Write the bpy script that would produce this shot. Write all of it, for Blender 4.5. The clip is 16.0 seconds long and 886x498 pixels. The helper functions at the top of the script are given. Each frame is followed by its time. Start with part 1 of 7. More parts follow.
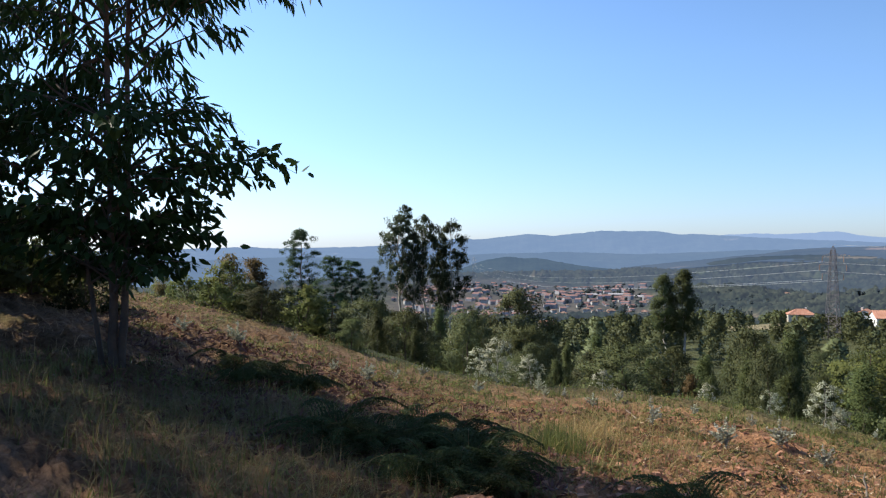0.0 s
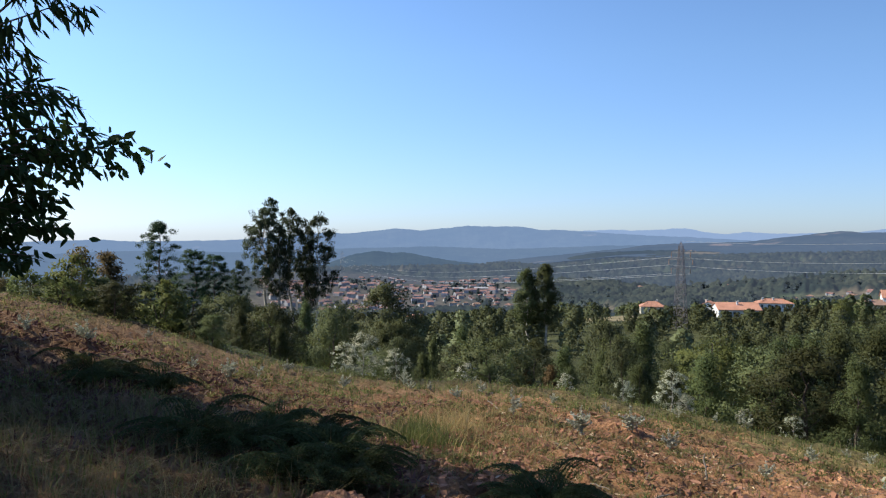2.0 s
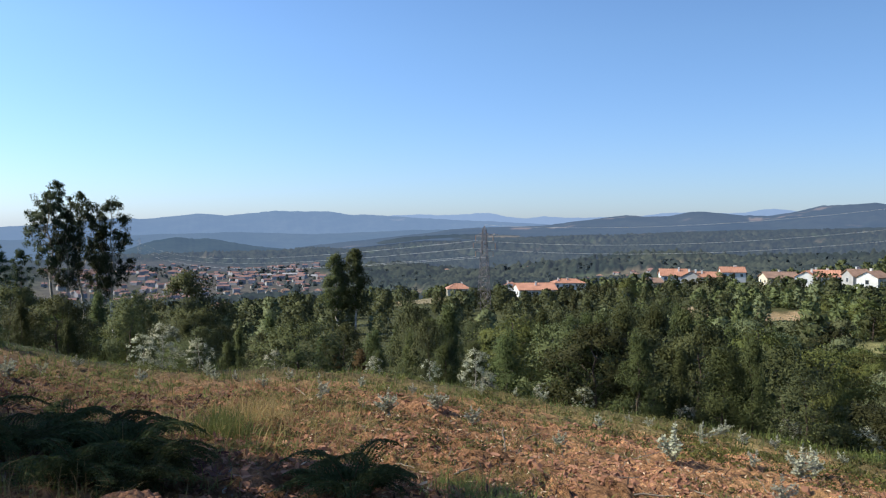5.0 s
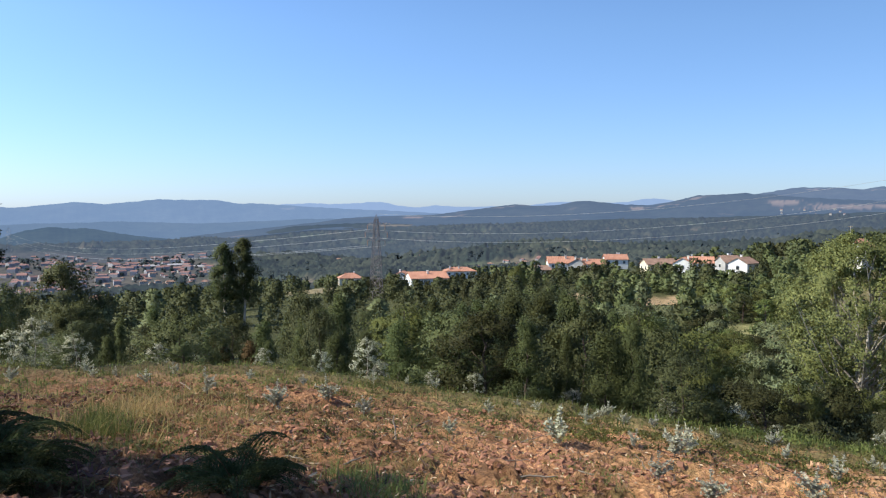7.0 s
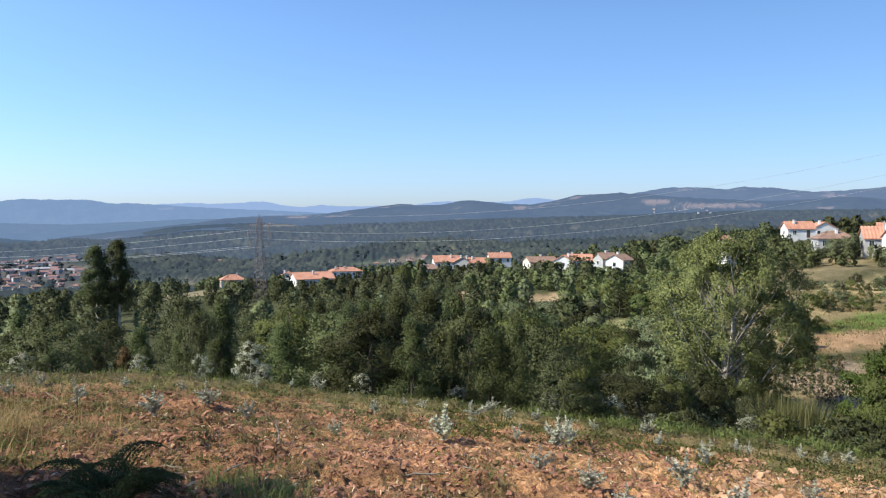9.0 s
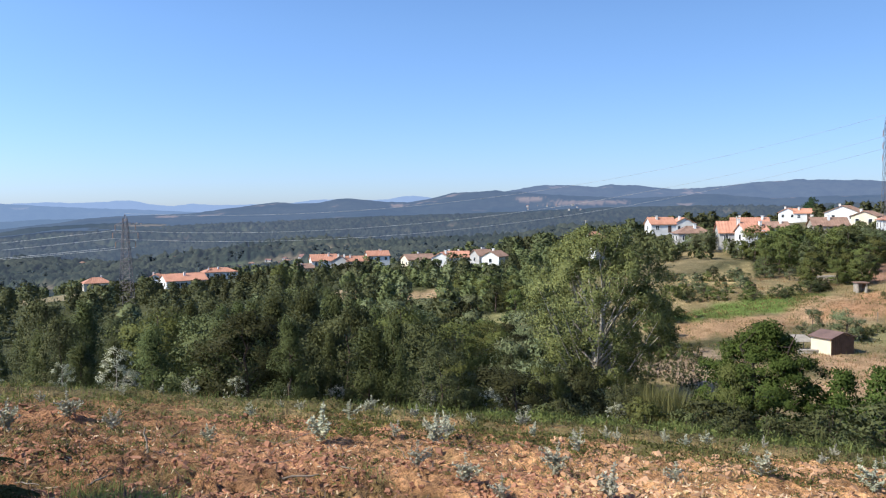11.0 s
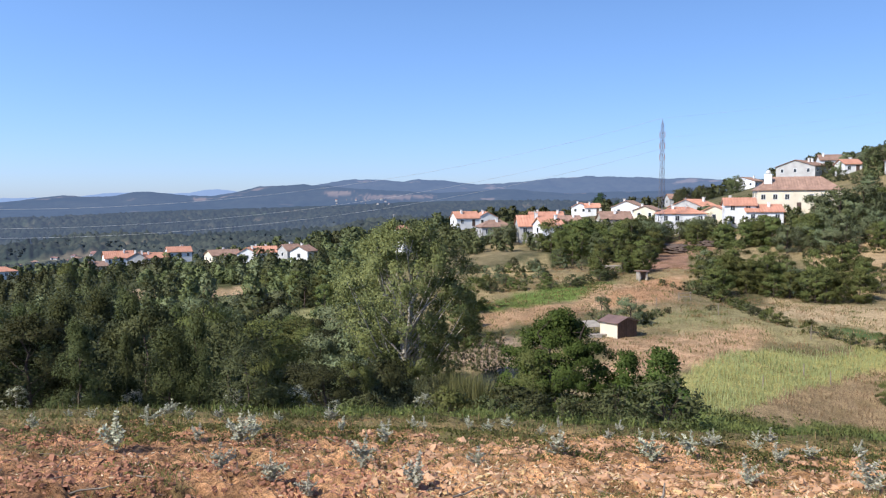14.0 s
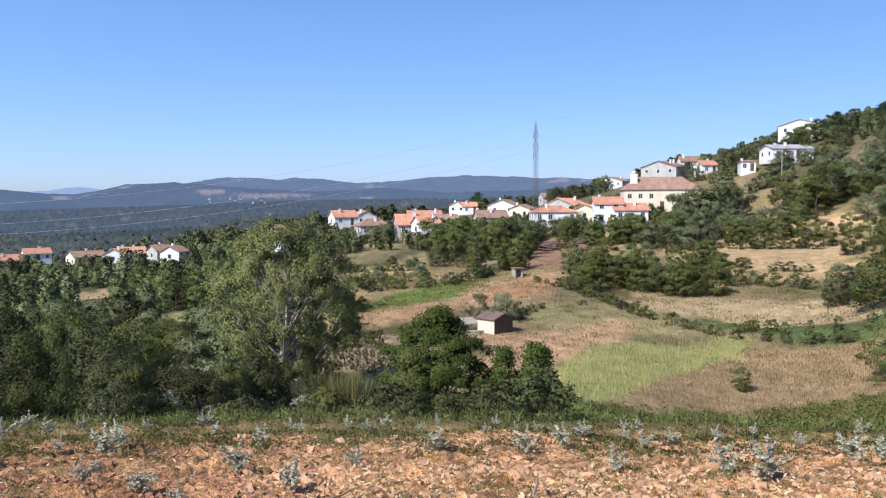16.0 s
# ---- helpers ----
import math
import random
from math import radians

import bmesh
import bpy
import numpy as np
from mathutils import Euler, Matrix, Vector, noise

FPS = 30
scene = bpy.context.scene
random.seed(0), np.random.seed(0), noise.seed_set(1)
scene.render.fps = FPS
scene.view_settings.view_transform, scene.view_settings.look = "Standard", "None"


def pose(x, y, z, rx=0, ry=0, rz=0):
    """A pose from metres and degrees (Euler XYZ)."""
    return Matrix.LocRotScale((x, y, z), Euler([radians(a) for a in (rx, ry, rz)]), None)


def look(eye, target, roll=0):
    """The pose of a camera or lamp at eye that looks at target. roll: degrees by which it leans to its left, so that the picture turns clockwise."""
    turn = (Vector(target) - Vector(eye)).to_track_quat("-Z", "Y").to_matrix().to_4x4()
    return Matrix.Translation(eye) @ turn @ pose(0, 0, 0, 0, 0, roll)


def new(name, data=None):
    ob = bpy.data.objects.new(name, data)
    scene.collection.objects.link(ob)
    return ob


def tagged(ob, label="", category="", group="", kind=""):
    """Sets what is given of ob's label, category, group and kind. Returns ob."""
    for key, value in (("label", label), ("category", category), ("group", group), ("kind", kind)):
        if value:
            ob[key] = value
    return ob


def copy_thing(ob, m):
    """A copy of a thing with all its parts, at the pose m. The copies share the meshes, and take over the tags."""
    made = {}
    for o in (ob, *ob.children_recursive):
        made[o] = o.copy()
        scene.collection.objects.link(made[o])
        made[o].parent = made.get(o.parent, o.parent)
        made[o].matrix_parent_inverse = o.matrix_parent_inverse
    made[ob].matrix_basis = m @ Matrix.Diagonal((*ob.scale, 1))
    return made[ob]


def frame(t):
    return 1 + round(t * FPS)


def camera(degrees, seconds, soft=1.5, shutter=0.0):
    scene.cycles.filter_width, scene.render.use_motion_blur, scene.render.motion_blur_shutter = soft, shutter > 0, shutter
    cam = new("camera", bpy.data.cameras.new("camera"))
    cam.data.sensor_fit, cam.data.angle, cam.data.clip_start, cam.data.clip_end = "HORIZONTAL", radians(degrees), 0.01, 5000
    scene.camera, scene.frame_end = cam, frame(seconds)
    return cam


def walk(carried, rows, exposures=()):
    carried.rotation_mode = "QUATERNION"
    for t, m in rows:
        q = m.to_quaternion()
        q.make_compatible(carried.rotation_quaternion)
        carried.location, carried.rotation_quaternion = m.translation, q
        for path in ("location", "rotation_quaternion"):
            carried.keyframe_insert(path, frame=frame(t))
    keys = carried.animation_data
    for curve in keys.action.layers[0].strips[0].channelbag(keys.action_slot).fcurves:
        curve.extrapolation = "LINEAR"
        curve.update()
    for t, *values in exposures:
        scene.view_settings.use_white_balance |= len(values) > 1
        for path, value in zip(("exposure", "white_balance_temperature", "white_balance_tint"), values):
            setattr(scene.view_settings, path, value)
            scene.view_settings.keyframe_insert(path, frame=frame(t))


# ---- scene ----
EXPOSURES = [(0.0, 0.56, 6750, 5), (1.5, 0.47, 6700, 5), (4.0, 0.38, 6620, 3), (7.5, 0.57, 6580, 5), (9.0, 0.6, 6500, 5), (12.5, 0.55, 6320, 9), (16.0, 0.53, 6200, 11)]
cam = camera(57.74, 16.0, soft=1.2)
walk(cam, [
    (0.0, pose(-0.014, 0.250, 1.620, 89.60, 0.02, 2.80)),
    (0.5, pose(-0.004, 0.250, 1.620, 89.54, -0.11, 0.53)),
    (1.0, pose(0.007, 0.250, 1.620, 89.44, -0.24, -1.95)),
    (1.5, pose(0.017, 0.249, 1.620, 89.33, -0.36, -4.15)),
    (2.0, pose(0.028, 0.248, 1.620, 89.22, -0.34, -6.58)),
    (2.5, pose(0.037, 0.247, 1.620, 89.12, -0.34, -8.84)),
    (3.0, pose(0.048, 0.245, 1.620, 88.98, -0.23, -11.22)),
    (3.5, pose(0.057, 0.243, 1.620, 88.83, -0.17, -13.42)),
    (4.0, pose(0.067, 0.241, 1.620, 88.63, -0.18, -15.81)),
    (4.5, pose(0.076, 0.238, 1.620, 88.43, -0.14, -17.93)),
    (5.0, pose(0.085, 0.235, 1.620, 88.19, -0.08, -20.12)),
    (7.5, pose(0.124, 0.217, 1.620, 87.35, -0.09, -29.74)),
    (8.0, pose(0.132, 0.213, 1.620, 87.35, -0.08, -31.76)),
    (8.5, pose(0.139, 0.208, 1.620, 87.37, 0.01, -33.73)),
    (9.0, pose(0.147, 0.202, 1.620, 87.38, 0.09, -35.92)),
    (11.5, pose(0.183, 0.170, 1.620, 87.11, 0.42, -46.92)),
    (12.0, pose(0.190, 0.163, 1.620, 87.02, 0.39, -49.26)),
    (12.5, pose(0.196, 0.155, 1.620, 86.93, 0.42, -51.41)),
    (13.0, pose(0.202, 0.147, 1.620, 86.85, 0.37, -53.73)),
    (13.5, pose(0.208, 0.139, 1.620, 86.77, 0.33, -55.89)),
    (14.0, pose(0.213, 0.131, 1.620, 86.70, 0.30, -58.17)),
    (14.5, pose(0.218, 0.123, 1.620, 86.67, 0.29, -60.28)),
    (15.0, pose(0.223, 0.114, 1.620, 86.63, 0.28, -62.55)),
    (15.5, pose(0.227, 0.106, 1.620, 86.59, 0.27, -64.62)),
    (16.0, pose(0.230, 0.097, 1.620, 86.57, 0.28, -66.80)),
], exposures=EXPOSURES)

# ---------------------------------------------------------------- world and sun
SUN_AZ, SUN_EL = -70.0, 42.0     # degrees; azimuth clockwise from +y
world = bpy.data.worlds.new("sky")
scene.world = world
world.use_nodes = True
wn = world.node_tree.nodes
sky = wn.new("ShaderNodeTexSky")
sky.sky_type = "NISHITA"
sky.sun_disc = False
sky.sun_elevation = radians(SUN_EL)
sky.sun_rotation = radians(SUN_AZ)
sky.altitude = 200
sky.air_density, sky.dust_density, sky.ozone_density = 1.0, 0.45, 4.0
wn["Background"].inputs["Strength"].default_value = 0.108
tint = wn.new("ShaderNodeMix")
tint.data_type, tint.blend_type = "RGBA", "MULTIPLY"
tint.inputs[0].default_value = 1.0
tint.inputs[7].default_value = (0.84, 0.98, 1.20, 1)
sky_dir = wn.new("ShaderNodeTexCoord")
sky_up = wn.new("ShaderNodeSeparateXYZ")
world.node_tree.links.new(sky_dir.outputs["Generated"], sky_up.inputs[0])
clear_air = wn.new("ShaderNodeMix")          # bluer towards the horizon than the model's white haze
clear_air.data_type = "RGBA"
clear_air.inputs[6].default_value, clear_air.inputs[7].default_value = (0.69, 0.80, 1.18, 1), (0.86, 0.965, 1.18, 1)
climb = wn.new("ShaderNodeMapRange")
climb.inputs[1].default_value, climb.inputs[2].default_value = 0.0, 0.22
world.node_tree.links.new(sky_up.outputs["Z"], climb.inputs[0])
world.node_tree.links.new(climb.outputs[0], clear_air.inputs[0])
sunward = wn.new("ShaderNodeVectorMath")      # the air is brighter on the sun's side
sunward.operation = "DOT_PRODUCT"
sunward.inputs[1].default_value = (math.sin(radians(SUN_AZ)), math.cos(radians(SUN_AZ)), 0)
world.node_tree.links.new(sky_dir.outputs["Generated"], sunward.inputs[0])
glow = wn.new("ShaderNodeMapRange")
glow.inputs[1].default_value, glow.inputs[2].default_value = -1.0, 1.0
glow.inputs[3].default_value, glow.inputs[4].default_value = 0.74, 1.5
world.node_tree.links.new(sunward.outputs["Value"], glow.inputs[0])
sun_side = wn.new("ShaderNodeVectorMath")
sun_side.operation = "SCALE"
world.node_tree.links.new(clear_air.outputs[2], sun_side.inputs[0])
world.node_tree.links.new(glow.outputs[0], sun_side.inputs["Scale"])
world.node_tree.links.new(sun_side.outputs[0], tint.inputs[7])
world.node_tree.links.new(sky.outputs[0], tint.inputs[6])
world.node_tree.links.new(tint.outputs[2], wn["Background"].inputs["Color"])

sun_data = bpy.data.lights.new("sun", "SUN")
sun_data.energy, sun_data.angle, sun_data.color = 5.0, radians(0.55), (1.0, 0.93, 0.82)
sun = new("sun", sun_data)
to_sun = Vector((math.sin(radians(SUN_AZ)) * math.cos(radians(SUN_EL)), math.cos(radians(SUN_AZ)) * math.cos(radians(SUN_EL)), math.sin(radians(SUN_EL))))
sun.matrix_world = look(to_sun * 100, (0, 0, 0))

# ---------------------------------------------------------------- materials
def nodes_of(name):
    m = bpy.data.materials.new(name)
    m.use_nodes = True
    t = m.node_tree
    return m, t, t.nodes["Principled BSDF"], t.nodes["Material Output"]


def add(t, kind, **sets):
    n = t.nodes.new(kind)
    for key, value in sets.items():
        n.inputs[key.replace("_", " ")].default_value = value
    return n


def mixer(t, fac, a, b, blend="MIX"):
    n = t.nodes.new("ShaderNodeMix")
    n.data_type, n.blend_type = "RGBA", blend
    for sock, value in ((n.inputs[0], fac), (n.inputs[6], a), (n.inputs[7], b)):
        if isinstance(value, bpy.types.NodeSocket):
            t.links.new(value, sock)
        elif isinstance(value, (int, float)):
            sock.default_value = value
        else:
            sock.default_value = (*value, 1)
    return n.outputs[2]


def fractal(t, scale, detail=5, rough=0.6, space="Object", squeeze=None):
    co = t.nodes.new("ShaderNodeTexCoord")
    n = add(t, "ShaderNodeTexNoise", Scale=scale, Detail=detail, Roughness=rough)
    t.links.new(co.outputs[space], n.inputs["Vector"])
    if squeeze:
        r = t.nodes.new("ShaderNodeMapRange")
        r.inputs[1].default_value, r.inputs[2].default_value = squeeze
        t.links.new(n.outputs["Fac"], r.inputs[0])
        return r.outputs[0]
    return n.outputs["Fac"]


def bumped(t, shader, height, strength, distance):
    b = add(t, "ShaderNodeBump", Strength=strength, Distance=distance)
    t.links.new(height, b.inputs["Height"])
    t.links.new(b.outputs[0], shader.inputs["Normal"])


def rough_mat(name, dark, light, scale=2.0, rough=0.85, bump=0.3, fine=30.0, metal=0.0, vary=0.0):
    """A worn surface: a broad stain and a fine grain between two colours."""
    m, t, p, out = nodes_of(name)
    broad = fractal(t, scale, squeeze=(0.3, 0.7))
    grain = fractal(t, fine, squeeze=(0.3, 0.7))
    col = mixer(t, broad, dark, light)
    col = mixer(t, grain, col, mixer(t, 0.35, col, dark))
    if vary:
        oi = t.nodes.new("ShaderNodeObjectInfo")
        hsv = t.nodes.new("ShaderNodeHueSaturation")
        r = t.nodes.new("ShaderNodeMapRange")
        r.inputs[3].default_value, r.inputs[4].default_value = 1 - vary, 1 + vary
        t.links.new(oi.outputs["Random"], r.inputs[0])
        t.links.new(r.outputs[0], hsv.inputs["Value"])
        t.links.new(col, hsv.inputs["Color"])
        col = hsv.outputs[0]
    t.links.new(col, p.inputs["Base Color"])
    p.inputs["Roughness"].default_value, p.inputs["Metallic"].default_value = rough, metal
    if bump:
        bumped(t, p, grain, bump, 0.02)
    return m


def leaf_mat(name, dark, light, through_light=0.35, rough=0.55, vary=0.25):
    """Leaves: each leaf takes its own tone; some light passes through them."""
    m, t, p, out = nodes_of(name)
    geo = t.nodes.new("ShaderNodeNewGeometry")
    oi = t.nodes.new("ShaderNodeObjectInfo")
    patch = fractal(t, 0.9, detail=2, squeeze=(0.3, 0.7))
    each = t.nodes.new("ShaderNodeMapRange")
    each.inputs[3].default_value, each.inputs[4].default_value = 0.2, 0.8
    t.links.new(geo.outputs["Random Per Island"], each.inputs[0])
    col = mixer(t, each.outputs[0], dark, light)
    col = mixer(t, patch, mixer(t, 0.35, col, dark), col)
    col = mixer(t, fractal(t, 0.11, detail=3, squeeze=(0.3, 0.7)), mixer(t, 0.4, col, dark), col)
    hsv = t.nodes.new("ShaderNodeHueSaturation")
    for out_min, out_max, sock in ((1 - vary, 1 + vary, "Value"), (0.475, 0.52, "Hue")):
        r = t.nodes.new("ShaderNodeMapRange")
        r.inputs[3].default_value, r.inputs[4].default_value = out_min, out_max
        t.links.new(oi.outputs["Random"], r.inputs[0])
        t.links.new(r.outputs[0], hsv.inputs[sock])
    t.links.new(col, hsv.inputs["Color"])
    t.links.new(hsv.outputs[0], p.inputs["Base Color"])
    p.inputs["Roughness"].default_value = rough
    p.inputs["Specular IOR Level"].default_value = 0.06
    tr = t.nodes.new("ShaderNodeBsdfTranslucent")
    t.links.new(hsv.outputs[0], tr.inputs["Color"])
    mx = t.nodes.new("ShaderNodeMixShader")
    mx.inputs[0].default_value = through_light
    t.links.new(p.outputs[0], mx.inputs[1])
    t.links.new(tr.outputs[0], mx.inputs[2])
    t.links.new(mx.outputs[0], out.inputs["Surface"])
    return m


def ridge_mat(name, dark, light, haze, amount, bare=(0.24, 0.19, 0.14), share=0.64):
    """Far mountains: wooded slopes with clearings; the blue haze before them is mixed in as emission."""
    m, t, p, out = nodes_of(name)
    co = t.nodes.new("ShaderNodeTexCoord")
    flat = t.nodes.new("ShaderNodeMapping")
    flat.inputs["Scale"].default_value = (1, 1, 3.0)
    t.links.new(co.outputs["Object"], flat.inputs["Vector"])

    def tone(scale, low, high, detail=6):
        n = add(t, "ShaderNodeTexNoise", Scale=scale, Detail=detail, Roughness=0.62)
        t.links.new(flat.outputs[0], n.inputs["Vector"])
        r = t.nodes.new("ShaderNodeMapRange")
        r.inputs[1].default_value, r.inputs[2].default_value = low, high
        t.links.new(n.outputs["Fac"], r.inputs[0])
        return r.outputs[0]
    col = mixer(t, tone(0.004, 0.35, 0.65, 8), dark, light)
    col = mixer(t, tone(0.03, 0.3, 0.7), mixer(t, 0.55, col, (0, 0, 0)), col)
    col = mixer(t, tone(0.0045, share, share + 0.05), col, bare)
    dug = t.nodes.new("ShaderNodeAttribute")
    dug.attribute_name = "bare"
    col = mixer(t, dug.outputs["Fac"], col, (bare[0] * 1.2, bare[1] * 1.15, bare[2] * 1.1))
    t.links.new(col, p.inputs["Base Color"])
    p.inputs["Roughness"].default_value = 1.0
    p.inputs["Specular IOR Level"].default_value = 0.0
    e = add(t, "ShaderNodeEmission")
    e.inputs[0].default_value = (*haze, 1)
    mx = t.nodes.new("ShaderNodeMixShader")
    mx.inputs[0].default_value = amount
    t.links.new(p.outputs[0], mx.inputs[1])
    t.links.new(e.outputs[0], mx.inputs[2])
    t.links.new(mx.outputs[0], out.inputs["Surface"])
    return m


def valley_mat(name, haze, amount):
    """The wooded valley floor a kilometre off: woods and fields by a vertex attribute, thin haze mixed in as emission.
    """
    m, t, p, out = nodes_of(name)
    at = t.nodes.new("ShaderNodeAttribute")
    at.attribute_name = "cover"
    col = mixer(t, 1.0, at.outputs["Color"], mixer(t, fractal(t, 0.12, detail=6, squeeze=(0.3, 0.7)), (0.55, 0.58, 0.6), (1.4, 1.4, 1.35)), "MULTIPLY")
    t.links.new(col, p.inputs["Base Color"])
    p.inputs["Roughness"].default_value = 1.0
    p.inputs["Specular IOR Level"].default_value = 0.0
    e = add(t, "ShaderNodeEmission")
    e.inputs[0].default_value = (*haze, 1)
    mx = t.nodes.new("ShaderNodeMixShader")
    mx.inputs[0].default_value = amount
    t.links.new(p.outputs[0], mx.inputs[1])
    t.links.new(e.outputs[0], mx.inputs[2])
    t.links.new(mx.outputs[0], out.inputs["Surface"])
    return m


def ground_mat():
    """Soil, litter, dry and green cover: the sort of cover is a vertex attribute, the grain is noise."""
    m, t, p, out = nodes_of("ground")
    at = t.nodes.new("ShaderNodeAttribute")
    at.attribute_name = "cover"
    fine = fractal(t, 9.0, detail=8, rough=0.7, squeeze=(0.3, 0.7))
    mid = fractal(t, 0.55, detail=6, squeeze=(0.35, 0.65))
    broad = fractal(t, 0.02, detail=7, squeeze=(0.35, 0.65))
    col = mixer(t, 1.0, at.outputs["Color"], mixer(t, fine, (0.36, 0.32, 0.30), (1.45, 1.45, 1.45)), "MULTIPLY")
    col = mixer(t, 1.0, col, mixer(t, mid, (0.75, 0.76, 0.72), (1.2, 1.18, 1.2)), "MULTIPLY")
    col = mixer(t, 1.0, col, mixer(t, broad, (0.7, 0.74, 0.75), (1.25, 1.22, 1.15)), "MULTIPLY")
    t.links.new(col, p.inputs["Base Color"])
    p.inputs["Roughness"].default_value = 0.95
    p.inputs["Specular IOR Level"].default_value = 0.1
    crumb = add(t, "ShaderNodeTexVoronoi", Scale=7.0, Randomness=1.0)
    warp = t.nodes.new("ShaderNodeTexCoord")
    t.links.new(warp.outputs["Object"], crumb.inputs["Vector"])
    rough_soil = mixer(t, 0.5, fine, crumb.outputs["Distance"])
    bumped(t, p, rough_soil, 1.0, 0.14)
    return m


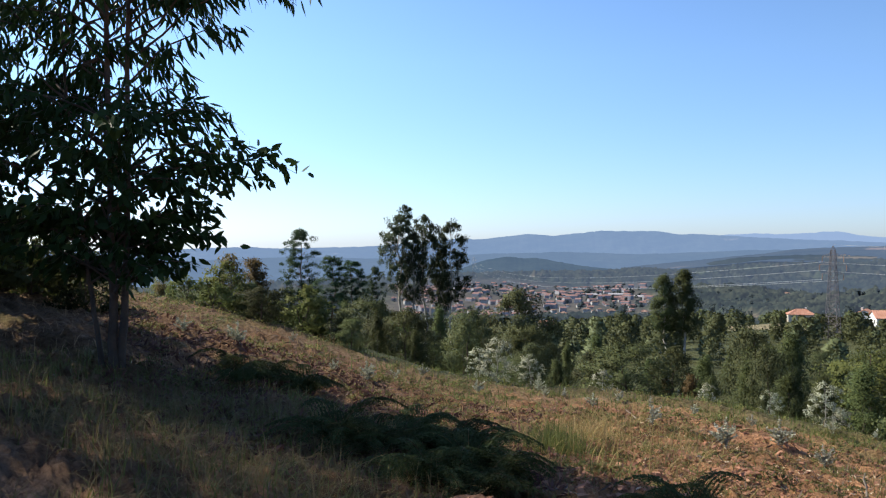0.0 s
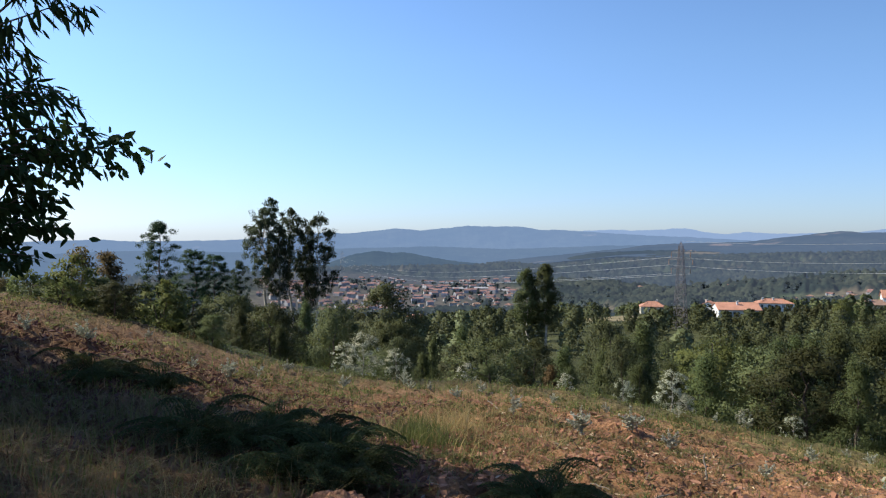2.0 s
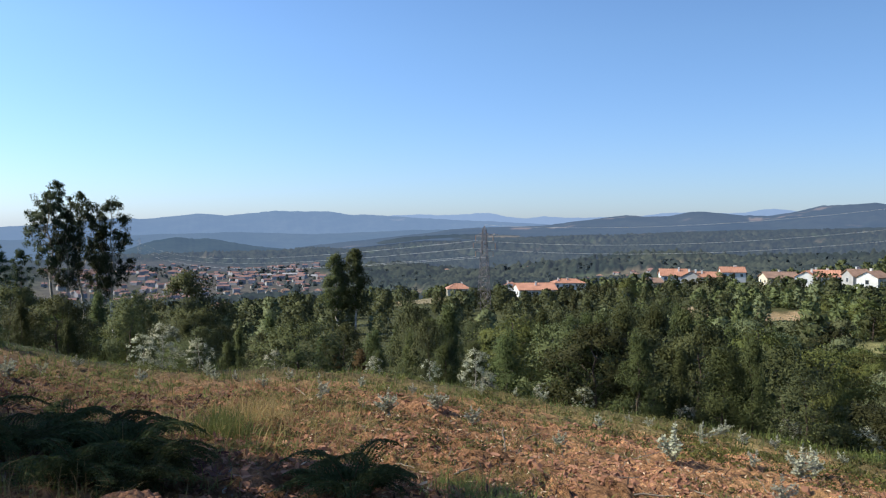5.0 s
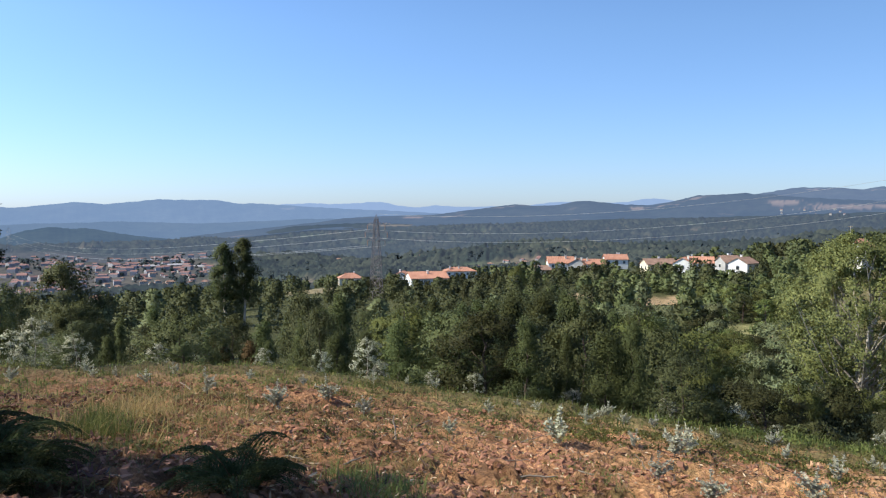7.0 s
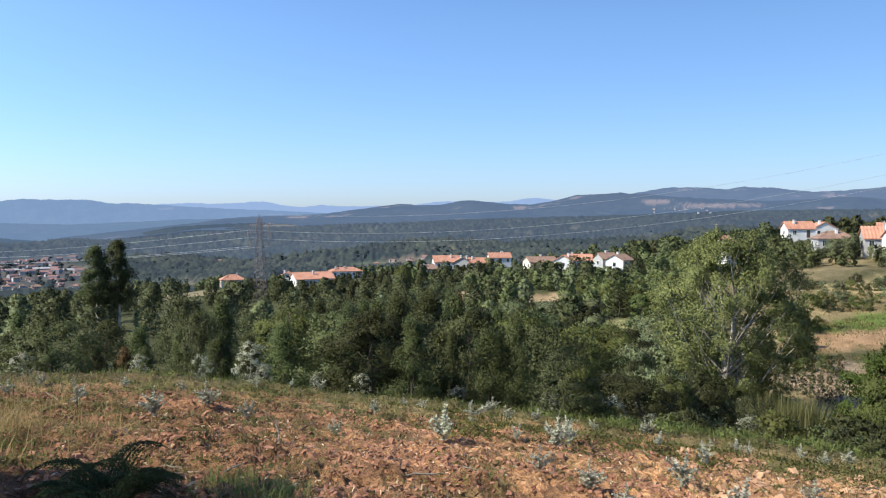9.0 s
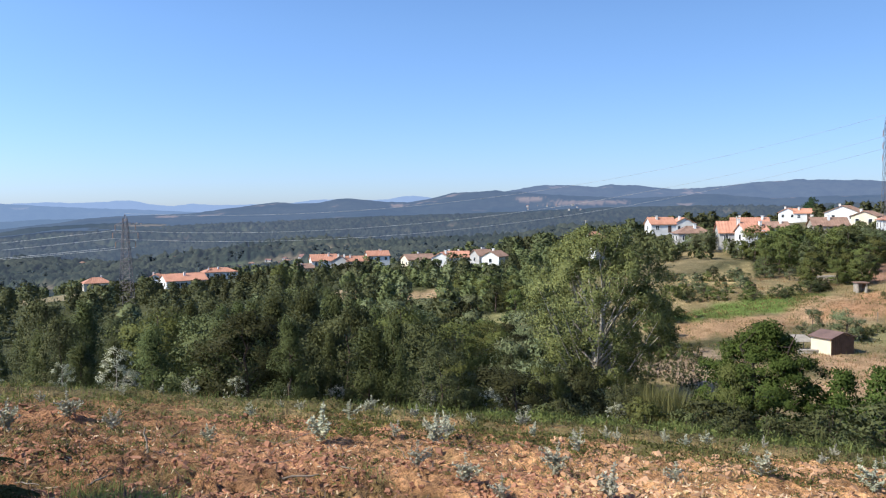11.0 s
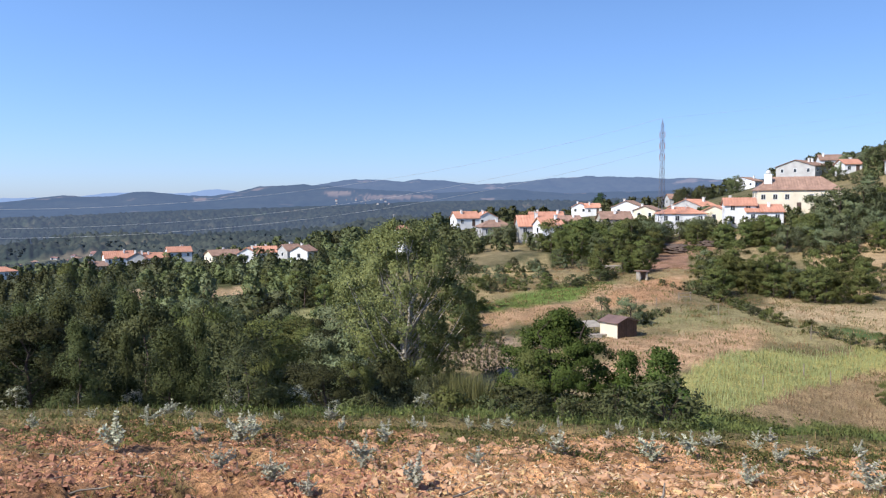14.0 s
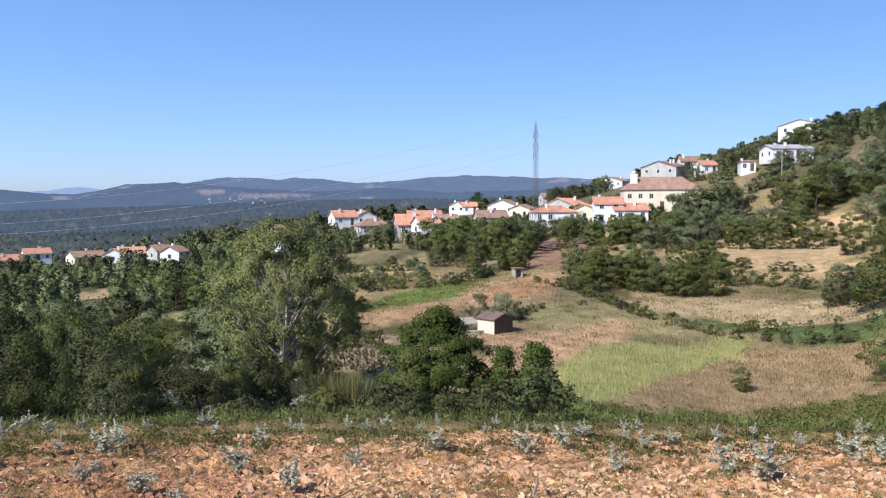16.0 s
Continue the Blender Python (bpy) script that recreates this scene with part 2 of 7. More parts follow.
MAT = {
    "ground": ground_mat(),
    "bark": rough_mat("bark", (0.05, 0.033, 0.024), (0.13, 0.09, 0.065), 3, 0.9, 0.6),
    "pale_bark": rough_mat("pale_bark", (0.24, 0.20, 0.16), (0.56, 0.51, 0.44), 3, 0.85, 0.4),
    "euc_leaf": leaf_mat("euc_leaf", (0.055, 0.068, 0.027), (0.155, 0.175, 0.068), 0.32, 0.5, 0.36),
    "broad_leaf": leaf_mat("broad_leaf", (0.06, 0.071, 0.03), (0.165, 0.172, 0.072), 0.3, 0.5, 0.5),
    "dark_leaf": leaf_mat("dark_leaf", (0.049, 0.056, 0.026), (0.135, 0.138, 0.06), 0.25, 0.5, 0.42),
    "bright_leaf": leaf_mat("bright_leaf", (0.085, 0.102, 0.032), (0.225, 0.238, 0.08), 0.35),
    "poplar_leaf": leaf_mat("poplar_leaf", (0.06, 0.073, 0.026), (0.385, 0.385, 0.145), 0.35, 0.4),
    "ivy_leaf": leaf_mat("ivy_leaf", (0.05, 0.088, 0.022), (0.16, 0.24, 0.058), 0.35),
    "olive_leaf": leaf_mat("olive_leaf", (0.11, 0.13, 0.066), (0.235, 0.255, 0.13), 0.25),
    "scrub_leaf": leaf_mat("scrub_leaf", (0.042, 0.047, 0.022), (0.11, 0.11, 0.048), 0.25, 0.5, 0.42),
    "tall_leaf": leaf_mat("tall_leaf", (0.03, 0.04, 0.02), (0.085, 0.095, 0.045), 0.25, 0.5, 0.2),
    "pine_leaf": leaf_mat("pine_leaf", (0.025, 0.045, 0.02), (0.05, 0.08, 0.035), 0.15),
    "glaucous_leaf": leaf_mat("glaucous_leaf", (0.15, 0.165, 0.10), (0.88, 0.835, 0.65), 0.2, 0.5, 0.12),
    "brown_leaf": leaf_mat("brown_leaf", (0.09, 0.06, 0.025), (0.16, 0.12, 0.05), 0.2),
    "fern_leaf": leaf_mat("fern_leaf", (0.04, 0.05, 0.019), (0.105, 0.115, 0.045), 0.35),
    "reed_leaf": leaf_mat("reed_leaf", (0.22, 0.23, 0.09), (0.43, 0.42, 0.20), 0.3),
    "straw": leaf_mat("straw", (0.22, 0.14, 0.065), (0.50, 0.345, 0.17), 0.35, 0.7, 0.1),
    "green_grass": leaf_mat("green_grass", (0.09, 0.105, 0.03), (0.22, 0.235, 0.08), 0.35, 0.6, 0.1),
    "meadow_weed": leaf_mat("meadow_weed", (0.115, 0.132, 0.038), (0.30, 0.315, 0.105), 0.35, 0.6, 0.1),
    "brow_weed": leaf_mat("brow_weed", (0.095, 0.10, 0.033), (0.27, 0.255, 0.095), 0.3, 0.6, 0.1),
    "brown_straw": leaf_mat("brown_straw", (0.25, 0.145, 0.085), (0.56, 0.37, 0.225), 0.4, 0.7, 0.1),
    "dry_grass": leaf_mat("dry_grass", (0.14, 0.098, 0.048), (0.34, 0.245, 0.125), 0.3, 0.7, 0.1),
    "litter": leaf_mat("litter", (0.15, 0.085, 0.04), (0.46, 0.30, 0.165), 0.1, 0.8, 0.1),
    "clod": leaf_mat("clod", (0.19, 0.105, 0.056), (0.60, 0.36, 0.19), 0.0, 0.95, 0.1),
    "pale_clod": leaf_mat("pale_clod", (0.28, 0.17, 0.09), (0.72, 0.475, 0.26), 0.0, 0.95, 0.1),
    "red_earth": rough_mat("red_earth", (0.26, 0.115, 0.06), (0.52, 0.26, 0.145), 9, 0.95, 0.9, 60),
    "wood": rough_mat("wood", (0.14, 0.11, 0.08), (0.34, 0.28, 0.21), 5, 0.85, 0.4),
    "white_wall": rough_mat("white_wall", (0.56, 0.545, 0.51), (0.74, 0.725, 0.69), 0.4, 0.85, 0.15, 12),
    "cream_wall": rough_mat("cream_wall", (0.55, 0.47, 0.34), (0.74, 0.66, 0.50), 0.3, 0.9, 0.2, 12),
    "grey_wall": rough_mat("grey_wall", (0.30, 0.29, 0.27), (0.46, 0.44, 0.41), 0.5, 0.9, 0.3, 10),
    "stone_wall": rough_mat("stone_wall", (0.22, 0.19, 0.15), (0.44, 0.39, 0.32), 1.5, 0.9, 0.6, 8),
    "tile_new": rough_mat("tile_new", (0.36, 0.16, 0.095), (0.54, 0.27, 0.175), 0.6, 0.8, 0.4, 9, vary=0.12),
    # roof tiles of the far town, muted in colour to stand for haze
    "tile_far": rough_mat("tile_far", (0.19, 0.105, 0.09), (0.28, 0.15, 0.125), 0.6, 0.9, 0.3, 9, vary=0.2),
    "tile_old": rough_mat("tile_old", (0.17, 0.10, 0.07), (0.32, 0.20, 0.14), 0.8, 0.9, 0.5, 9, vary=0.15),
    "rust_roof": rough_mat("rust_roof", (0.095, 0.06, 0.05), (0.19, 0.115, 0.095), 0.8, 0.85, 0.4, 9),
    "window_glass": rough_mat("window_glass", (0.02, 0.025, 0.03), (0.05, 0.055, 0.06), 1, 0.12, 0),
    # white wall greyed in colour for haze; it also serves as pale roofing
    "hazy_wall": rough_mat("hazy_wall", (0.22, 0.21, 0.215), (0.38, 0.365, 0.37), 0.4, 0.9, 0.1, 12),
    "frame_paint": rough_mat("frame_paint", (0.5, 0.5, 0.48), (0.7, 0.7, 0.68), 2, 0.6, 0.1),
    "dark_door": rough_mat("dark_door", (0.05, 0.03, 0.02), (0.12, 0.07, 0.05), 2, 0.6, 0.2),
    "steel": rough_mat("steel", (0.21, 0.21, 0.22), (0.34, 0.34, 0.35), 1, 0.6, 0.1, metal=0.3),
    "dark_steel": rough_mat("dark_steel", (0.12, 0.11, 0.12), (0.24, 0.20, 0.20), 1, 0.6, 0.1, metal=0.3),
    "cable": rough_mat("cable", (0.34, 0.35, 0.36), (0.48, 0.49, 0.5), 1, 0.5, 0, metal=0.3),
    "porcelain": rough_mat("porcelain", (0.25, 0.14, 0.10), (0.35, 0.22, 0.16), 1, 0.3, 0),
}

# ---------------------------------------------------------------- mesh helpers
def mesh_np(name, verts, faces, material, smooth=False):
    """A mesh from arrays; faces all triangles or all quads."""
    verts, faces = np.asarray(verts, dtype=np.float32), np.asarray(faces, dtype=np.int32)
    k = faces.shape[1]
    me = bpy.data.meshes.new(name)
    me.vertices.add(len(verts))
    me.vertices.foreach_set("co", verts.ravel())
    me.loops.add(faces.size)
    me.loops.foreach_set("vertex_index", faces.ravel())
    me.polygons.add(len(faces))
    me.polygons.foreach_set("loop_start", np.arange(0, faces.size, k, dtype=np.int32))
    me.polygons.foreach_set("use_smooth", np.full(len(faces), smooth))
    me.update(calc_edges=True)
    me.materials.append(MAT[material])
    return me


def child(name, me, parent, label="", m=None):
    ob = new(name, me)
    ob.parent = parent
    if m is not None:
        ob.matrix_basis = m
    return tagged(ob, label)


def part(name, bm, material, parent, label="", m=None):
    me = bpy.data.meshes.new(name)
    bm.to_mesh(me)
    bm.free()
    me.materials.append(MAT[material])
    return child(name, me, parent, label, m)


def thing(name, m, label, category, group="", kind=""):
    ob = new(name)
    ob.empty_display_size = 0.2
    ob.matrix_basis = m
    return tagged(ob, label, category, group, kind)


def box(bm, x0, y0, z0, x1, y1, z1, bevel=0.0):
    made = bmesh.ops.create_cube(bm, size=1.0, matrix=Matrix.LocRotScale(((x0 + x1) / 2, (y0 + y1) / 2, (z0 + z1) / 2), None, (x1 - x0, y1 - y0, z1 - z0)))
    if bevel:
        es = list({e for v in made["verts"] for e in v.link_edges})
        bmesh.ops.bevel(bm, geom=es, offset=bevel, segments=1, affect="EDGES")
    return bm


def tubes(paths, sides=6):
    """Tapered tubes. paths: (points n x 3, radii n). Returns vertices and quads."""
    V, F, base = [], [], 0
    ang = np.arange(sides) * 2 * np.pi / sides
    for pts, rad in paths:
        pts, rad = np.asarray(pts, float), np.asarray(rad, float)
        d = np.gradient(pts, axis=0)
        d /= np.linalg.norm(d, axis=1)[:, None] + 1e-9
        ref = np.where(np.abs(d[:, 2:3]) > 0.9, [[1.0, 0, 0]], [[0, 0, 1.0]])
        u = np.cross(d, ref)
        u /= np.linalg.norm(u, axis=1)[:, None] + 1e-9
        w = np.cross(d, u)
        ring = pts[:, None] + rad[:, None, None] * (u[:, None] * np.cos(ang)[None, :, None] + w[:, None] * np.sin(ang)[None, :, None])
        V.append(ring.reshape(-1, 3))
        n = len(pts)
        i, j = np.meshgrid(np.arange(n - 1), np.arange(sides), indexing="ij")
        a, b = base + i * sides + j, base + i * sides + (j + 1) % sides
        F.append(np.stack([a, b, b + sides, a + sides], -1).reshape(-1, 4))
        base += n * sides
    return np.concatenate(V), np.concatenate(F)


def unit(v):
    return v / (np.linalg.norm(v, axis=-1, keepdims=True) + 1e-9)


def leaf_blades(rng, P, D, length, width, fold=0.25):
    """Small folded rhombic leaves at P pointing along D. Returns vertices and triangles."""
    n = len(P)
    D = unit(D)
    N = unit(rng.normal(size=(n, 3)))
    S = unit(np.cross(D, N))
    N = np.cross(S, D)
    L = (np.asarray(length) * rng.uniform(0.7, 1.3, n))[:, None]
    Wd = (np.asarray(width) * rng.uniform(0.75, 1.25, n))[:, None] / 2
    mid = P + D * L * 0.45
    V = np.stack([P, mid + S * Wd + N * Wd * fold, P + D * L, mid - S * Wd + N * Wd * fold], 1).reshape(-1, 3)
    i = np.arange(n)[:, None] * 4
    F = np.concatenate([i + [0, 1, 2], i + [0, 2, 3]], 1).reshape(-1, 3)
    return V, F


def small_leaves(rng, P, D, length, width, N):
    """Many small three-cornered leaves; N, the way each spray faces, softens their shading. Returns a mesh maker's arrays."""
    n = len(P)
    D = unit(D)
    S = unit(np.cross(D, unit(N) + rng.normal(0, 0.8, (n, 3))))
    L = (np.asarray(length) * rng.uniform(0.7, 1.3, n))[:, None]
    Wd = (np.asarray(width) * rng.uniform(0.75, 1.25, n))[:, None] / 2
    a, b, c = P - D * L * 0.3 - S * Wd, P - D * L * 0.3 + S * Wd, P + D * L * 0.7
    flip = np.sum(np.cross(b - a, c - a) * N, 1) < 0
    a[flip], b[flip] = b[flip].copy(), a[flip].copy()
    return np.stack([a, b, c], 1).reshape(-1, 3), np.arange(3 * n).reshape(-1, 3), np.repeat(unit(N + 0.28 * unit(rng.normal(size=(n, 3)))), 3, axis=0)


def foliage_mesh(name, V, F, N, material):
    me = mesh_np(name, V, F, material, True)
    me.normals_split_custom_set_from_vertices(N)
    return me


def long_leaves(rng, P, D, length, width):
    """Sickle-shaped hanging leaves of three quads each, for a tree seen from near by."""
    n = len(P)
    D = unit(D)
    S = unit(np.cross(D, rng.normal(size=(n, 3))))
    N = np.cross(S, D)
    L = (length * rng.uniform(0.65, 1.3, n))[:, None]
    Wd = (width * rng.uniform(0.75, 1.3, n))[:, None] / 2
    bend = N * L * rng.uniform(-0.22, 0.22, n)[:, None] + S * L * rng.uniform(-0.2, 0.2, n)[:, None]
    rows = []
    for u, w in ((0.0, 0.12), (0.3, 0.95), (0.65, 0.75), (1.0, 0.04)):
        c = P + D * L * u + bend * u * u
        rows += [c - S * Wd * w, c + S * Wd * w]
    V = np.stack(rows, 1).reshape(-1, 3)
    i = np.arange(n)[:, None] * 8
    F = np.concatenate([i + [0, 1, 3, 2], i + [2, 3, 5, 4], i + [4, 5, 7, 6]], 1).reshape(-1, 4)
    return V, F


# ---------------------------------------------------------------- the lie of the land
AZ_NODES = np.array([-180, -90, -40, -15, 0, 15, 30, 45, 60, 75, 95, 140, 180.0])
R_NODES = np.log(np.array([24, 45, 85, 170, 300, 600, 1200, 2200, 4900.0]))
LAND = np.array([            # heights over the eye, by bearing and distance beyond the brow
    [-2.5, -5, -10, -22, -50, -95, -130, -160],
    [-6, -10, -18, -32, -58, -72, -120, -190],
    [-9, -14, -22, -36, -58, -64, -95, -200],
    [-11, -15, -20, -30, -54, -68, -75, -150],
    [-12.5, -16, -21, -25, -45, -55, -45, -80],
    [-13, -16.5, -17.5, -19, -35, -45, -30, -40],
    [-13, -14.5, -11, -9, -20, -30, -15, 0],
    [-13, -13.5, -10, -1, -8, -20, 0, 20],
    [-13, -13.5, -5, 28, 50, 60, 60, 60],
])
EYE = 1.62
SLOPE, FALL = 0.209, radians(70)


def near_height(x, y):
    r, az = np.hypot(x, y), np.arctan2(x, y)
    dip = np.clip((r - 7) / 14, 0, 1) * np.exp(-((np.degrees(az) + 2) / 11) ** 2)
    return -SLOPE * r * np.cos(az - FALL) - 0.85 * dip


def catmull(f, a, b, c, d):
    return b + 0.5 * f * (c - a + f * (2 * a - 5 * b + 4 * c - d + f * (3 * (b - c) + d - a)))


def land_table():
    edge = np.array([EYE + near_height(24 * np.sin(np.radians(a)), 24 * np.cos(np.radians(a))) - 2 * EYE for a in AZ_NODES])
    full = np.zeros((len(AZ_NODES), len(R_NODES)))
    full[:, 0] = edge
    full[2:11, 1:] = LAND
    full[[0, 1, 11, 12], 1:] = np.array([4, 10, 20, 30, 40, 40, 30, 20.0])
    return full + EYE


TABLE = land_table()


def wave(x, y, scale, seed):
    """Smooth unevenness from a few crossed sines."""
    rng = np.random.RandomState(seed)
    out = 0
    for k in range(7):
        a, ph = rng.uniform(0, 6.28, 2)
        fr = rng.uniform(0.6, 2.2) / scale * 6.28
        out = out + np.sin((x * np.cos(a) + y * np.sin(a)) * fr + ph) / 7 ** 0.5
    return out


def height(x, y):
    x, y = np.asarray(x, float), np.asarray(y, float)
    r, az = np.maximum(np.hypot(x, y), 0.01), np.degrees(np.arctan2(x, y))
    i = np.clip(np.searchsorted(AZ_NODES, az) - 1, 0, len(AZ_NODES) - 2)
    fa = (az - AZ_NODES[i]) / (AZ_NODES[i + 1] - AZ_NODES[i])
    lr = np.clip(np.log(r), R_NODES[0], R_NODES[-1])
    j = np.clip(np.searchsorted(R_NODES, lr) - 1, 0, len(R_NODES) - 2)
    fr = (lr - R_NODES[j]) / (R_NODES[j + 1] - R_NODES[j])
    na, nr = len(AZ_NODES) - 1, len(R_NODES) - 1

    def row(ii):
        ii = np.clip(ii, 0, na)
        return catmull(fr, *[TABLE[ii, np.clip(j + k, 0, nr)] for k in (-1, 0, 1, 2)])
    far = catmull(fa, row(i - 1), row(i), row(i + 1), row(i + 2))
    near = near_height(x, y)
    w = np.clip((r - 19) / 17, 0, 1)
    w = w * w * (3 - 2 * w)
    z = near * (1 - w) + far * w
    z = z + 0.07 * wave(x, y, 5.0, 1) * np.clip(r / 8, 0.2, 1) + 0.035 * wave(x, y, 1.4, 2) + 0.026 * wave(x, y, 0.5, 6) * (r < 30)
    z = z + 0.5 * wave(x, y, 40, 3) * np.clip((r - 40) / 60, 0, 1) + 4.0 * wave(x, y, 350, 4) * np.clip((r - 350) / 500, 0, 1)
    return z


def bearing(az):
    """The true bearing of one on the plan, whose circle was drawn a little too wide."""
    return 35 + (az - 35) * 0.9885


def spot(az, r, dz=0.0):
    """The place on the ground at a bearing in degrees and a distance."""
    a = radians(bearing(az))
    x, y = r * math.sin(a), r * math.cos(a)
    return Vector((x, y, float(height(x, y)) + dz))


# sorts of cover: bearing, distance, half widths in degrees and metres, turn of the patch, colour
SOIL = (0.66, 0.338, 0.18)
PATCHES = [      # the last number but the colour: metres by which the patch recedes for each degree
    (43.4, 171, 1.9, 10, 0, (0.47, 0.33, 0.19)), (37.5, 190, 1.0, 10, 0, (0.38, 0.28, 0.17)), (19.0, 262, 2.5, 20, 0, (0.36, 0.29, 0.17)), (49.0, 112, 2.4, 9, 0, (0.25, 0.24, 0.11)),
    (65.0, 111, 5.4, 6, 1.7, (0.14, 0.20, 0.05)), (63.5, 140, 2.4, 13, 3.0, (0.38, 0.30, 0.15)), (65.0, 99, 4.2, 5, 1.0, (0.40, 0.26, 0.15)), (72.0, 114, 3.2, 10, 1.5, (0.45, 0.30, 0.175)),
    (74.8, 172, 2.6, 14, 0, (0.27, 0.17, 0.11)), (80.0, 96, 5.6, 10, 0.5, (0.34, 0.29, 0.145)), (74.5, 96, 3.6, 6, 0.6, (0.27, 0.245, 0.115)), (75.3, 78, 5.2, 9, 0.9, (0.50, 0.33, 0.195)), (72.4, 112, 2.3, 5, 1.3, (0.52, 0.30, 0.165)), (73.7, 122, 1.5, 6, 0, (0.45, 0.265, 0.15)), (74.3, 150, 1.5, 13, 0, (0.33, 0.195, 0.13)), (60.4, 80, 3.4, 9, -2.0, (0.42, 0.31, 0.21)),
    (89.0, 108, 8.2, 9, -0.8, (0.58, 0.43, 0.25)), (91.0, 92, 6.0, 4, -1.3, (0.12, 0.17, 0.06)), (89.2, 156, 5.4, 18, -2.0, (0.47, 0.34, 0.19)), (93.0, 178, 2.5, 5, 0, (0.52, 0.36, 0.21)),
    (46.5, 140, 1.2, 7, 2.0, (0.33, 0.27, 0.14)), (51.4, 108, 1.4, 11, -2.0, (0.31, 0.265, 0.135)),
    (31.0, 730, 4.2, 55, 0, (0.065, 0.068, 0.05)), (22.5, 1010, 4.0, 70, 0, (0.055, 0.062, 0.05)),
    (-1.0, 760, 7.0, 130, 0, (0.085, 0.085, 0.065)), (7.0, 900, 5.0, 160, 0, (0.10, 0.095, 0.075)), (-1.0, 1010, 6.0, 90, 0, (0.07, 0.085, 0.055)), (8.8, 1150, 2.6, 60, 0, (0.09, 0.12, 0.06)), (12.0, 640, 2.0, 50, 0, (0.16, 0.13, 0.085)),
    (7.5, 1700, 3.0, 60, 0, (0.20, 0.21, 0.12)), (1.0, 1560, 3.0, 40, 0, (0.19, 0.19, 0.12)), (24.0, 1500, 3.0, 40, 0, (0.13, 0.15, 0.10)), (52.8, 2225, 1.8, 90, 0, (0.14, 0.13, 0.10)),
]


def cover(x, y):
    """Base colour of the ground, before its grain."""
    r, az = np.hypot(x, y), np.degrees(np.arctan2(x, y))
    az = 35 + (az - 35) / 0.9885
    c = np.empty((len(x), 3))
    # haze put into the base colour: distant ground turns blue-grey
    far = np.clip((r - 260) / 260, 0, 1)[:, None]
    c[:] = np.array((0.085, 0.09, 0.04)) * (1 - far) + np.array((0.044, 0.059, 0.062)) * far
    dry = np.clip((az - 53) / 6, 0, 1) * np.clip((r - 45) / 20, 0, 1) * np.clip(0.75 + 0.5 * wave(x, y, 25, 15), 0.2, 1) * np.clip((270 - r) / 40, 0.25, 1)
    c = c * (1 - dry[:, None]) + np.array((0.30, 0.235, 0.125)) * dry[:, None]
    nz = wave(x, y, 18, 8) * 0.3 + wave(x, y, 6, 9) * 0.2
    for a0, r0, da, dr, slant, col in PATCHES:
        k = np.maximum(np.abs((az - a0) / da), np.abs((r - r0 - slant * (az - a0)) / dr)) + nz * 0.3
        k = np.clip((1.05 - k) / 0.14, 0, 1)[:, None]
        c = c * (1 - k) + np.array(col) * k
    # tall crop above a slanting edge, dry meadow below it, and a green band at the slope's foot
    edge = 56 + 3.07 * (az - 78.8) + nz * 3
    for mask, col in (((az > 75.6 + 2 * nz) & (az < 88.5) & (r > edge) & (r > 51.5) & (r < np.minimum(80 + (az - 79), 67 + 4 * (az - 75.4)) + 3 * nz), (0.36, 0.33, 0.12)),
                      ((az > 78.5) & (az < 98) & (r < edge) & (r > 55 + 3 * nz + np.clip((az - 81) * 0.95, 0, 11)) & (r < 85), (0.36, 0.262, 0.145)),
                      ((az > 70) & (r > 30) & (r <= 55 + 3 * nz + np.clip((az - 81) * 0.95, 0, 11)), (0.19, 0.205, 0.065))):
        c = np.where(mask[:, None], np.array(col), c)
    # the cleared slope round the camera: bare soil, a grassy brow, dry grass to the left, a path behind
    n2 = wave(x, y, 4.0, 11) * 0.5 + wave(x, y, 1.3, 12) * 0.35
    slope = np.array(SOIL) * np.ones((len(x), 1))
    # darker leftward: deeper soil, with tree shade put into its colour
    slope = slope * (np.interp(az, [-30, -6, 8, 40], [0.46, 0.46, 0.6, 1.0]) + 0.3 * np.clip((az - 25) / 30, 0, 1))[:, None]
    # soil brightened and yellowed in colour on the sunny right side
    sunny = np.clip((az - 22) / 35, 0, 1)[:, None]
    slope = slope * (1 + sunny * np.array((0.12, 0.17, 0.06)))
    crumb = np.clip(0.5 + 0.7 * wave(x, y, 0.9, 31) + 0.5 * wave(x, y, 2.6, 32), 0, 1)[:, None]
    slope = slope * (0.56 + 0.56 * crumb) * np.array((1.0, 1.01, 1.0))
    # dry grass and litter to the left, their tone darkened for shade too
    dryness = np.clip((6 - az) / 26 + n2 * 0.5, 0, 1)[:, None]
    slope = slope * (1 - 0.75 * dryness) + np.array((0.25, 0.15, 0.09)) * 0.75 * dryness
    grassy = np.clip((r - 17.5) / 4 + n2 * 0.9, 0, 1)[:, None]
    side = np.clip((az - 5) / 20, 0, 1)[:, None]
    slope = slope * (1 - 0.8 * grassy) + (np.array((0.27, 0.175, 0.095)) * (1 - side) + np.array((0.31, 0.265, 0.11)) * side) * 0.8 * grassy
    tufts = np.clip((n2 - 0.45) * 3, 0, 1)[:, None]
    slope = slope * (1 - 0.55 * tufts) + np.array((0.17, 0.16, 0.06)) * 0.55 * tufts
    on_path = (np.clip(1.4 - np.abs((x + 3.6) * 0.45 + (y - 4.4) * 0.89) + n2 * 0.3, 0, 1) * (x < -2.4))[:, None]
    slope = slope * (1 - on_path) + np.array((0.25, 0.21, 0.18)) * on_path
    k = np.clip((26 - r) / 4, 0, 1)[:, None]
    return c * (1 - k) + slope * k


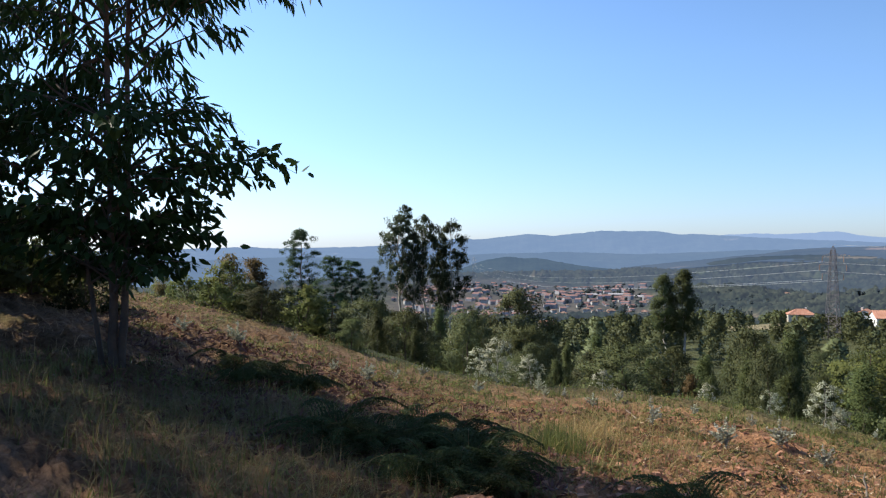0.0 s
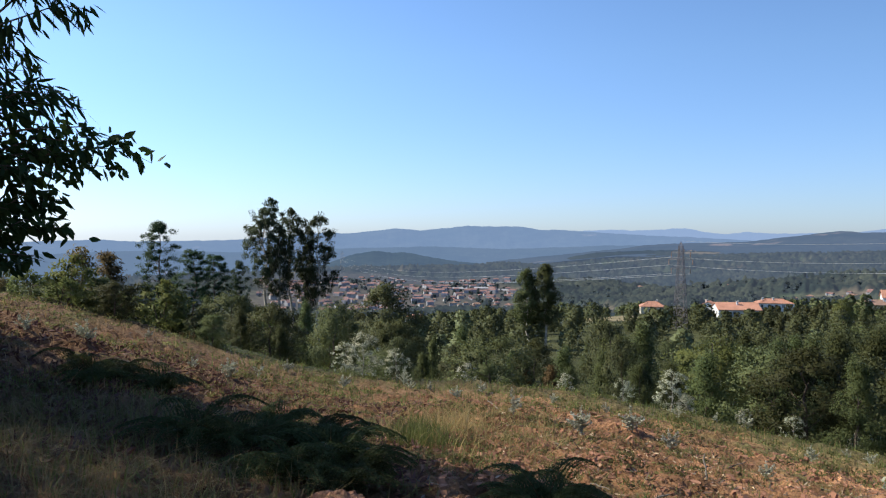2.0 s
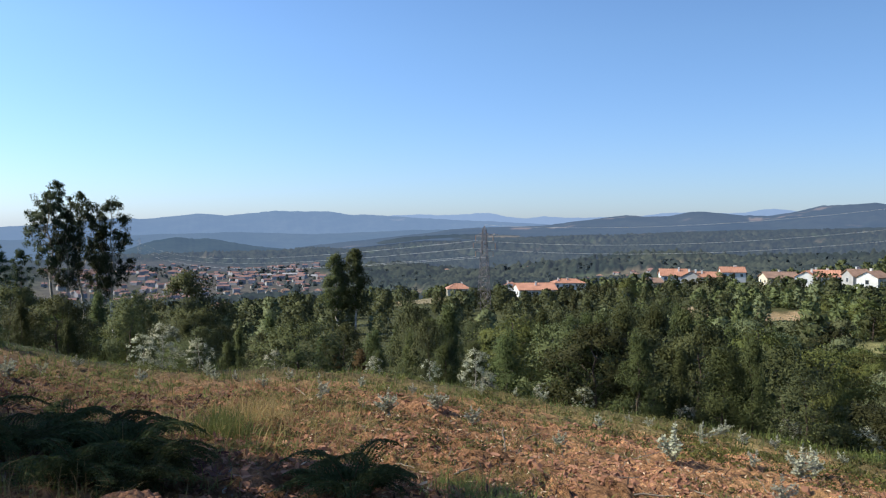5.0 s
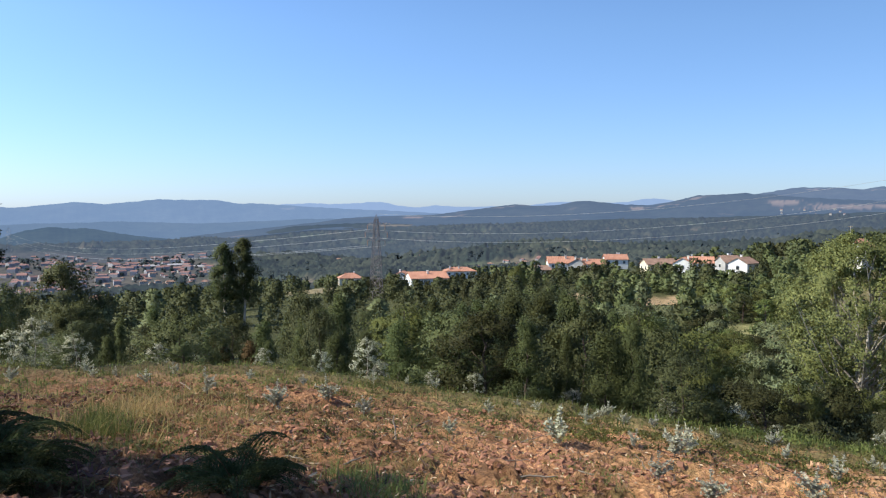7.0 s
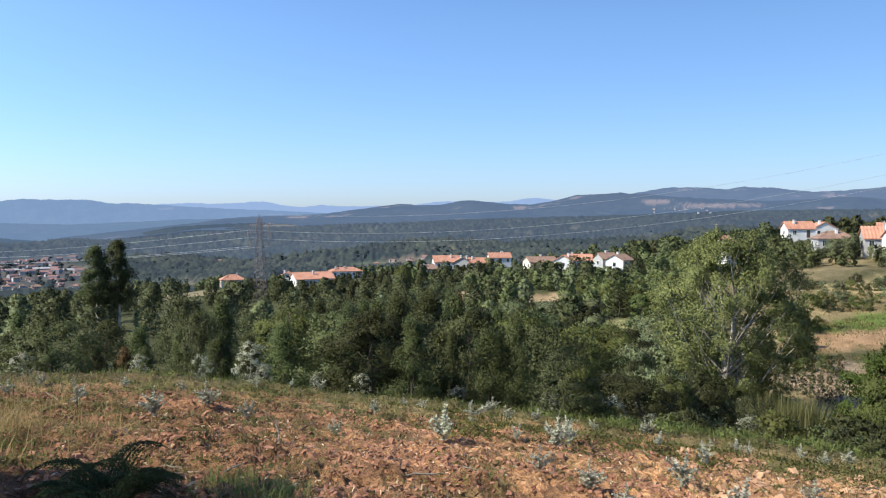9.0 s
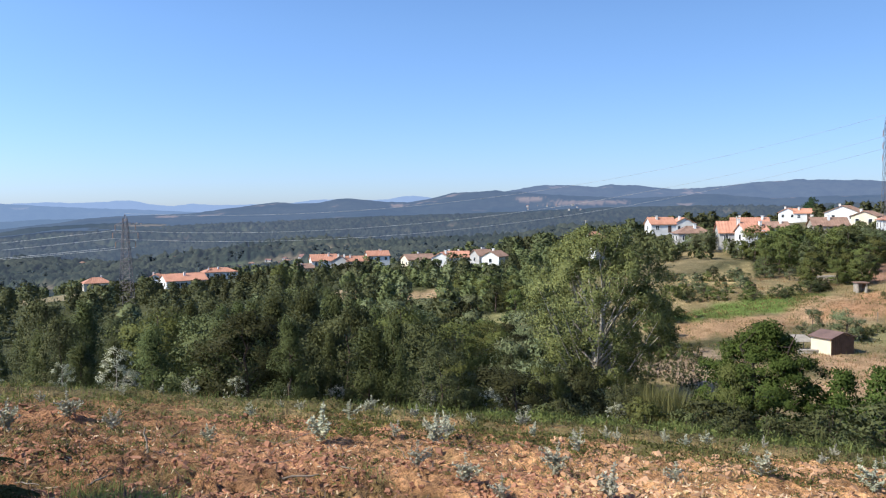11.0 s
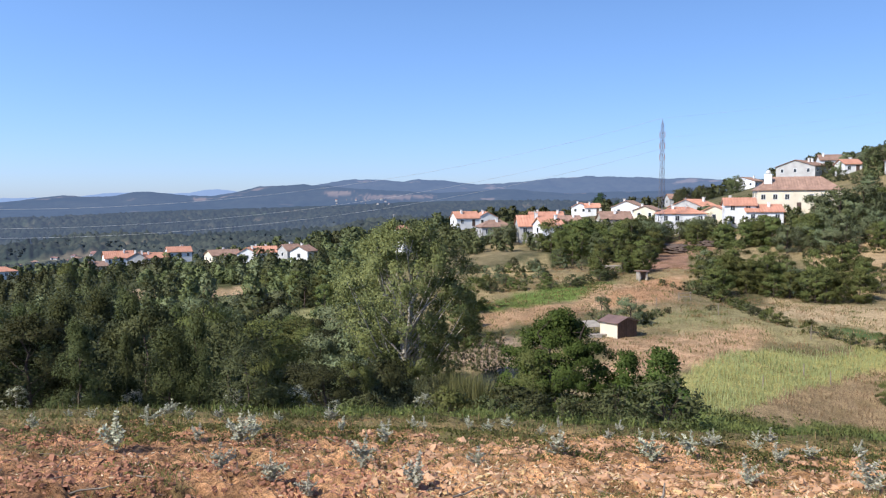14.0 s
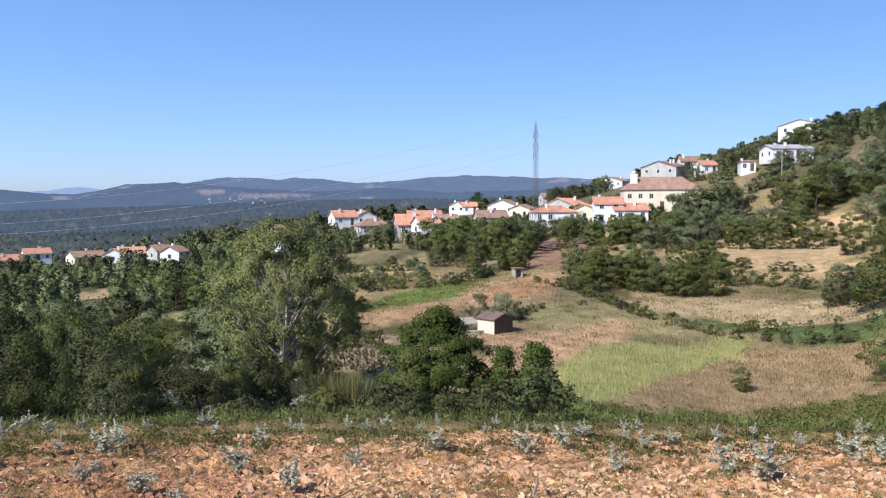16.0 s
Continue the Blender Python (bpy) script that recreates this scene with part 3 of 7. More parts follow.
def build_ground():
    fine = np.arange(-42, 104, 0.34)
    coarse = np.arange(106, 318, 4.0)
    az = np.radians(np.concatenate([fine, coarse]))
    rr = [0.05]
    while rr[-1] < 4850:
        r = rr[-1]
        rr.append(r * (1.12 if r < 4 else 1.013 if r < 30 else 1.024 if r < 400 else 1.025))
    rr = np.array(rr)
    A, R = np.meshgrid(az, rr)
    X, Y = (R * np.sin(A)).ravel(), (R * np.cos(A)).ravel()
    Z = height(X, Y)
    n, m = len(rr), len(az)
    i, j = np.meshgrid(np.arange(n - 1), np.arange(m), indexing="ij")
    j2 = (j + 1) % m
    F = np.stack([i * m + j, (i + 1) * m + j, (i + 1) * m + j2, i * m + j2], -1).reshape(-1, 4)[:, ::-1]
    V = np.stack([X, Y, Z], 1)
    near = np.hypot(X, Y) < 26
    rng = np.random.RandomState(5)
    V[near, 2] += rng.normal(0, 0.028, near.sum()) * np.clip((np.hypot(X, Y)[near] - 1.5) / 7, 0, 1)
    me = mesh_np("ground", V, F, "ground", True)
    col = me.attributes.new("cover", "FLOAT_COLOR", "POINT")
    c = np.ones((len(V), 4), np.float32)
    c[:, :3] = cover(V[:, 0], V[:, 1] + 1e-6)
    col.data.foreach_set("color", c.ravel())
    ob = new("ground", me)
    tagged(ob, "hillside and valley ground of reddish soil, dry grass and fields", "ground", kind="structure")


build_ground()

# ---------------------------------------------------------------- far mountains
def ridge(name, crest, distance, depth, foot, material, label, seed, rough=1.0, scars=()):
    """A range of hills: its crest by bearing and elevation in degrees, sloping towards the eye and away from it."""
    a = np.arange(crest[0][0], crest[-1][0] + 0.01, 0.1)
    ca, ce = [c[0] for c in crest], [c[1] for c in crest]
    el = np.interp(a, ca, ce)
    k = np.hanning(11)
    el = np.convolve(np.pad(el, 5, mode="edge"), k / k.sum(), "valid")
    el += 0.02 * rough * wave(a * 10, a * 0, 14, seed) + 0.016 * rough * wave(a * 10, a * 0, 3.5, seed + 1)
    rows = []
    for u in np.linspace(0, 1.3, 40):
        r = distance - depth * (1 - u)
        top = EYE + distance * np.tan(np.radians(el))
        base = EYE + (distance - depth) * np.tan(np.radians(np.minimum(foot, el - 0.5)))
        s = np.sin(np.clip(u, 0, 1) * np.pi / 2) ** 1.3 if u <= 1 else 1 - (u - 1) * 2
        x, y = r * np.sin(np.radians(a)), r * np.cos(np.radians(a))
        z = base + (top - base) * s + 0.06 * (top - base) * (wave(x, y, 600, seed + 3) + 0.7 * wave(x, y, 220, seed + 4) + 0.3 * wave(x, y, 70, seed + 5)) * np.sin(np.clip(u, 0, 1) * np.pi)
        rows.append(np.stack([x, y, z], 1))
    V = np.concatenate(rows)
    m = len(a)
    i, j = np.meshgrid(np.arange(39), np.arange(m - 1), indexing="ij")
    F = np.stack([i * m + j, i * m + j + 1, (i + 1) * m + j + 1, (i + 1) * m + j], -1).reshape(-1, 4)
    me = mesh_np(name, V, F, material, True)
    va, ve = np.degrees(np.arctan2(V[:, 0], V[:, 1])), np.degrees(np.arctan2(V[:, 2] - EYE, np.hypot(V[:, 0], V[:, 1])))
    bare = np.zeros(len(V), np.float32)
    for a0, a1, e0, e1 in scars:
        k = np.maximum(np.abs((va - (a0 + a1) / 2) / (a1 - a0)), np.abs((ve - (e0 + e1) / 2) / (e1 - e0))) * 2
        bare = np.maximum(bare, np.clip((1.1 - k - 0.25 * wave(va * 10, ve * 30, 4, seed + 9)) * 4, 0, 1))
    me.attributes.new("bare", "FLOAT", "POINT").data.foreach_set("value", bare.astype(np.float32))
    ob = new(name, me)
    tagged(ob, label, "mountains", kind="structure")


# haze colour and its share of emission follow the two slope tones
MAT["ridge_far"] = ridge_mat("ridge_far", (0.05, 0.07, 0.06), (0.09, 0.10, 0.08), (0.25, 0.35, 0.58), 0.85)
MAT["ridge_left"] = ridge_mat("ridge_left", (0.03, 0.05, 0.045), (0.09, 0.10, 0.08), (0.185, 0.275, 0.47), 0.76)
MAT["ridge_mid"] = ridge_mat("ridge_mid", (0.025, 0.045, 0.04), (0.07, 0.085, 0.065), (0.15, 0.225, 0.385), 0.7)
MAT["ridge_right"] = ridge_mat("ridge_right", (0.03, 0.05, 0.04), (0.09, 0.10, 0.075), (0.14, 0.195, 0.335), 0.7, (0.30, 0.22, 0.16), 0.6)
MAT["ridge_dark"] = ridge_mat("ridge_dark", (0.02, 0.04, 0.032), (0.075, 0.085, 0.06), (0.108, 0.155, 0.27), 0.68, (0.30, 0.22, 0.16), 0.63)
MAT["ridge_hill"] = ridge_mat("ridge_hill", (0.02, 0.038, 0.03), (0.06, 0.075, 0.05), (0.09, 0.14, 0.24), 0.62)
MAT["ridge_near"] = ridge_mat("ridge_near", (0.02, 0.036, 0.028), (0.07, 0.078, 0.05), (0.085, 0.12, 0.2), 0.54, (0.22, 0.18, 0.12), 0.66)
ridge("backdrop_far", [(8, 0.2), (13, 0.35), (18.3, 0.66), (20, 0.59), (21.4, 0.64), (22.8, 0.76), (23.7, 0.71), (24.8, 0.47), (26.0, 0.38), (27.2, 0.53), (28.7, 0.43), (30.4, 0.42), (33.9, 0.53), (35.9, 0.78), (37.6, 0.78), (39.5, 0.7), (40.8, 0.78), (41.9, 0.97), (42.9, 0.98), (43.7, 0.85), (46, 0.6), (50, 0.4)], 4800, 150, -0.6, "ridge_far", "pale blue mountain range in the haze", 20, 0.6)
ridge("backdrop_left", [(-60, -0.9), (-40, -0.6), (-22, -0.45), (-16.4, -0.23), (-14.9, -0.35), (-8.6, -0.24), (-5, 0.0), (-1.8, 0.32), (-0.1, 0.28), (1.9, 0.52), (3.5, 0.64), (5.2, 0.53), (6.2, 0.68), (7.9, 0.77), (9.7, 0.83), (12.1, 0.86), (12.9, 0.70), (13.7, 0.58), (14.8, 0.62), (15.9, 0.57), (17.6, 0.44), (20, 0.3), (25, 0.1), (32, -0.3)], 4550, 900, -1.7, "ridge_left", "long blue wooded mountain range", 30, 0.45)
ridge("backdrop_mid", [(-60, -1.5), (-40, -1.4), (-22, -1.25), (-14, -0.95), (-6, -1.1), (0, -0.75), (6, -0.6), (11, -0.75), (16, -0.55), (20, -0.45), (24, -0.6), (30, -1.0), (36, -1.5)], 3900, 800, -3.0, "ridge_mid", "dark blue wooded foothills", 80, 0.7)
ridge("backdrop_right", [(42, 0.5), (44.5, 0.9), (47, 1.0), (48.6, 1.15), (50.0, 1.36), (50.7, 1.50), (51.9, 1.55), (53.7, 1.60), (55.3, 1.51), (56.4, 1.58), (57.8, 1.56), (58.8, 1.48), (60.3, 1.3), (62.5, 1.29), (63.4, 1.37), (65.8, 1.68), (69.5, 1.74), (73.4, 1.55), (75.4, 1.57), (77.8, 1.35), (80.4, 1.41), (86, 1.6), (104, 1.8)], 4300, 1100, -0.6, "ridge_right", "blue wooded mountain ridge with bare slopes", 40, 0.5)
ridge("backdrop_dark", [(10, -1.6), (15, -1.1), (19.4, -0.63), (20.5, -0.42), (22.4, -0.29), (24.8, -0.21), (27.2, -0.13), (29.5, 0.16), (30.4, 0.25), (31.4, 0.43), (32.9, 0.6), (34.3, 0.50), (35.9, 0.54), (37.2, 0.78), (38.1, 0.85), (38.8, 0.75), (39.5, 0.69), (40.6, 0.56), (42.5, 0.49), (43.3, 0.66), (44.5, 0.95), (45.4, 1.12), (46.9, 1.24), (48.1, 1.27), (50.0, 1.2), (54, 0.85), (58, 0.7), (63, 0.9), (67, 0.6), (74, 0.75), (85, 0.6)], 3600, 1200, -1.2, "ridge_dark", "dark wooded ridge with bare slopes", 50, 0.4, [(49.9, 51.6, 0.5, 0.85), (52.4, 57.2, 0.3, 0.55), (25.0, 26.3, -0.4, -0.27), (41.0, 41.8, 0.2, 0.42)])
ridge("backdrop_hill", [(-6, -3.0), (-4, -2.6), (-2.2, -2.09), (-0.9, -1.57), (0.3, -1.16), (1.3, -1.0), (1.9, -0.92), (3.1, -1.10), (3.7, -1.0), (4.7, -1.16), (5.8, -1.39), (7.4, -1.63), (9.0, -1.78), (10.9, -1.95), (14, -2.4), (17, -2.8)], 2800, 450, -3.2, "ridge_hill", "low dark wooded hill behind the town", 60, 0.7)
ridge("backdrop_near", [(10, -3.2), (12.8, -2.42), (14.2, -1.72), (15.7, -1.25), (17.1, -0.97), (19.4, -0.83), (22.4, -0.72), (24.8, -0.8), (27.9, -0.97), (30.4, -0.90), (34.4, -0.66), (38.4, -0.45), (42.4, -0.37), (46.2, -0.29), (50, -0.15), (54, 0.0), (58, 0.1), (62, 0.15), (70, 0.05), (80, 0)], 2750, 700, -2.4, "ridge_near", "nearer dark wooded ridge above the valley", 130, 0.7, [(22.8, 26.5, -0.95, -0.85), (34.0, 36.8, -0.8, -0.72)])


def valley(name, az0, az1, r0, r1, step, dense, material, label, seed):
    """The far valley floor: closed woods as a sheet of uneven crowns, with fields, clearings and the town's gardens between them."""
    az = np.radians(np.arange(az0, az1, step))
    rr = r0 * (r1 / r0) ** np.linspace(0, 1, dense)
    A, Rr = np.meshgrid(az, rr)
    X, Y = (Rr * np.sin(A)).ravel(), (Rr * np.cos(A)).ravel()
    r, deg = np.hypot(X, Y), np.degrees(np.arctan2(X, Y))
    rng = np.random.RandomState(seed)
    fields = wave(X, Y, 420, seed + 1) + 0.7 * wave(X, Y, 150, seed + 2) + 0.4 * wave(X, Y, 45, seed + 3)
    wood = np.clip((fields + 1.15) * 2.2, 0, 1)
    in_town = np.clip((12.5 - deg) / 2, 0, 1) * np.clip((deg + 8) / 2, 0, 1) * np.clip((r - 600) / 60, 0, 1) * np.clip((1400 - r) / 100, 0, 1)
    wood *= 1 - 0.8 * in_town
    plan = 35 + (deg - 35) / 0.9885
    for a0, q0, da, dr, slant, tone in PATCHES:
        if q0 > 500:
            k = np.maximum(np.abs((plan - a0) / da), np.abs((r - q0) / dr)) + 0.12 * wave(X, Y, 60, 19)
            wood *= np.clip((k - 0.95) / 0.12, 0.06, 1)
    crowns = 4.5 + 2.0 * wave(X, Y, 26, seed + 4) + 1.7 * wave(X, Y, 11, seed + 5) + rng.normal(0, 0.7, len(X))
    Z = height(X, Y) + 1.0 + wood * np.maximum(crowns, 0.5) * np.clip(r / 900, 0.7, 1.5)
    Z[r <= rr[0] * 1.001] -= 9
    stand = np.clip(0.5 + 0.5 * wave(X, Y, 190, seed + 6) + 0.35 * wave(X, Y, 60, seed + 7) + rng.normal(0, 0.18, len(X)), 0, 1)[:, None]
    kind = np.clip(0.5 + 0.8 * wave(X, Y, 330, seed + 8), 0, 1)[:, None]
    trees = np.array((0.022, 0.031, 0.024)) * (1 - stand) + np.array((0.058, 0.064, 0.042)) * stand
    open_land = np.array((0.075, 0.095, 0.05)) * kind + np.array((0.16, 0.125, 0.085)) * (1 - kind)
    open_land = open_land * (1 - in_town[:, None]) + np.array((0.105, 0.088, 0.07)) * in_town[:, None]
    w = np.clip(wood * 1.6, 0, 1)[:, None]
    c = np.ones((len(X), 4), np.float32)
    c[:, :3] = open_land * (1 - w) + trees * w
    n, m = len(rr), len(az)
    i, j = np.meshgrid(np.arange(n - 1), np.arange(m - 1), indexing="ij")
    F = np.stack([i * m + j, i * m + j + 1, (i + 1) * m + j + 1, (i + 1) * m + j], -1).reshape(-1, 4)
    me = mesh_np(name, np.stack([X, Y, Z], 1), F, material, True)
    me.attributes.new("cover", "FLOAT_COLOR", "POINT").data.foreach_set("color", c.ravel())
    tagged(new(name, me), label, "valley", kind="structure")


# bluish emission painted in for haze, stronger on the farther sheet
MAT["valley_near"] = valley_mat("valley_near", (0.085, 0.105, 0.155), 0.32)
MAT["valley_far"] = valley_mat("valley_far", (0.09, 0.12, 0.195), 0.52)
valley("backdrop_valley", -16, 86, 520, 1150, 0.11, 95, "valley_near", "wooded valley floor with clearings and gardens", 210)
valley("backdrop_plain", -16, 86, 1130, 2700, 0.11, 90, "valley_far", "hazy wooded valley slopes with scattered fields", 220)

# ---------------------------------------------------------------- trees
def shape_at(kind, u):
    """Half width of a crown, 0 to 1, at the height u of the crown."""
    if kind == "round":
        return np.sqrt(np.clip(1 - (2 * u - 0.85) ** 2 / 1.35, 0.02, 1))
    if kind == "cone":
        return np.clip(1.02 - u, 0.04, 1) ** 0.8 * np.clip(u * 6 + 0.35, 0, 1)
    if kind == "column":
        return np.clip(np.sin(np.clip(u * 0.86 + 0.12, 0, 1) * np.pi), 0.05, 1) ** 0.6
    if kind == "dome":
        return np.clip(1.0 - u ** 1.7, 0.06, 1) ** 0.65 * np.clip(u * 5 + 0.7, 0, 1)
    if kind == "egg":
        return np.clip(np.interp(u, [0, 0.2, 0.5, 0.75, 0.92, 1], [0.62, 0.82, 1.0, 0.92, 0.6, 0.3]), 0, 1)
    if kind == "vase":
        return np.clip(np.sin(np.clip(u * 0.75 + 0.18, 0, 1) * np.pi), 0.05, 1) ** 0.8 * (0.55 + 0.5 * u)
    return np.ones_like(u)


def tree_meshes(seed, h, wide, base, kind, clumps, clump_r, leaves, leaf_l, leaf_w, droop, leaf, bark, trunk_r, stems=1, flat=0.7, outer=0.55, lean=0.03, fork=1.2, steep=0.25, limbs=110):
    """Trunk with limbs, and a crown of leaf clumps at the limbs' ends. Returns two meshes."""
    rng = np.random.RandomState(seed)
    paths = []
    stem_lines = []
    for s in range(stems):
        top = np.array([rng.normal(0, lean * h), rng.normal(0, lean * h), h * rng.uniform(0.86, 0.97)])
        if stems > 1:
            a = s * 6.28 / stems + rng.uniform(-0.4, 0.4)
            top[:2] += np.array([np.cos(a), np.sin(a)]) * wide * 0.42
        u = np.linspace(0, 1, 9)[:, None]
        line = top * u + np.array([0, 0, 1.0]) * 0
        line[:, :2] = top[:2] * (u ** (fork if stems > 1 else 1.0))
        line[1:-1, :2] += rng.normal(0, 0.012 * h, (7, 2))
        line[0, 2] = -0.25
        stem_lines.append(line)
        paths.append((line, trunk_r * (1 - 0.85 * u[:, 0]) * (0.75 if stems > 1 else 1)))
    cu = rng.uniform(0, 1, clumps) ** 0.9
    ca = rng.uniform(0, 6.283, clumps)
    cr = wide * shape_at(kind, cu) * np.clip(rng.uniform(outer, 1.08, clumps), 0, 1.1)
    C = np.stack([cr * np.cos(ca), cr * np.sin(ca), h * (base + (0.97 - base) * cu)], 1)
    C += rng.normal(0, 0.05 * wide, C.shape)
    for c in C[:16 if clumps < 80 and h < 9 else min(limbs, max(24, clumps // 2))]:
        line = stem_lines[np.argmin([np.linalg.norm(l[5, :2] - c[:2]) for l in stem_lines])]
        zt = max(0.05 * h, c[2] - (steep + 0.55 * rng.rand()) * np.hypot(c[0], c[1]) - 0.05 * h)
        p0 = np.array([np.interp(zt, line[:, 2], line[:, k]) for k in range(3)])
        mid = (p0 + c) / 2 + rng.normal(0, 0.03 * wide, 3) - np.array([0, 0, 0.04 * h])
        r0 = trunk_r * (0.32 - 0.2 * zt / h)
        paths.append((np.stack([p0, mid, c]), [r0, r0 * 0.6, r0 * 0.18]) if clumps > 50 else (np.stack([p0, c]), [r0, r0 * 0.2]))
    V, F = tubes(paths, 4 if clumps < 60 else 5)
    trunk = mesh_np("trunk", V, F, bark, True)
    per = np.maximum(4, ((2 if clumps > 80 or h > 9 else 1.6) * leaves * rng.uniform(0.5, 1.5, clumps)).astype(int))
    idx = np.repeat(np.arange(clumps), per)
    size = clump_r * rng.uniform(0.65, 1.35, clumps)
    off = rng.normal(size=(len(idx), 3))
    off = unit(off) * (rng.uniform(0.1, 1, len(idx)) ** 0.5 * rng.uniform(0.75, 1.25, len(idx)))[:, None]
    P = C[idx] + off * size[idx][:, None] * np.array([1, 1, flat])
    P[:, 2] = np.maximum(P[:, 2], 0.04 * h)
    D = off * 0.8 + rng.normal(0, 0.6, off.shape) - np.array([0, 0, droop])
    axis = np.stack([P[:, 0], P[:, 1], (P[:, 2] - h * (0.35 * base + 0.4)) * wide / h * 1.2], 1) / wide
    V, F, N = small_leaves(rng, P, D, leaf_l * (0.9 if clumps > 80 or h > 9 else 1.0), leaf_w * (0.95 if clumps > 80 or h > 9 else 1.06), off * 0.5 + axis * 1.1 + np.array([0, 0, 0.25]))
    return trunk, foliage_mesh("crown", V, F, N, leaf)


TREE = {}


def template(key, n, **kw):
    TREE[key] = [tree_meshes(1000 + 37 * k + sum(map(ord, key)), **kw) for k in range(n)]


def plant(key, az, r, h, label, category="tree", group="", name="tree", wide=1.0, seed=0, sink=0.0, turn=None):
    """A tree of a kind from TREE with the height h, at a bearing and distance."""
    rng = random.Random(int(az * 1000) * 31 + int(r * 100) + seed)
    trunk, crown = rng.choice(TREE[key])
    h0 = TREE_H[key]
    s = h / h0
    m = Matrix.LocRotScale(spot(az, r, -0.05 - sink), Euler((0, 0, rng.uniform(0, 6.28) if turn is None else turn)), (s * wide, s * wide, s))
    ob = thing(name, m, label, category, group)
    child("trunk", trunk, ob)
    child("crown", crown, ob)
    return ob


TREE_H = {"young_euc": 6.0, "young_dark": 6.0, "oak": 6.0, "oak_dark": 6.0, "bright": 6.0, "olive": 4.0, "shrub": 2.0, "shrub_bright": 2.0, "tall_euc": 20.0, "pine": 15.0,
          "column": 13.0, "poplar": 13.5, "ivy": 7.5, "far_round": 6.0, "far_pine": 8.0, "cypress": 6.0, "far_oak": 6.0, "far_oakd": 6.0, "far_bright": 6.0, "far_olive": 4.0, "willow": 3.0, "silver": 3.0, "brown": 5.0}
template("young_euc", 3, h=6.0, wide=1.7, base=0.03, kind="cone", clumps=85, clump_r=0.36, leaves=85, leaf_l=0.12, leaf_w=0.05, droop=0.9, leaf="euc_leaf", bark="bark", trunk_r=0.07, flat=1.5, outer=0.4)
template("young_dark", 2, h=6.0, wide=1.85, base=0.02, kind="column", clumps=70, clump_r=0.5, leaves=95, leaf_l=0.12, leaf_w=0.06, droop=0.6, leaf="dark_leaf", bark="bark", trunk_r=0.08, flat=1.1)
template("oak", 3, h=6.0, wide=2.4, base=0.06, kind="round", clumps=72, clump_r=0.68, leaves=110, leaf_l=0.13, leaf_w=0.09, droop=0.2, leaf="broad_leaf", bark="bark", trunk_r=0.14)
template("oak_dark", 3, h=6.0, wide=2.3, base=0.04, kind="round", clumps=72, clump_r=0.68, leaves=110, leaf_l=0.13, leaf_w=0.09, droop=0.2, leaf="dark_leaf", bark="bark", trunk_r=0.14)
template("bright", 2, h=6.0, wide=2.1, base=0.03, kind="round", clumps=70, clump_r=0.55, leaves=100, leaf_l=0.13, leaf_w=0.08, droop=0.3, leaf="bright_leaf", bark="bark", trunk_r=0.12)
template("brown", 2, h=5.0, wide=1.2, base=0.05, kind="cone", clumps=70, clump_r=0.4, leaves=24, leaf_l=0.2, leaf_w=0.06, droop=0.8, leaf="brown_leaf", bark="bark", trunk_r=0.07)
template("shrub", 3, h=2.0, wide=1.2, base=0.02, kind="round", clumps=26, clump_r=0.36, leaves=26, leaf_l=0.18, leaf_w=0.1, droop=0.1, leaf="broad_leaf", bark="bark", trunk_r=0.04, stems=3)
template("shrub_bright", 2, h=2.0, wide=1.2, base=0.02, kind="round", clumps=26, clump_r=0.34, leaves=26, leaf_l=0.18, leaf_w=0.1, droop=0.1, leaf="bright_leaf", bark="bark", trunk_r=0.04, stems=3)
template("silver", 3, h=3.0, wide=1.25, base=0.05, kind="round", clumps=60, clump_r=0.24, leaves=22, leaf_l=0.08, leaf_w=0.06, droop=0.0, leaf="glaucous_leaf", bark="pale_bark", trunk_r=0.03)
template("willow", 2, h=3.0, wide=0.8, base=0.02, kind="vase", clumps=50, clump_r=0.3, leaves=26, leaf_l=0.26, leaf_w=0.04, droop=-1.2, leaf="bright_leaf", bark="bark", trunk_r=0.04, stems=4)
template("olive", 3, h=4.0, wide=1.9, base=0.12, kind="round", clumps=48, clump_r=0.55, leaves=40, leaf_l=0.26, leaf_w=0.1, droop=0.2, leaf="olive_leaf", bark="bark", trunk_r=0.13)
template("far_round", 3, h=6.0, wide=2.6, base=0.02, kind="round", clumps=60, clump_r=0.8, leaves=13, leaf_l=0.42, leaf_w=0.26, droop=0.2, leaf="broad_leaf", bark="bark", trunk_r=0.14)
template("far_pine", 3, h=8.0, wide=2.0, base=0.2, kind="round", clumps=45, clump_r=0.75, leaves=14, leaf_l=0.42, leaf_w=0.2, droop=-0.2, leaf="pine_leaf", bark="bark", trunk_r=0.14)
template("far_oak", 3, h=6.0, wide=2.5, base=0.04, kind="round", clumps=60, clump_r=0.62, leaves=42, leaf_l=0.22, leaf_w=0.15, droop=0.2, leaf="broad_leaf", bark="bark", trunk_r=0.14)
template("far_oakd", 3, h=6.0, wide=2.4, base=0.04, kind="round", clumps=60, clump_r=0.62, leaves=42, leaf_l=0.22, leaf_w=0.15, droop=0.2, leaf="dark_leaf", bark="bark", trunk_r=0.14)
template("far_bright", 2, h=6.0, wide=2.2, base=0.04, kind="round", clumps=56, clump_r=0.6, leaves=42, leaf_l=0.22, leaf_w=0.15, droop=0.2, leaf="bright_leaf", bark="bark", trunk_r=0.12)
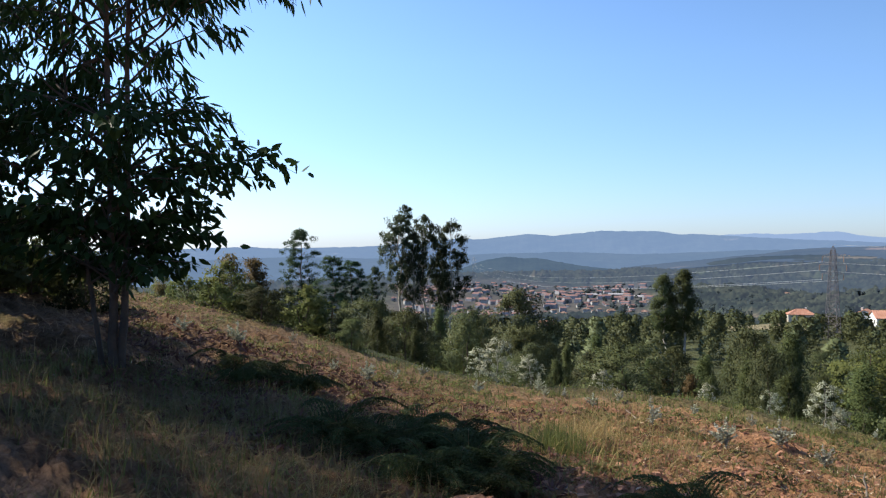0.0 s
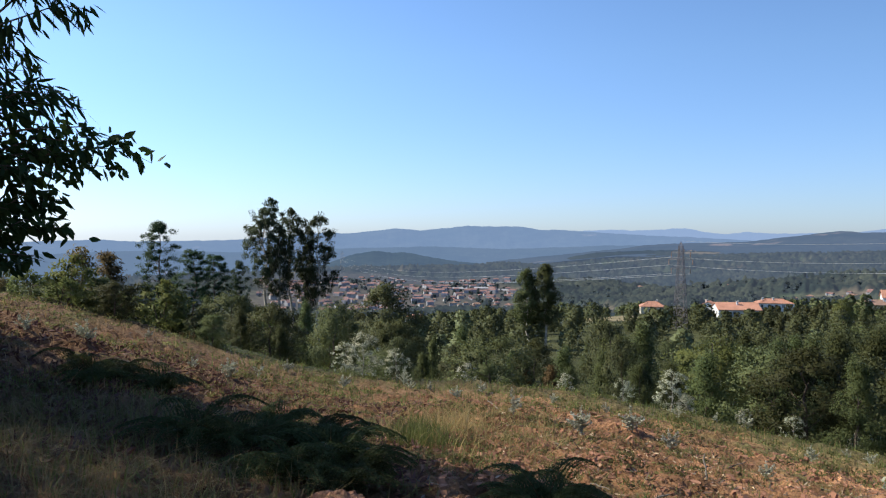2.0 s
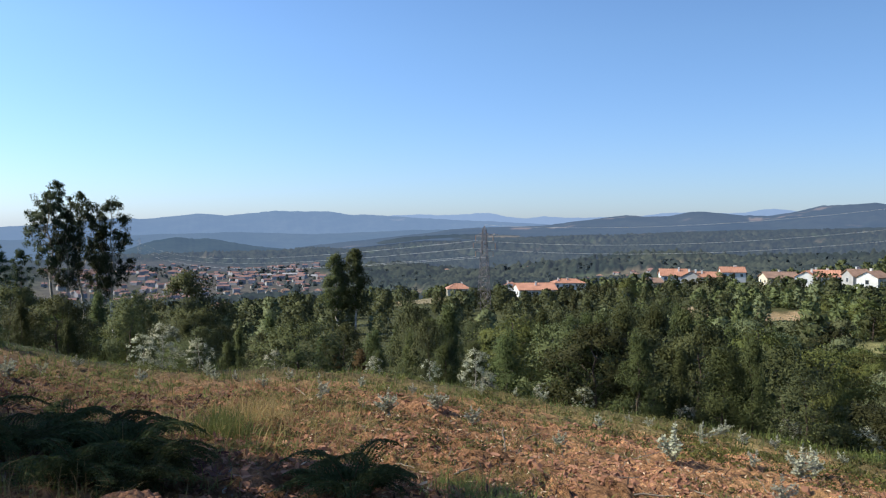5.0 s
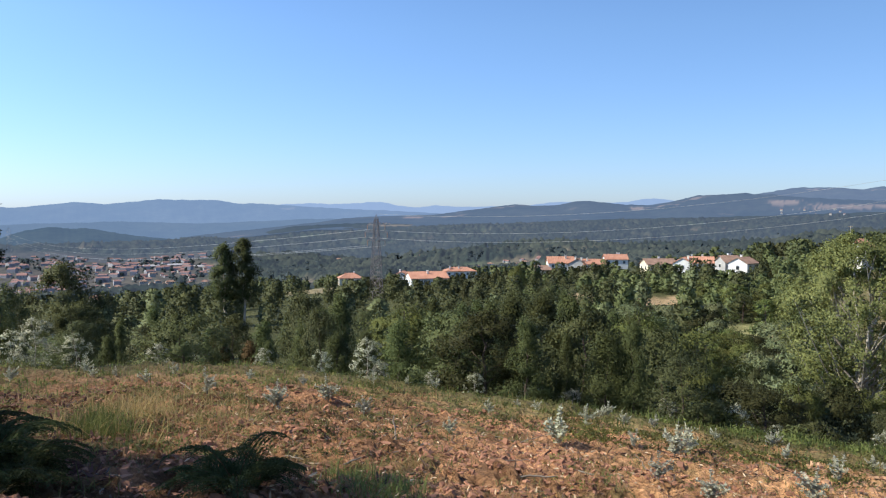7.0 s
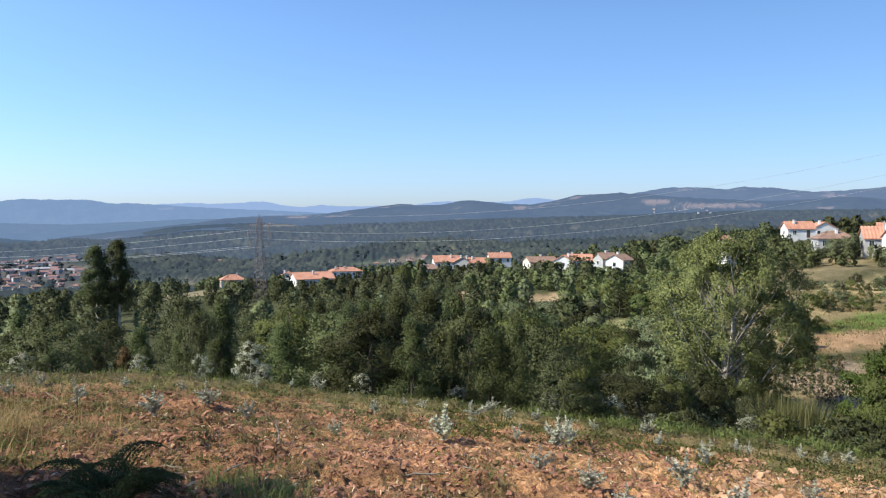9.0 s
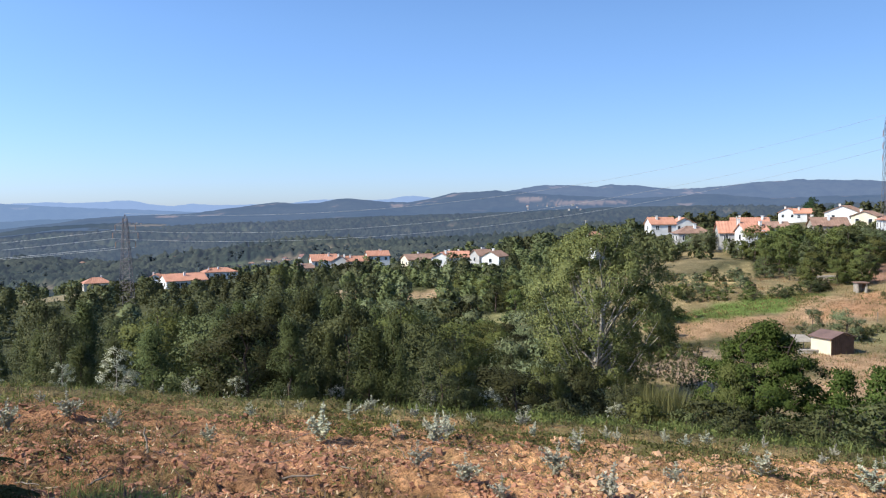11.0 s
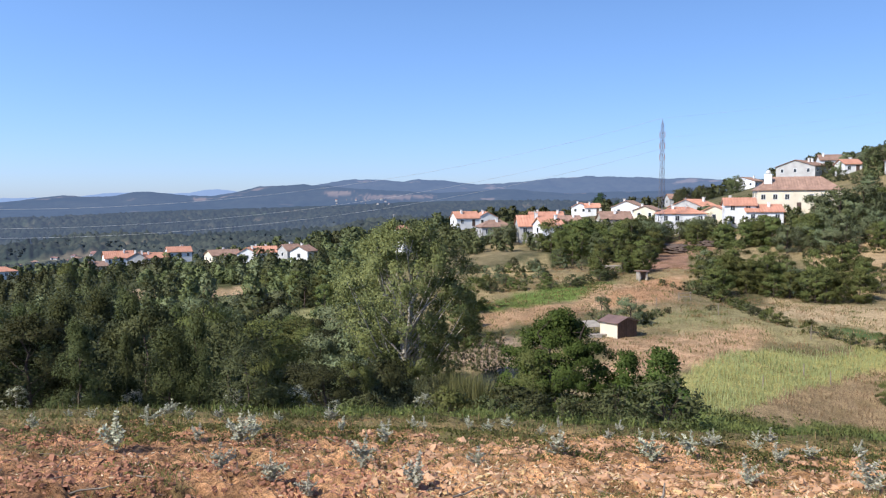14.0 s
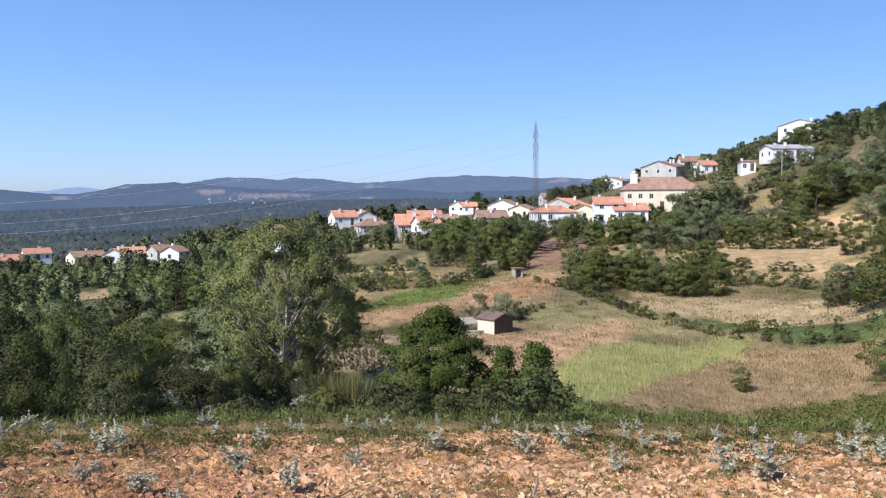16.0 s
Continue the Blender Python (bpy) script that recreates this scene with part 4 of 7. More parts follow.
template("far_olive", 3, h=4.0, wide=1.9, base=0.1, kind="round", clumps=46, clump_r=0.5, leaves=40, leaf_l=0.2, leaf_w=0.1, droop=0.2, leaf="olive_leaf", bark="bark", trunk_r=0.13)
template("cypress", 2, h=6.0, wide=1.15, base=0.02, kind="column", clumps=110, clump_r=0.5, leaves=44, leaf_l=0.19, leaf_w=0.11, droop=0.1, leaf="ivy_leaf", bark="bark", trunk_r=0.1)
template("tall_euc", 3, h=20.0, wide=2.7, base=0.42, kind="round", clumps=115, clump_r=0.52, leaves=42, leaf_l=0.32, leaf_w=0.13, droop=0.8, leaf="tall_leaf", bark="pale_bark", trunk_r=0.24, outer=0.3, lean=0.012, flat=0.95)
template("pine", 2, h=15.0, wide=2.6, base=0.34, kind="round", clumps=120, clump_r=0.48, leaves=60, leaf_l=0.25, leaf_w=0.08, droop=-0.3, leaf="pine_leaf", bark="bark", trunk_r=0.17, flat=0.7, outer=0.35, lean=0.008)
template("column", 2, h=13.0, wide=1.6, base=0.33, kind="round", clumps=80, clump_r=0.62, leaves=70, leaf_l=0.26, leaf_w=0.12, droop=0.6, leaf="euc_leaf", bark="pale_bark", trunk_r=0.17, outer=0.3, lean=0.01, flat=1.2)
template("poplar", 1, h=13.5, wide=5.4, base=0.17, kind="egg", clumps=430, clump_r=0.62, leaves=74, leaf_l=0.165, leaf_w=0.125, droop=0.25, leaf="poplar_leaf", bark="pale_bark", trunk_r=0.3, stems=4, outer=0.35, fork=2.0, steep=0.9, limbs=70, flat=1.0)
template("ivy", 1, h=7.5, wide=4.2, base=0.02, kind="dome", clumps=260, clump_r=0.5, leaves=110, leaf_l=0.14, leaf_w=0.1, droop=0.25, leaf="ivy_leaf", bark="bark", trunk_r=0.2, stems=3)

# single trees that stand out
plant("poplar", 55.6, 58, 12.9, "leafy pale-green poplar with whitish forked limbs in the valley scrub", "tree", name="poplar_tree", turn=1.0)
plant("ivy", 66.6, 42, 6.9, "dense dark-green tree overgrown with climbers at the field's edge", "tree", turn=0.5)
plant("bright", 65.0, 40.0, 5.0, "bright green climber-clad bush beside the dense tree", "bush", name="bush", wide=0.7)
plant("cypress", 73.8, 41, 5.3, "narrow upright green tree at the field's edge", "tree", wide=0.95)
plant("cypress", 75.3, 40, 3.2, "narrow upright green tree at the field's edge", "tree")
plant("cypress", 71.4, 41, 4.9, "narrow upright green tree at the field's edge", "tree", wide=0.8)
for az, r, h, w in ((-6.2, 114, 21.5, 1.0), (-4.5, 117, 21.5, 0.95), (-2.6, 116, 21.0, 0.9), (-5.4, 112, 17.5, 0.8), (-3.4, 119, 17.0, 0.8)):
    plant("tall_euc", az, r, h, "tall slender eucalyptus with a dark airy crown", "tree", "tall eucalyptus group", "eucalyptus_tree", w)
plant("pine", -13.4, 110, 15.0, "tall open-crowned pine above the young trees", "tree", name="pine_tree")
for az, r, h, w in ((-11.2, 104, 11.5, 1.2), (-9.8, 106, 11.2, 1.2), (-8.1, 108, 11.0, 0.7)):
    plant("pine", az, r, h, "smaller dark pine above the young trees", "tree", "small pines", "pine_tree", w)
for az, r, h in ((-18.2, 85, 8.8), (-16.6, 88, 9.0)):
    plant("brown", az, r, h, "young tree with browned foliage", "tree", "browned trees", wide=1.3)
for az, h in ((12.35, 13.4), (13.65, 13.9)):
    plant("column", az, 130, h, "dark columnar eucalyptus with a bare pale trunk", "tree", "columnar pair", "eucalyptus_tree", 1.15)
plant("oak_dark", 2.1, 58, 7.9, "round dark broadleaf tree above the scrub", "tree", wide=0.85)
plant("bright", 33.0, 205, 8.5, "rounded light-green tree beside the houses", "tree", wide=0.8)
plant("bright", 30.3, 47, 5.6, "yellow-green broadleaf tree in the scrub", "tree", wide=0.8)
plant("willow", 45.6, 33, 3.4, "upright light-green willow shrub below the brow", "shrub", name="shrub")
plant("brown", 14.0, 48, 4.0, "bush with browned dry foliage", "bush", name="bush")

# the belt of young trees below the brow: their tops follow the clip's uneven line
BELT_AZ = [-40, -25, -10, 0, 6, 13, 20, 24, 27, 30, 33, 36, 42, 47, 52, 58, 64]
BELT_EL = [-1.8, -2.7, -4.0, -5.2, -6.8, -6.9, -6.1, -6.0, -5.9, -5.4, -5.0, -5.5, -6.9, -8.3, -10.3, -12.0, -13.5]
belt = random.Random(77)
KINDS = [("young_euc", 4.5, "young eucalyptus tree with hanging green leaves", "young eucalyptus belt", "eucalyptus_tree"), ("young_dark", 2.4, "dense dark-green young tree in the scrub", "young tree belt", "broadleaf_tree"),
         ("oak", 2, "rounded broadleaf tree in the scrub", "young tree belt", "broadleaf_tree"), ("oak_dark", 1.2, "rounded dark broadleaf tree in the scrub", "young tree belt", "broadleaf_tree"), ("bright", 0.9, "yellow-green young broadleaf tree in the scrub", "young tree belt", "broadleaf_tree"), ("brown", 0.35, "bush with browned dry foliage", "browned bushes", "bush")]


def belt_tree(az, r, slack):
    el = float(np.interp(az, BELT_AZ, BELT_EL)) + slack
    ground_z = spot(az, r).z
    h = EYE + r * math.tan(radians(el)) - ground_z
    if h < 1.3:
        return
    key, _, label, group, name = belt.choices(KINDS, [k[1] for k in KINDS])[0]
    h = min(h, 8.5 if "oak" not in key else 7.0)
    wide = belt.uniform(0.65, 1.2) * (1.25 if h < 4 else 1.0)
    plant(key, az, r, h, label, "bush" if name == "bush" else "tree", group, name, wide)


for r0, r1, step, s0, s1 in ((27.5, 33, 2.7, -4.6, -1.2), (34, 43, 2.5, -2.8, 0.1), (46, 58, 2.3, -1.8, 0.5), (62, 84, 1.8, -1.0, 0.3)):
    az = -38.0
    while az < 62:
        if not (az > 49 and r0 > 44):
            belt_tree(az + belt.uniform(-0.6, 0.6), belt.uniform(r0, r1) + (4 if az < -8 else 0), belt.uniform(s0, s1) + (belt.uniform(0.3, 1.0) if belt.random() < 0.13 and not 22 < az < 31 else 0))
        az += step * belt.uniform(0.75, 1.3) * (1.0 if az < 48 else 1.3)

# woods and thickets farther down the valley
woods = random.Random(5)
CLEAR = [(a, r, da + 0.3, dr + 2) for a, r, da, dr, slant, c in PATCHES] + [(43.4, 150, 1.3, 20), (20.2, 235, 1.4, 20), (4.3, 330, 1.0, 115)]


def wooded(az, r):
    return not any(abs(az - a) < da and abs(r - q) < dr for a, q, da, dr in CLEAR)


# clumps on the terraces and on the hill: bearing, distance, half widths, number, height, kind
CLUMPS = [(69.5, 166, 3.8, 9, 22, 7.0, "oak_dark"), (66.5, 172, 2.0, 6, 8, 4.5, "olive"), (82.0, 127, 5.8, 7, 22, 4.8, "oak"), (82.5, 125, 5.4, 6, 14, 4.0, "bright"), (81.0, 128, 5.0, 6, 8, 3.6, "olive"), (78.5, 176, 3.0, 8, 14, 4.5, "oak"), (83.5, 166, 2.0, 6, 9, 5.5, "oak_dark"), (61.8, 186, 2.6, 8, 12, 4.2, "olive"), (70.2, 330, 0.9, 8, 7, 9.0, "far_pine"), (77.5, 300, 2.5, 15, 10, 6.0, "far_round"), (92.0, 92, 5.5, 2, 16, 1.3, "oak"), (87.6, 70, 0.4, 1, 1, 2.2, "bright"), (98.0, 70, 1.8, 8, 5, 6.0, "oak_dark"), (64.0, 121, 3.0, 2, 10, 1.8, "oak_dark"), (70.0, 152, 3.5, 5, 10, 5.5, "oak_dark"), (73.5, 187, 3.0, 4, 12, 5.0, "olive"), (78.0, 122, 1.5, 5, 6, 4.5, "bright"), (93.2, 112, 0.9, 2, 2, 5.2, "oak"),
          (97.0, 104, 1.5, 5, 4, 6.0, "bright"), (84.5, 186, 2.0, 6, 9, 8.5, "oak_dark"), (81.5, 172, 2.5, 7, 12, 6.0, "oak_dark"), (88.6, 165, 1.6, 4, 6, 5.0, "bright"), (91.5, 205, 5.0, 16, 26, 5.5, "oak"),
          (95.5, 178, 2.0, 6, 5, 6.5, "oak_dark"), (90.5, 250, 6.5, 15, 30, 4.5, "far_round"), (94.5, 262, 2.2, 8, 12, 6.5, "far_pine"), (87.5, 265, 3.0, 10, 10, 4.0, "olive"), (63.5, 124, 2.2, 3, 6, 2.2, "oak"), (66.5, 138, 3.0, 3, 6, 2.0, "oak_dark"),
          (71.4, 89, 0.5, 1.5, 1, 4.2, "oak_dark"), (69.5, 92, 0.3, 1, 1, 3.0, "olive"), (60.8, 80, 1.6, 2, 5, 1.4, "oak"), (58.5, 92, 2.5, 12, 9, 4.0, "oak"), (52.5, 95, 2.2, 14, 10, 4.6, "olive"), (50.0, 130, 3.0, 20, 14, 4.5, "oak"), (47, 150, 2.5, 18, 12, 4.5, "oak_dark"),
          (58.2, 60, 1.0, 4, 4, 2.6, "oak_dark"), (51.0, 66, 2.2, 7, 8, 4.4, "oak"), (49.0, 80, 2.0, 9, 8, 5.0, "oak_dark"), (53.0, 50, 2.6, 4, 8, 3.6, "oak_dark"), (46.5, 96, 2.5, 9, 9, 5.0, "oak"), (42.5, 100, 2.5, 9, 9, 5.2, "oak_dark"), (92.5, 192, 2.6, 10, 11, 7.5, "oak_dark"), (95.5, 205, 2.5, 12, 11, 7.5, "oak"), (88.2, 216, 1.8, 6, 7, 4.5, "oak"), (91.0, 232, 2.0, 4, 8, 4.5, "oak_dark"), (92.0, 256, 1.6, 4, 6, 5.5, "oak"), (86.3, 196, 1.6, 8, 8, 6.0, "oak_dark"), (53.5, 46, 3.5, 6, 12, 4.0, "oak"), (62.5, 40, 2.5, 4, 7, 2.6, "shrub"), (71.5, 40, 4.0, 4, 9, 2.3, "shrub"), (76.5, 39, 2.0, 2, 5, 1.8, "shrub"), (75, 200, 3.0, 14, 9, 4.5, "oak"), (88, 178, 4.0, 5, 12, 4.5, "oak"), (94, 165, 3.0, 8, 8, 5.5, "oak"), (84.5, 150, 1.5, 4, 5, 4.0, "bright"), (96.0, 145, 2.0, 8, 6, 5.0, "bright"), (71.0, 133, 2.1, 3, 9, 4.2, "oak_dark")]
rng = random.Random(91)
for az, r, da, dr, n, h, key in CLUMPS:
    for k in range(n):
        name = {"shrub": "shrub", "olive": "olive_tree", "far_pine": "pine_tree", "oak_dark": "tree", "bright": "fruit_tree"}.get(key, "broadleaf_tree")
        key = rng.choice(["oak", "bright", "olive"]) if key in ("oak", "oak_dark") and rng.random() < 0.55 else key
        far_key = {"oak": "far_oak", "oak_dark": "far_oakd", "bright": "far_bright", "olive": "far_olive"}.get(key, key) if r > 84 else key
        plant(far_key, az + rng.uniform(-da, da), r + rng.uniform(-dr, dr), h * rng.uniform(0.7, 1.12), {"oak": "leafy green broadleaf tree among the terraces", "oak_dark": "dark broadleaf tree among the terraces", "bright": "light-green fruit tree among the terraces", "olive": "grey-green olive tree standing among the terraces",
              "far_round": "green tree on the hillside below the houses", "far_pine": "dark pine on the hilltop", "shrub": "low green shrub at the field's edge"}[key], "shrub" if key == "shrub" else "tree", "terrace trees", name, rng.uniform(0.85, 1.2))
# shrubs along the foot of the cleared slope
foot = random.Random(12)
for k in range(56):
    az, r = foot.uniform(44, 77), foot.uniform(25.5, 37)
    plant(foot.choice(["shrub", "shrub", "shrub_bright"]), az, r, foot.uniform(0.6, 1.5), "low green shrub below the brow", "shrub", "brow shrubs", "shrub", foot.uniform(0.9, 1.5))

# low hedges along the terrace edges
def hedge(points, h, seed):
    rng = random.Random(seed)
    for (a0, r0), (a1, r1) in zip(points, points[1:]):
        n = max(2, int(math.hypot(radians(a1 - a0) * (r0 + r1) / 2, r1 - r0) / 1.5))
        for k in range(n):
            u = (k + rng.uniform(-0.3, 0.3)) / n
            if rng.random() < 0.86:
                plant(rng.choice(["shrub", "shrub", "shrub_bright"]), a0 + (a1 - a0) * u, r0 + (r1 - r0) * u, h * rng.uniform(0.6, 1.3), "low green hedge bush along a terrace edge", "bush", "terrace hedges", "bush", rng.uniform(0.9, 1.5))


hedge([(74.0, 122), (76.5, 117), (79.5, 103), (82.4, 94), (85.7, 90), (88.4, 88), (97, 85)], 1.3, 1)
hedge([(88.0, 131), (92.2, 123), (98, 118)], 1.8, 2)
hedge([(62.0, 118), (67.6, 117), (70.8, 131)], 1.4, 3)
hedge([(60.0, 133), (66.0, 134)], 1.2, 4)
hedge([(84.5, 146), (92.5, 141)], 1.6, 6)
hedge([(86.5, 165), (93, 156)], 1.5, 7)
hedge([(72.5, 91), (74.5, 100), (78.0, 104)], 0.9, 5)

# rows of low vines below the poplar
vine = random.Random(61)
for row in range(6):
    for k in range(9):
        plant("shrub", 58.2 + k * 0.55 + vine.uniform(-0.1, 0.1), 74 + row * 3.0 - k * 1.0, vine.uniform(0.7, 1.1), "low leafy vine in a planted row", "vine", "vine rows", "vine", 0.7)

# bushes beside the path trees and along the left brow
for k in range(4):
    plant(vine.choice(["shrub", "shrub_bright", "shrub"]), vine.uniform(-38, -33), vine.uniform(14, 17), vine.uniform(1.2, 2.3), "leafy green bush beside the path trees", "bush", "path undergrowth", "bush", 0.9)
for k in range(12):
    plant(vine.choice(["shrub", "shrub_bright", "oak"]), vine.uniform(-21, -9), vine.uniform(23.5, 27), vine.uniform(0.7, 1.4), "low green bush along the grassy brow", "bush", "brow bushes", "bush", vine.uniform(0.9, 1.3))

for k in range(8):
    plant(vine.choice(["shrub_bright", "shrub"]), vine.uniform(-33.5, -26.5), vine.uniform(16.5, 20.5), vine.uniform(1.0, 1.8), "leafy green bush beside the path trees", "bush", "path undergrowth", "bush", 1.0)

# undergrowth behind the path trees
for k in range(3):
    plant(vine.choice(["oak_dark", "oak"]), vine.uniform(-37, -33), vine.uniform(21, 24), vine.uniform(1.2, 2.2), "dark bush behind the path trees", "bush", "path undergrowth", "bush", 0.9)

# ---------------------------------------------------------------- houses
def window_part(parent, x, z, w, h, y, face=-1):
    """A window on the wall plane y, looking along face * y."""
    bm = bmesh.new()
    t = 0.09
    for x0, z0, x1, z1 in ((-w / 2 - t, -t, w / 2 + t, 0), (-w / 2 - t, h, w / 2 + t, h + t), (-w / 2 - t, 0, -w / 2, h), (w / 2, 0, w / 2 + t, h), (-0.03, 0, 0.03, h)):
        box(bm, x0, -0.06, z0, x1, 0.05, z1)
    win = part("window", bm, "frame_paint", parent, m=pose(x, y, z, 0, 0, 0 if face < 0 else 180))
    bm = bmesh.new()
    box(bm, -w / 2, -0.015, 0, w / 2, 0.02, h)
    part("pane", bm, "window_glass", win)


def roof_mesh(w, d, rh, over, kind, thick=0.14):
    """A tiled roof with eaves: ridge along x; one closed sheet waved like rows of cover tiles."""
    bm = bmesh.new()
    hw, hd = w / 2 + over, d / 2 + over
    inset = min(hd * 0.85, hw * 0.75) if kind == "hip" else 0.0
    drop = rh * over / (d / 2)
    n = 2 * max(6, int(w / 0.6))
    rows = {}
    for layer in (0, 1):
        for row, y, z in ((0, -hd, -drop), (1, 0, rh), (2, hd, -drop)):
            for k in range(n + 1):
                x = -hw + 2 * hw * k / n
                if row == 1:
                    x = max(-hw + inset, min(hw - inset, x))
                rib = 0.08 if k % 2 else 0.0
                rows[layer, row, k] = bm.verts.new((x, y, z + (thick + rib if layer else 0)))
    v = rows
    for k in range(n):
        for r in (0, 1):
            bm.faces.new((v[1, r, k], v[1, r, k + 1], v[1, r + 1, k + 1], v[1, r + 1, k]))
            bm.faces.new((v[0, r, k], v[0, r + 1, k], v[0, r + 1, k + 1], v[0, r, k + 1]))
        bm.faces.new((v[0, 0, k], v[0, 0, k + 1], v[1, 0, k + 1], v[1, 0, k]))
        bm.faces.new((v[0, 2, k], v[1, 2, k], v[1, 2, k + 1], v[0, 2, k + 1]))
    for k in (0, n):
        if kind == "hip":
            bm.faces.new((v[1, 0, k], v[1, 1, k], v[1, 2, k]))
            bm.faces.new((v[0, 0, k], v[0, 2, k], v[0, 1, k]))
            bm.faces.new((v[0, 0, k], v[0, 2, k], v[1, 2, k], v[1, 0, k]))
        else:
            for r in (0, 1):
                bm.faces.new((v[0, r, k], v[1, r, k], v[1, r + 1, k], v[0, r + 1, k]))
    bmesh.ops.remove_doubles(bm, verts=bm.verts, dist=0.001)
    bmesh.ops.recalc_face_normals(bm, faces=bm.faces)
    return bm


HOUSE_SPOTS = []


def house(az, r, z, w, wh, rh, turn, kind, wall, tile, label, deep=None, bays=None):
    """A house at a bearing: width w across the view when turn is small; turn near 90 shows its gable."""
    rng = random.Random(int(az * 100) + int(r))
    a = radians(bearing(az))
    HOUSE_SPOTS.append((az, r, math.degrees(w / 2 / r) + 0.3))
    m = pose(r * math.sin(a), r * math.cos(a), z, 0, 0, -az + turn)
    ob = thing("house", m, label, "house")
    across = abs(turn) > 45
    rh *= 0.6 if w > 18 else 0.75
    depth = deep or max(5.5, min(9.0, w * 0.8))
    lw, ld = (depth, w) if across else (w, depth)     # ridge along local x
    wh = max(wh, 2.3)
    bm = bmesh.new()
    hx, hy = lw / 2, ld / 2
    foot = -1.6 if r > 225 and az > 80 else -2.6
    prof = [(-hy, foot), (hy, foot), (hy, wh)] + ([(0, wh + rh)] if kind == "gable" else []) + [(-hy, wh)]
    ends = [[bm.verts.new((sx * hx, y, zz)) for y, zz in prof] for sx in (-1, 1)]
    bm.faces.new(list(reversed(ends[0])))
    bm.faces.new(ends[1])
    for k in range(len(prof)):
        k2 = (k + 1) % len(prof)
        bm.faces.new([ends[0][k], ends[0][k2], ends[1][k2], ends[1][k]])
    bmesh.ops.recalc_face_normals(bm, faces=bm.faces)
    part("wall", bm, wall, ob)
    rf = part("roof", roof_mesh(lw, ld, rh, 0.35, kind), tile, ob, m=pose(0, 0, wh + 0.01))
    for k in range(0 if w > 18 else rng.choice([1, 1, 1, 2])):
        bm = bmesh.new()
        cx, cy = rng.uniform(-hx * 0.7, hx * 0.7), rng.choice((-1, 1)) * hy * 0.35
        zc = wh + rh * 0.65 - wh
        box(bm, cx - 0.28, cy - 0.28, zc - 0.4, cx + 0.28, cy + 0.28, zc + rh * 0.35 + 0.55, 0.02)
        box(bm, cx - 0.36, cy - 0.36, zc + rh * 0.35 + 0.55, cx + 0.36, cy + 0.36, zc + rh * 0.35 + 0.66, 0.02)
        part("chimney", bm, "white_wall", rf)
    storeys = 1 if w > 18 else 2 if wh > 4.2 else 1
    if w > 18:      # a small whitewashed bell gable rises at one end of the roof
        bm = bmesh.new()
        box(bm, -hx * 0.72 - 0.9, -hy * 0.55 - 0.2, 0.2, -hx * 0.72 + 0.9, -hy * 0.55 + 0.2, rh + 0.8, 0.06)
        box(bm, -hx * 0.72 - 0.5, -hy * 0.55 - 0.2, rh + 0.7, -hx * 0.72 + 0.5, -hy * 0.55 + 0.2, rh + 1.7, 0.25)
        part("bell_gable", bm, "white_wall", rf)
    n = bays or max(2, int(lw / 2.6))
    for s in range(storeys):
        zz = 0.95 + s * 2.6 if storeys > 1 else max(0.5, wh - (2.3 if w > 18 else 1.7))
        for k in range(n):
            x = -hx + lw * (k + 0.5) / n
            if s == 0 and k == n // 2 and storeys == 1:
                bm = bmesh.new()
                box(bm, x - 0.5, -hy - 0.04, -0.2, x + 0.5, -hy + 0.06, 1.95, 0.02)
                part("door", bm, "dark_door", ob)
            else:
                window_part(ob, x, zz, 0.9, 1.15, -hy)
    for face_x, rot in ((-hx, -90), (hx, 90)):
        win = max(1, int(ld / 3.2))
        for k in range(win):
            y = -hy + ld * (k + 0.5) / win
            bm = bmesh.new()
            box(bm, -0.54, -0.06, -0.08, 0.54, 0.05, 1.2)
            wi = part("window", bm, "frame_paint", ob, m=pose(face_x, y, max(0.5, wh - 1.75), 0, 0, rot))
            bm = bmesh.new()
            box(bm, -0.43, -0.075, 0.03, 0.43, 0.0, 1.08)
            part("pane", bm, "window_glass", wi)
    return ob


house(4.3, 430, -45.0, 8.5, 3.8, 2.2, -35, "gable", "white_wall", "tile_new", "white house with orange roof below the town")
house(60.00, 258, -5.7, 7.7, 2.4, 2.6, 20, "gable", "white_wall", "tile_new", "white house with a fresh orange tile roof")
house(61.42, 284, -6.5, 7.7, 2.8, 2.6, -70, "gable", "white_wall", "tile_new", "white house with orange roof and chimney")
house(62.14, 203, -7.9, 8.1, 3.5, 2.0, 15, "hip", "grey_wall", "tile_old", "old grey rendered house with brown tiles")
house(64.56, 191, -7.9, 5.4, 4.1, 3.0, 12, "gable", "grey_wall", "tile_new", "grey house with orange tile roof")
house(65.95, 184, -8.0, 5.0, 4.5, 2.1, 25, "gable", "white_wall", "tile_new", "white house with an orange lean roof")
house(65.80, 240, -5.2, 9.7, 2.1, 2.1, 5, "gable", "cream_wall", "tile_new", "low house with a long orange roof")
house(67.28, 233, -6.0, 7.0, 1.7, 1.8, 10, "gable", "grey_wall", "tile_old", "low old house with brown tiles")
house(68.26, 322, -2.7, 6.4, 1.8, 2.1, 80, "gable", "white_wall", "tile_new", "white house with its gable to the fields")
house(69.11, 321, -2.9, 6.4, 2.1, 2.1, 5, "gable", "white_wall", "tile_new", "white house with orange roof")
house(70.58, 228, -5.4, 8.4, 1.8, 2.6, 15, "gable", "stone_wall", "tile_old", "old stone house with a brown roof")
house(71.64, 260, -2.7, 9.6, 2.6, 2.6, 75, "gable", "white_wall", "tile_old", "white gabled house with a pale roof edge")
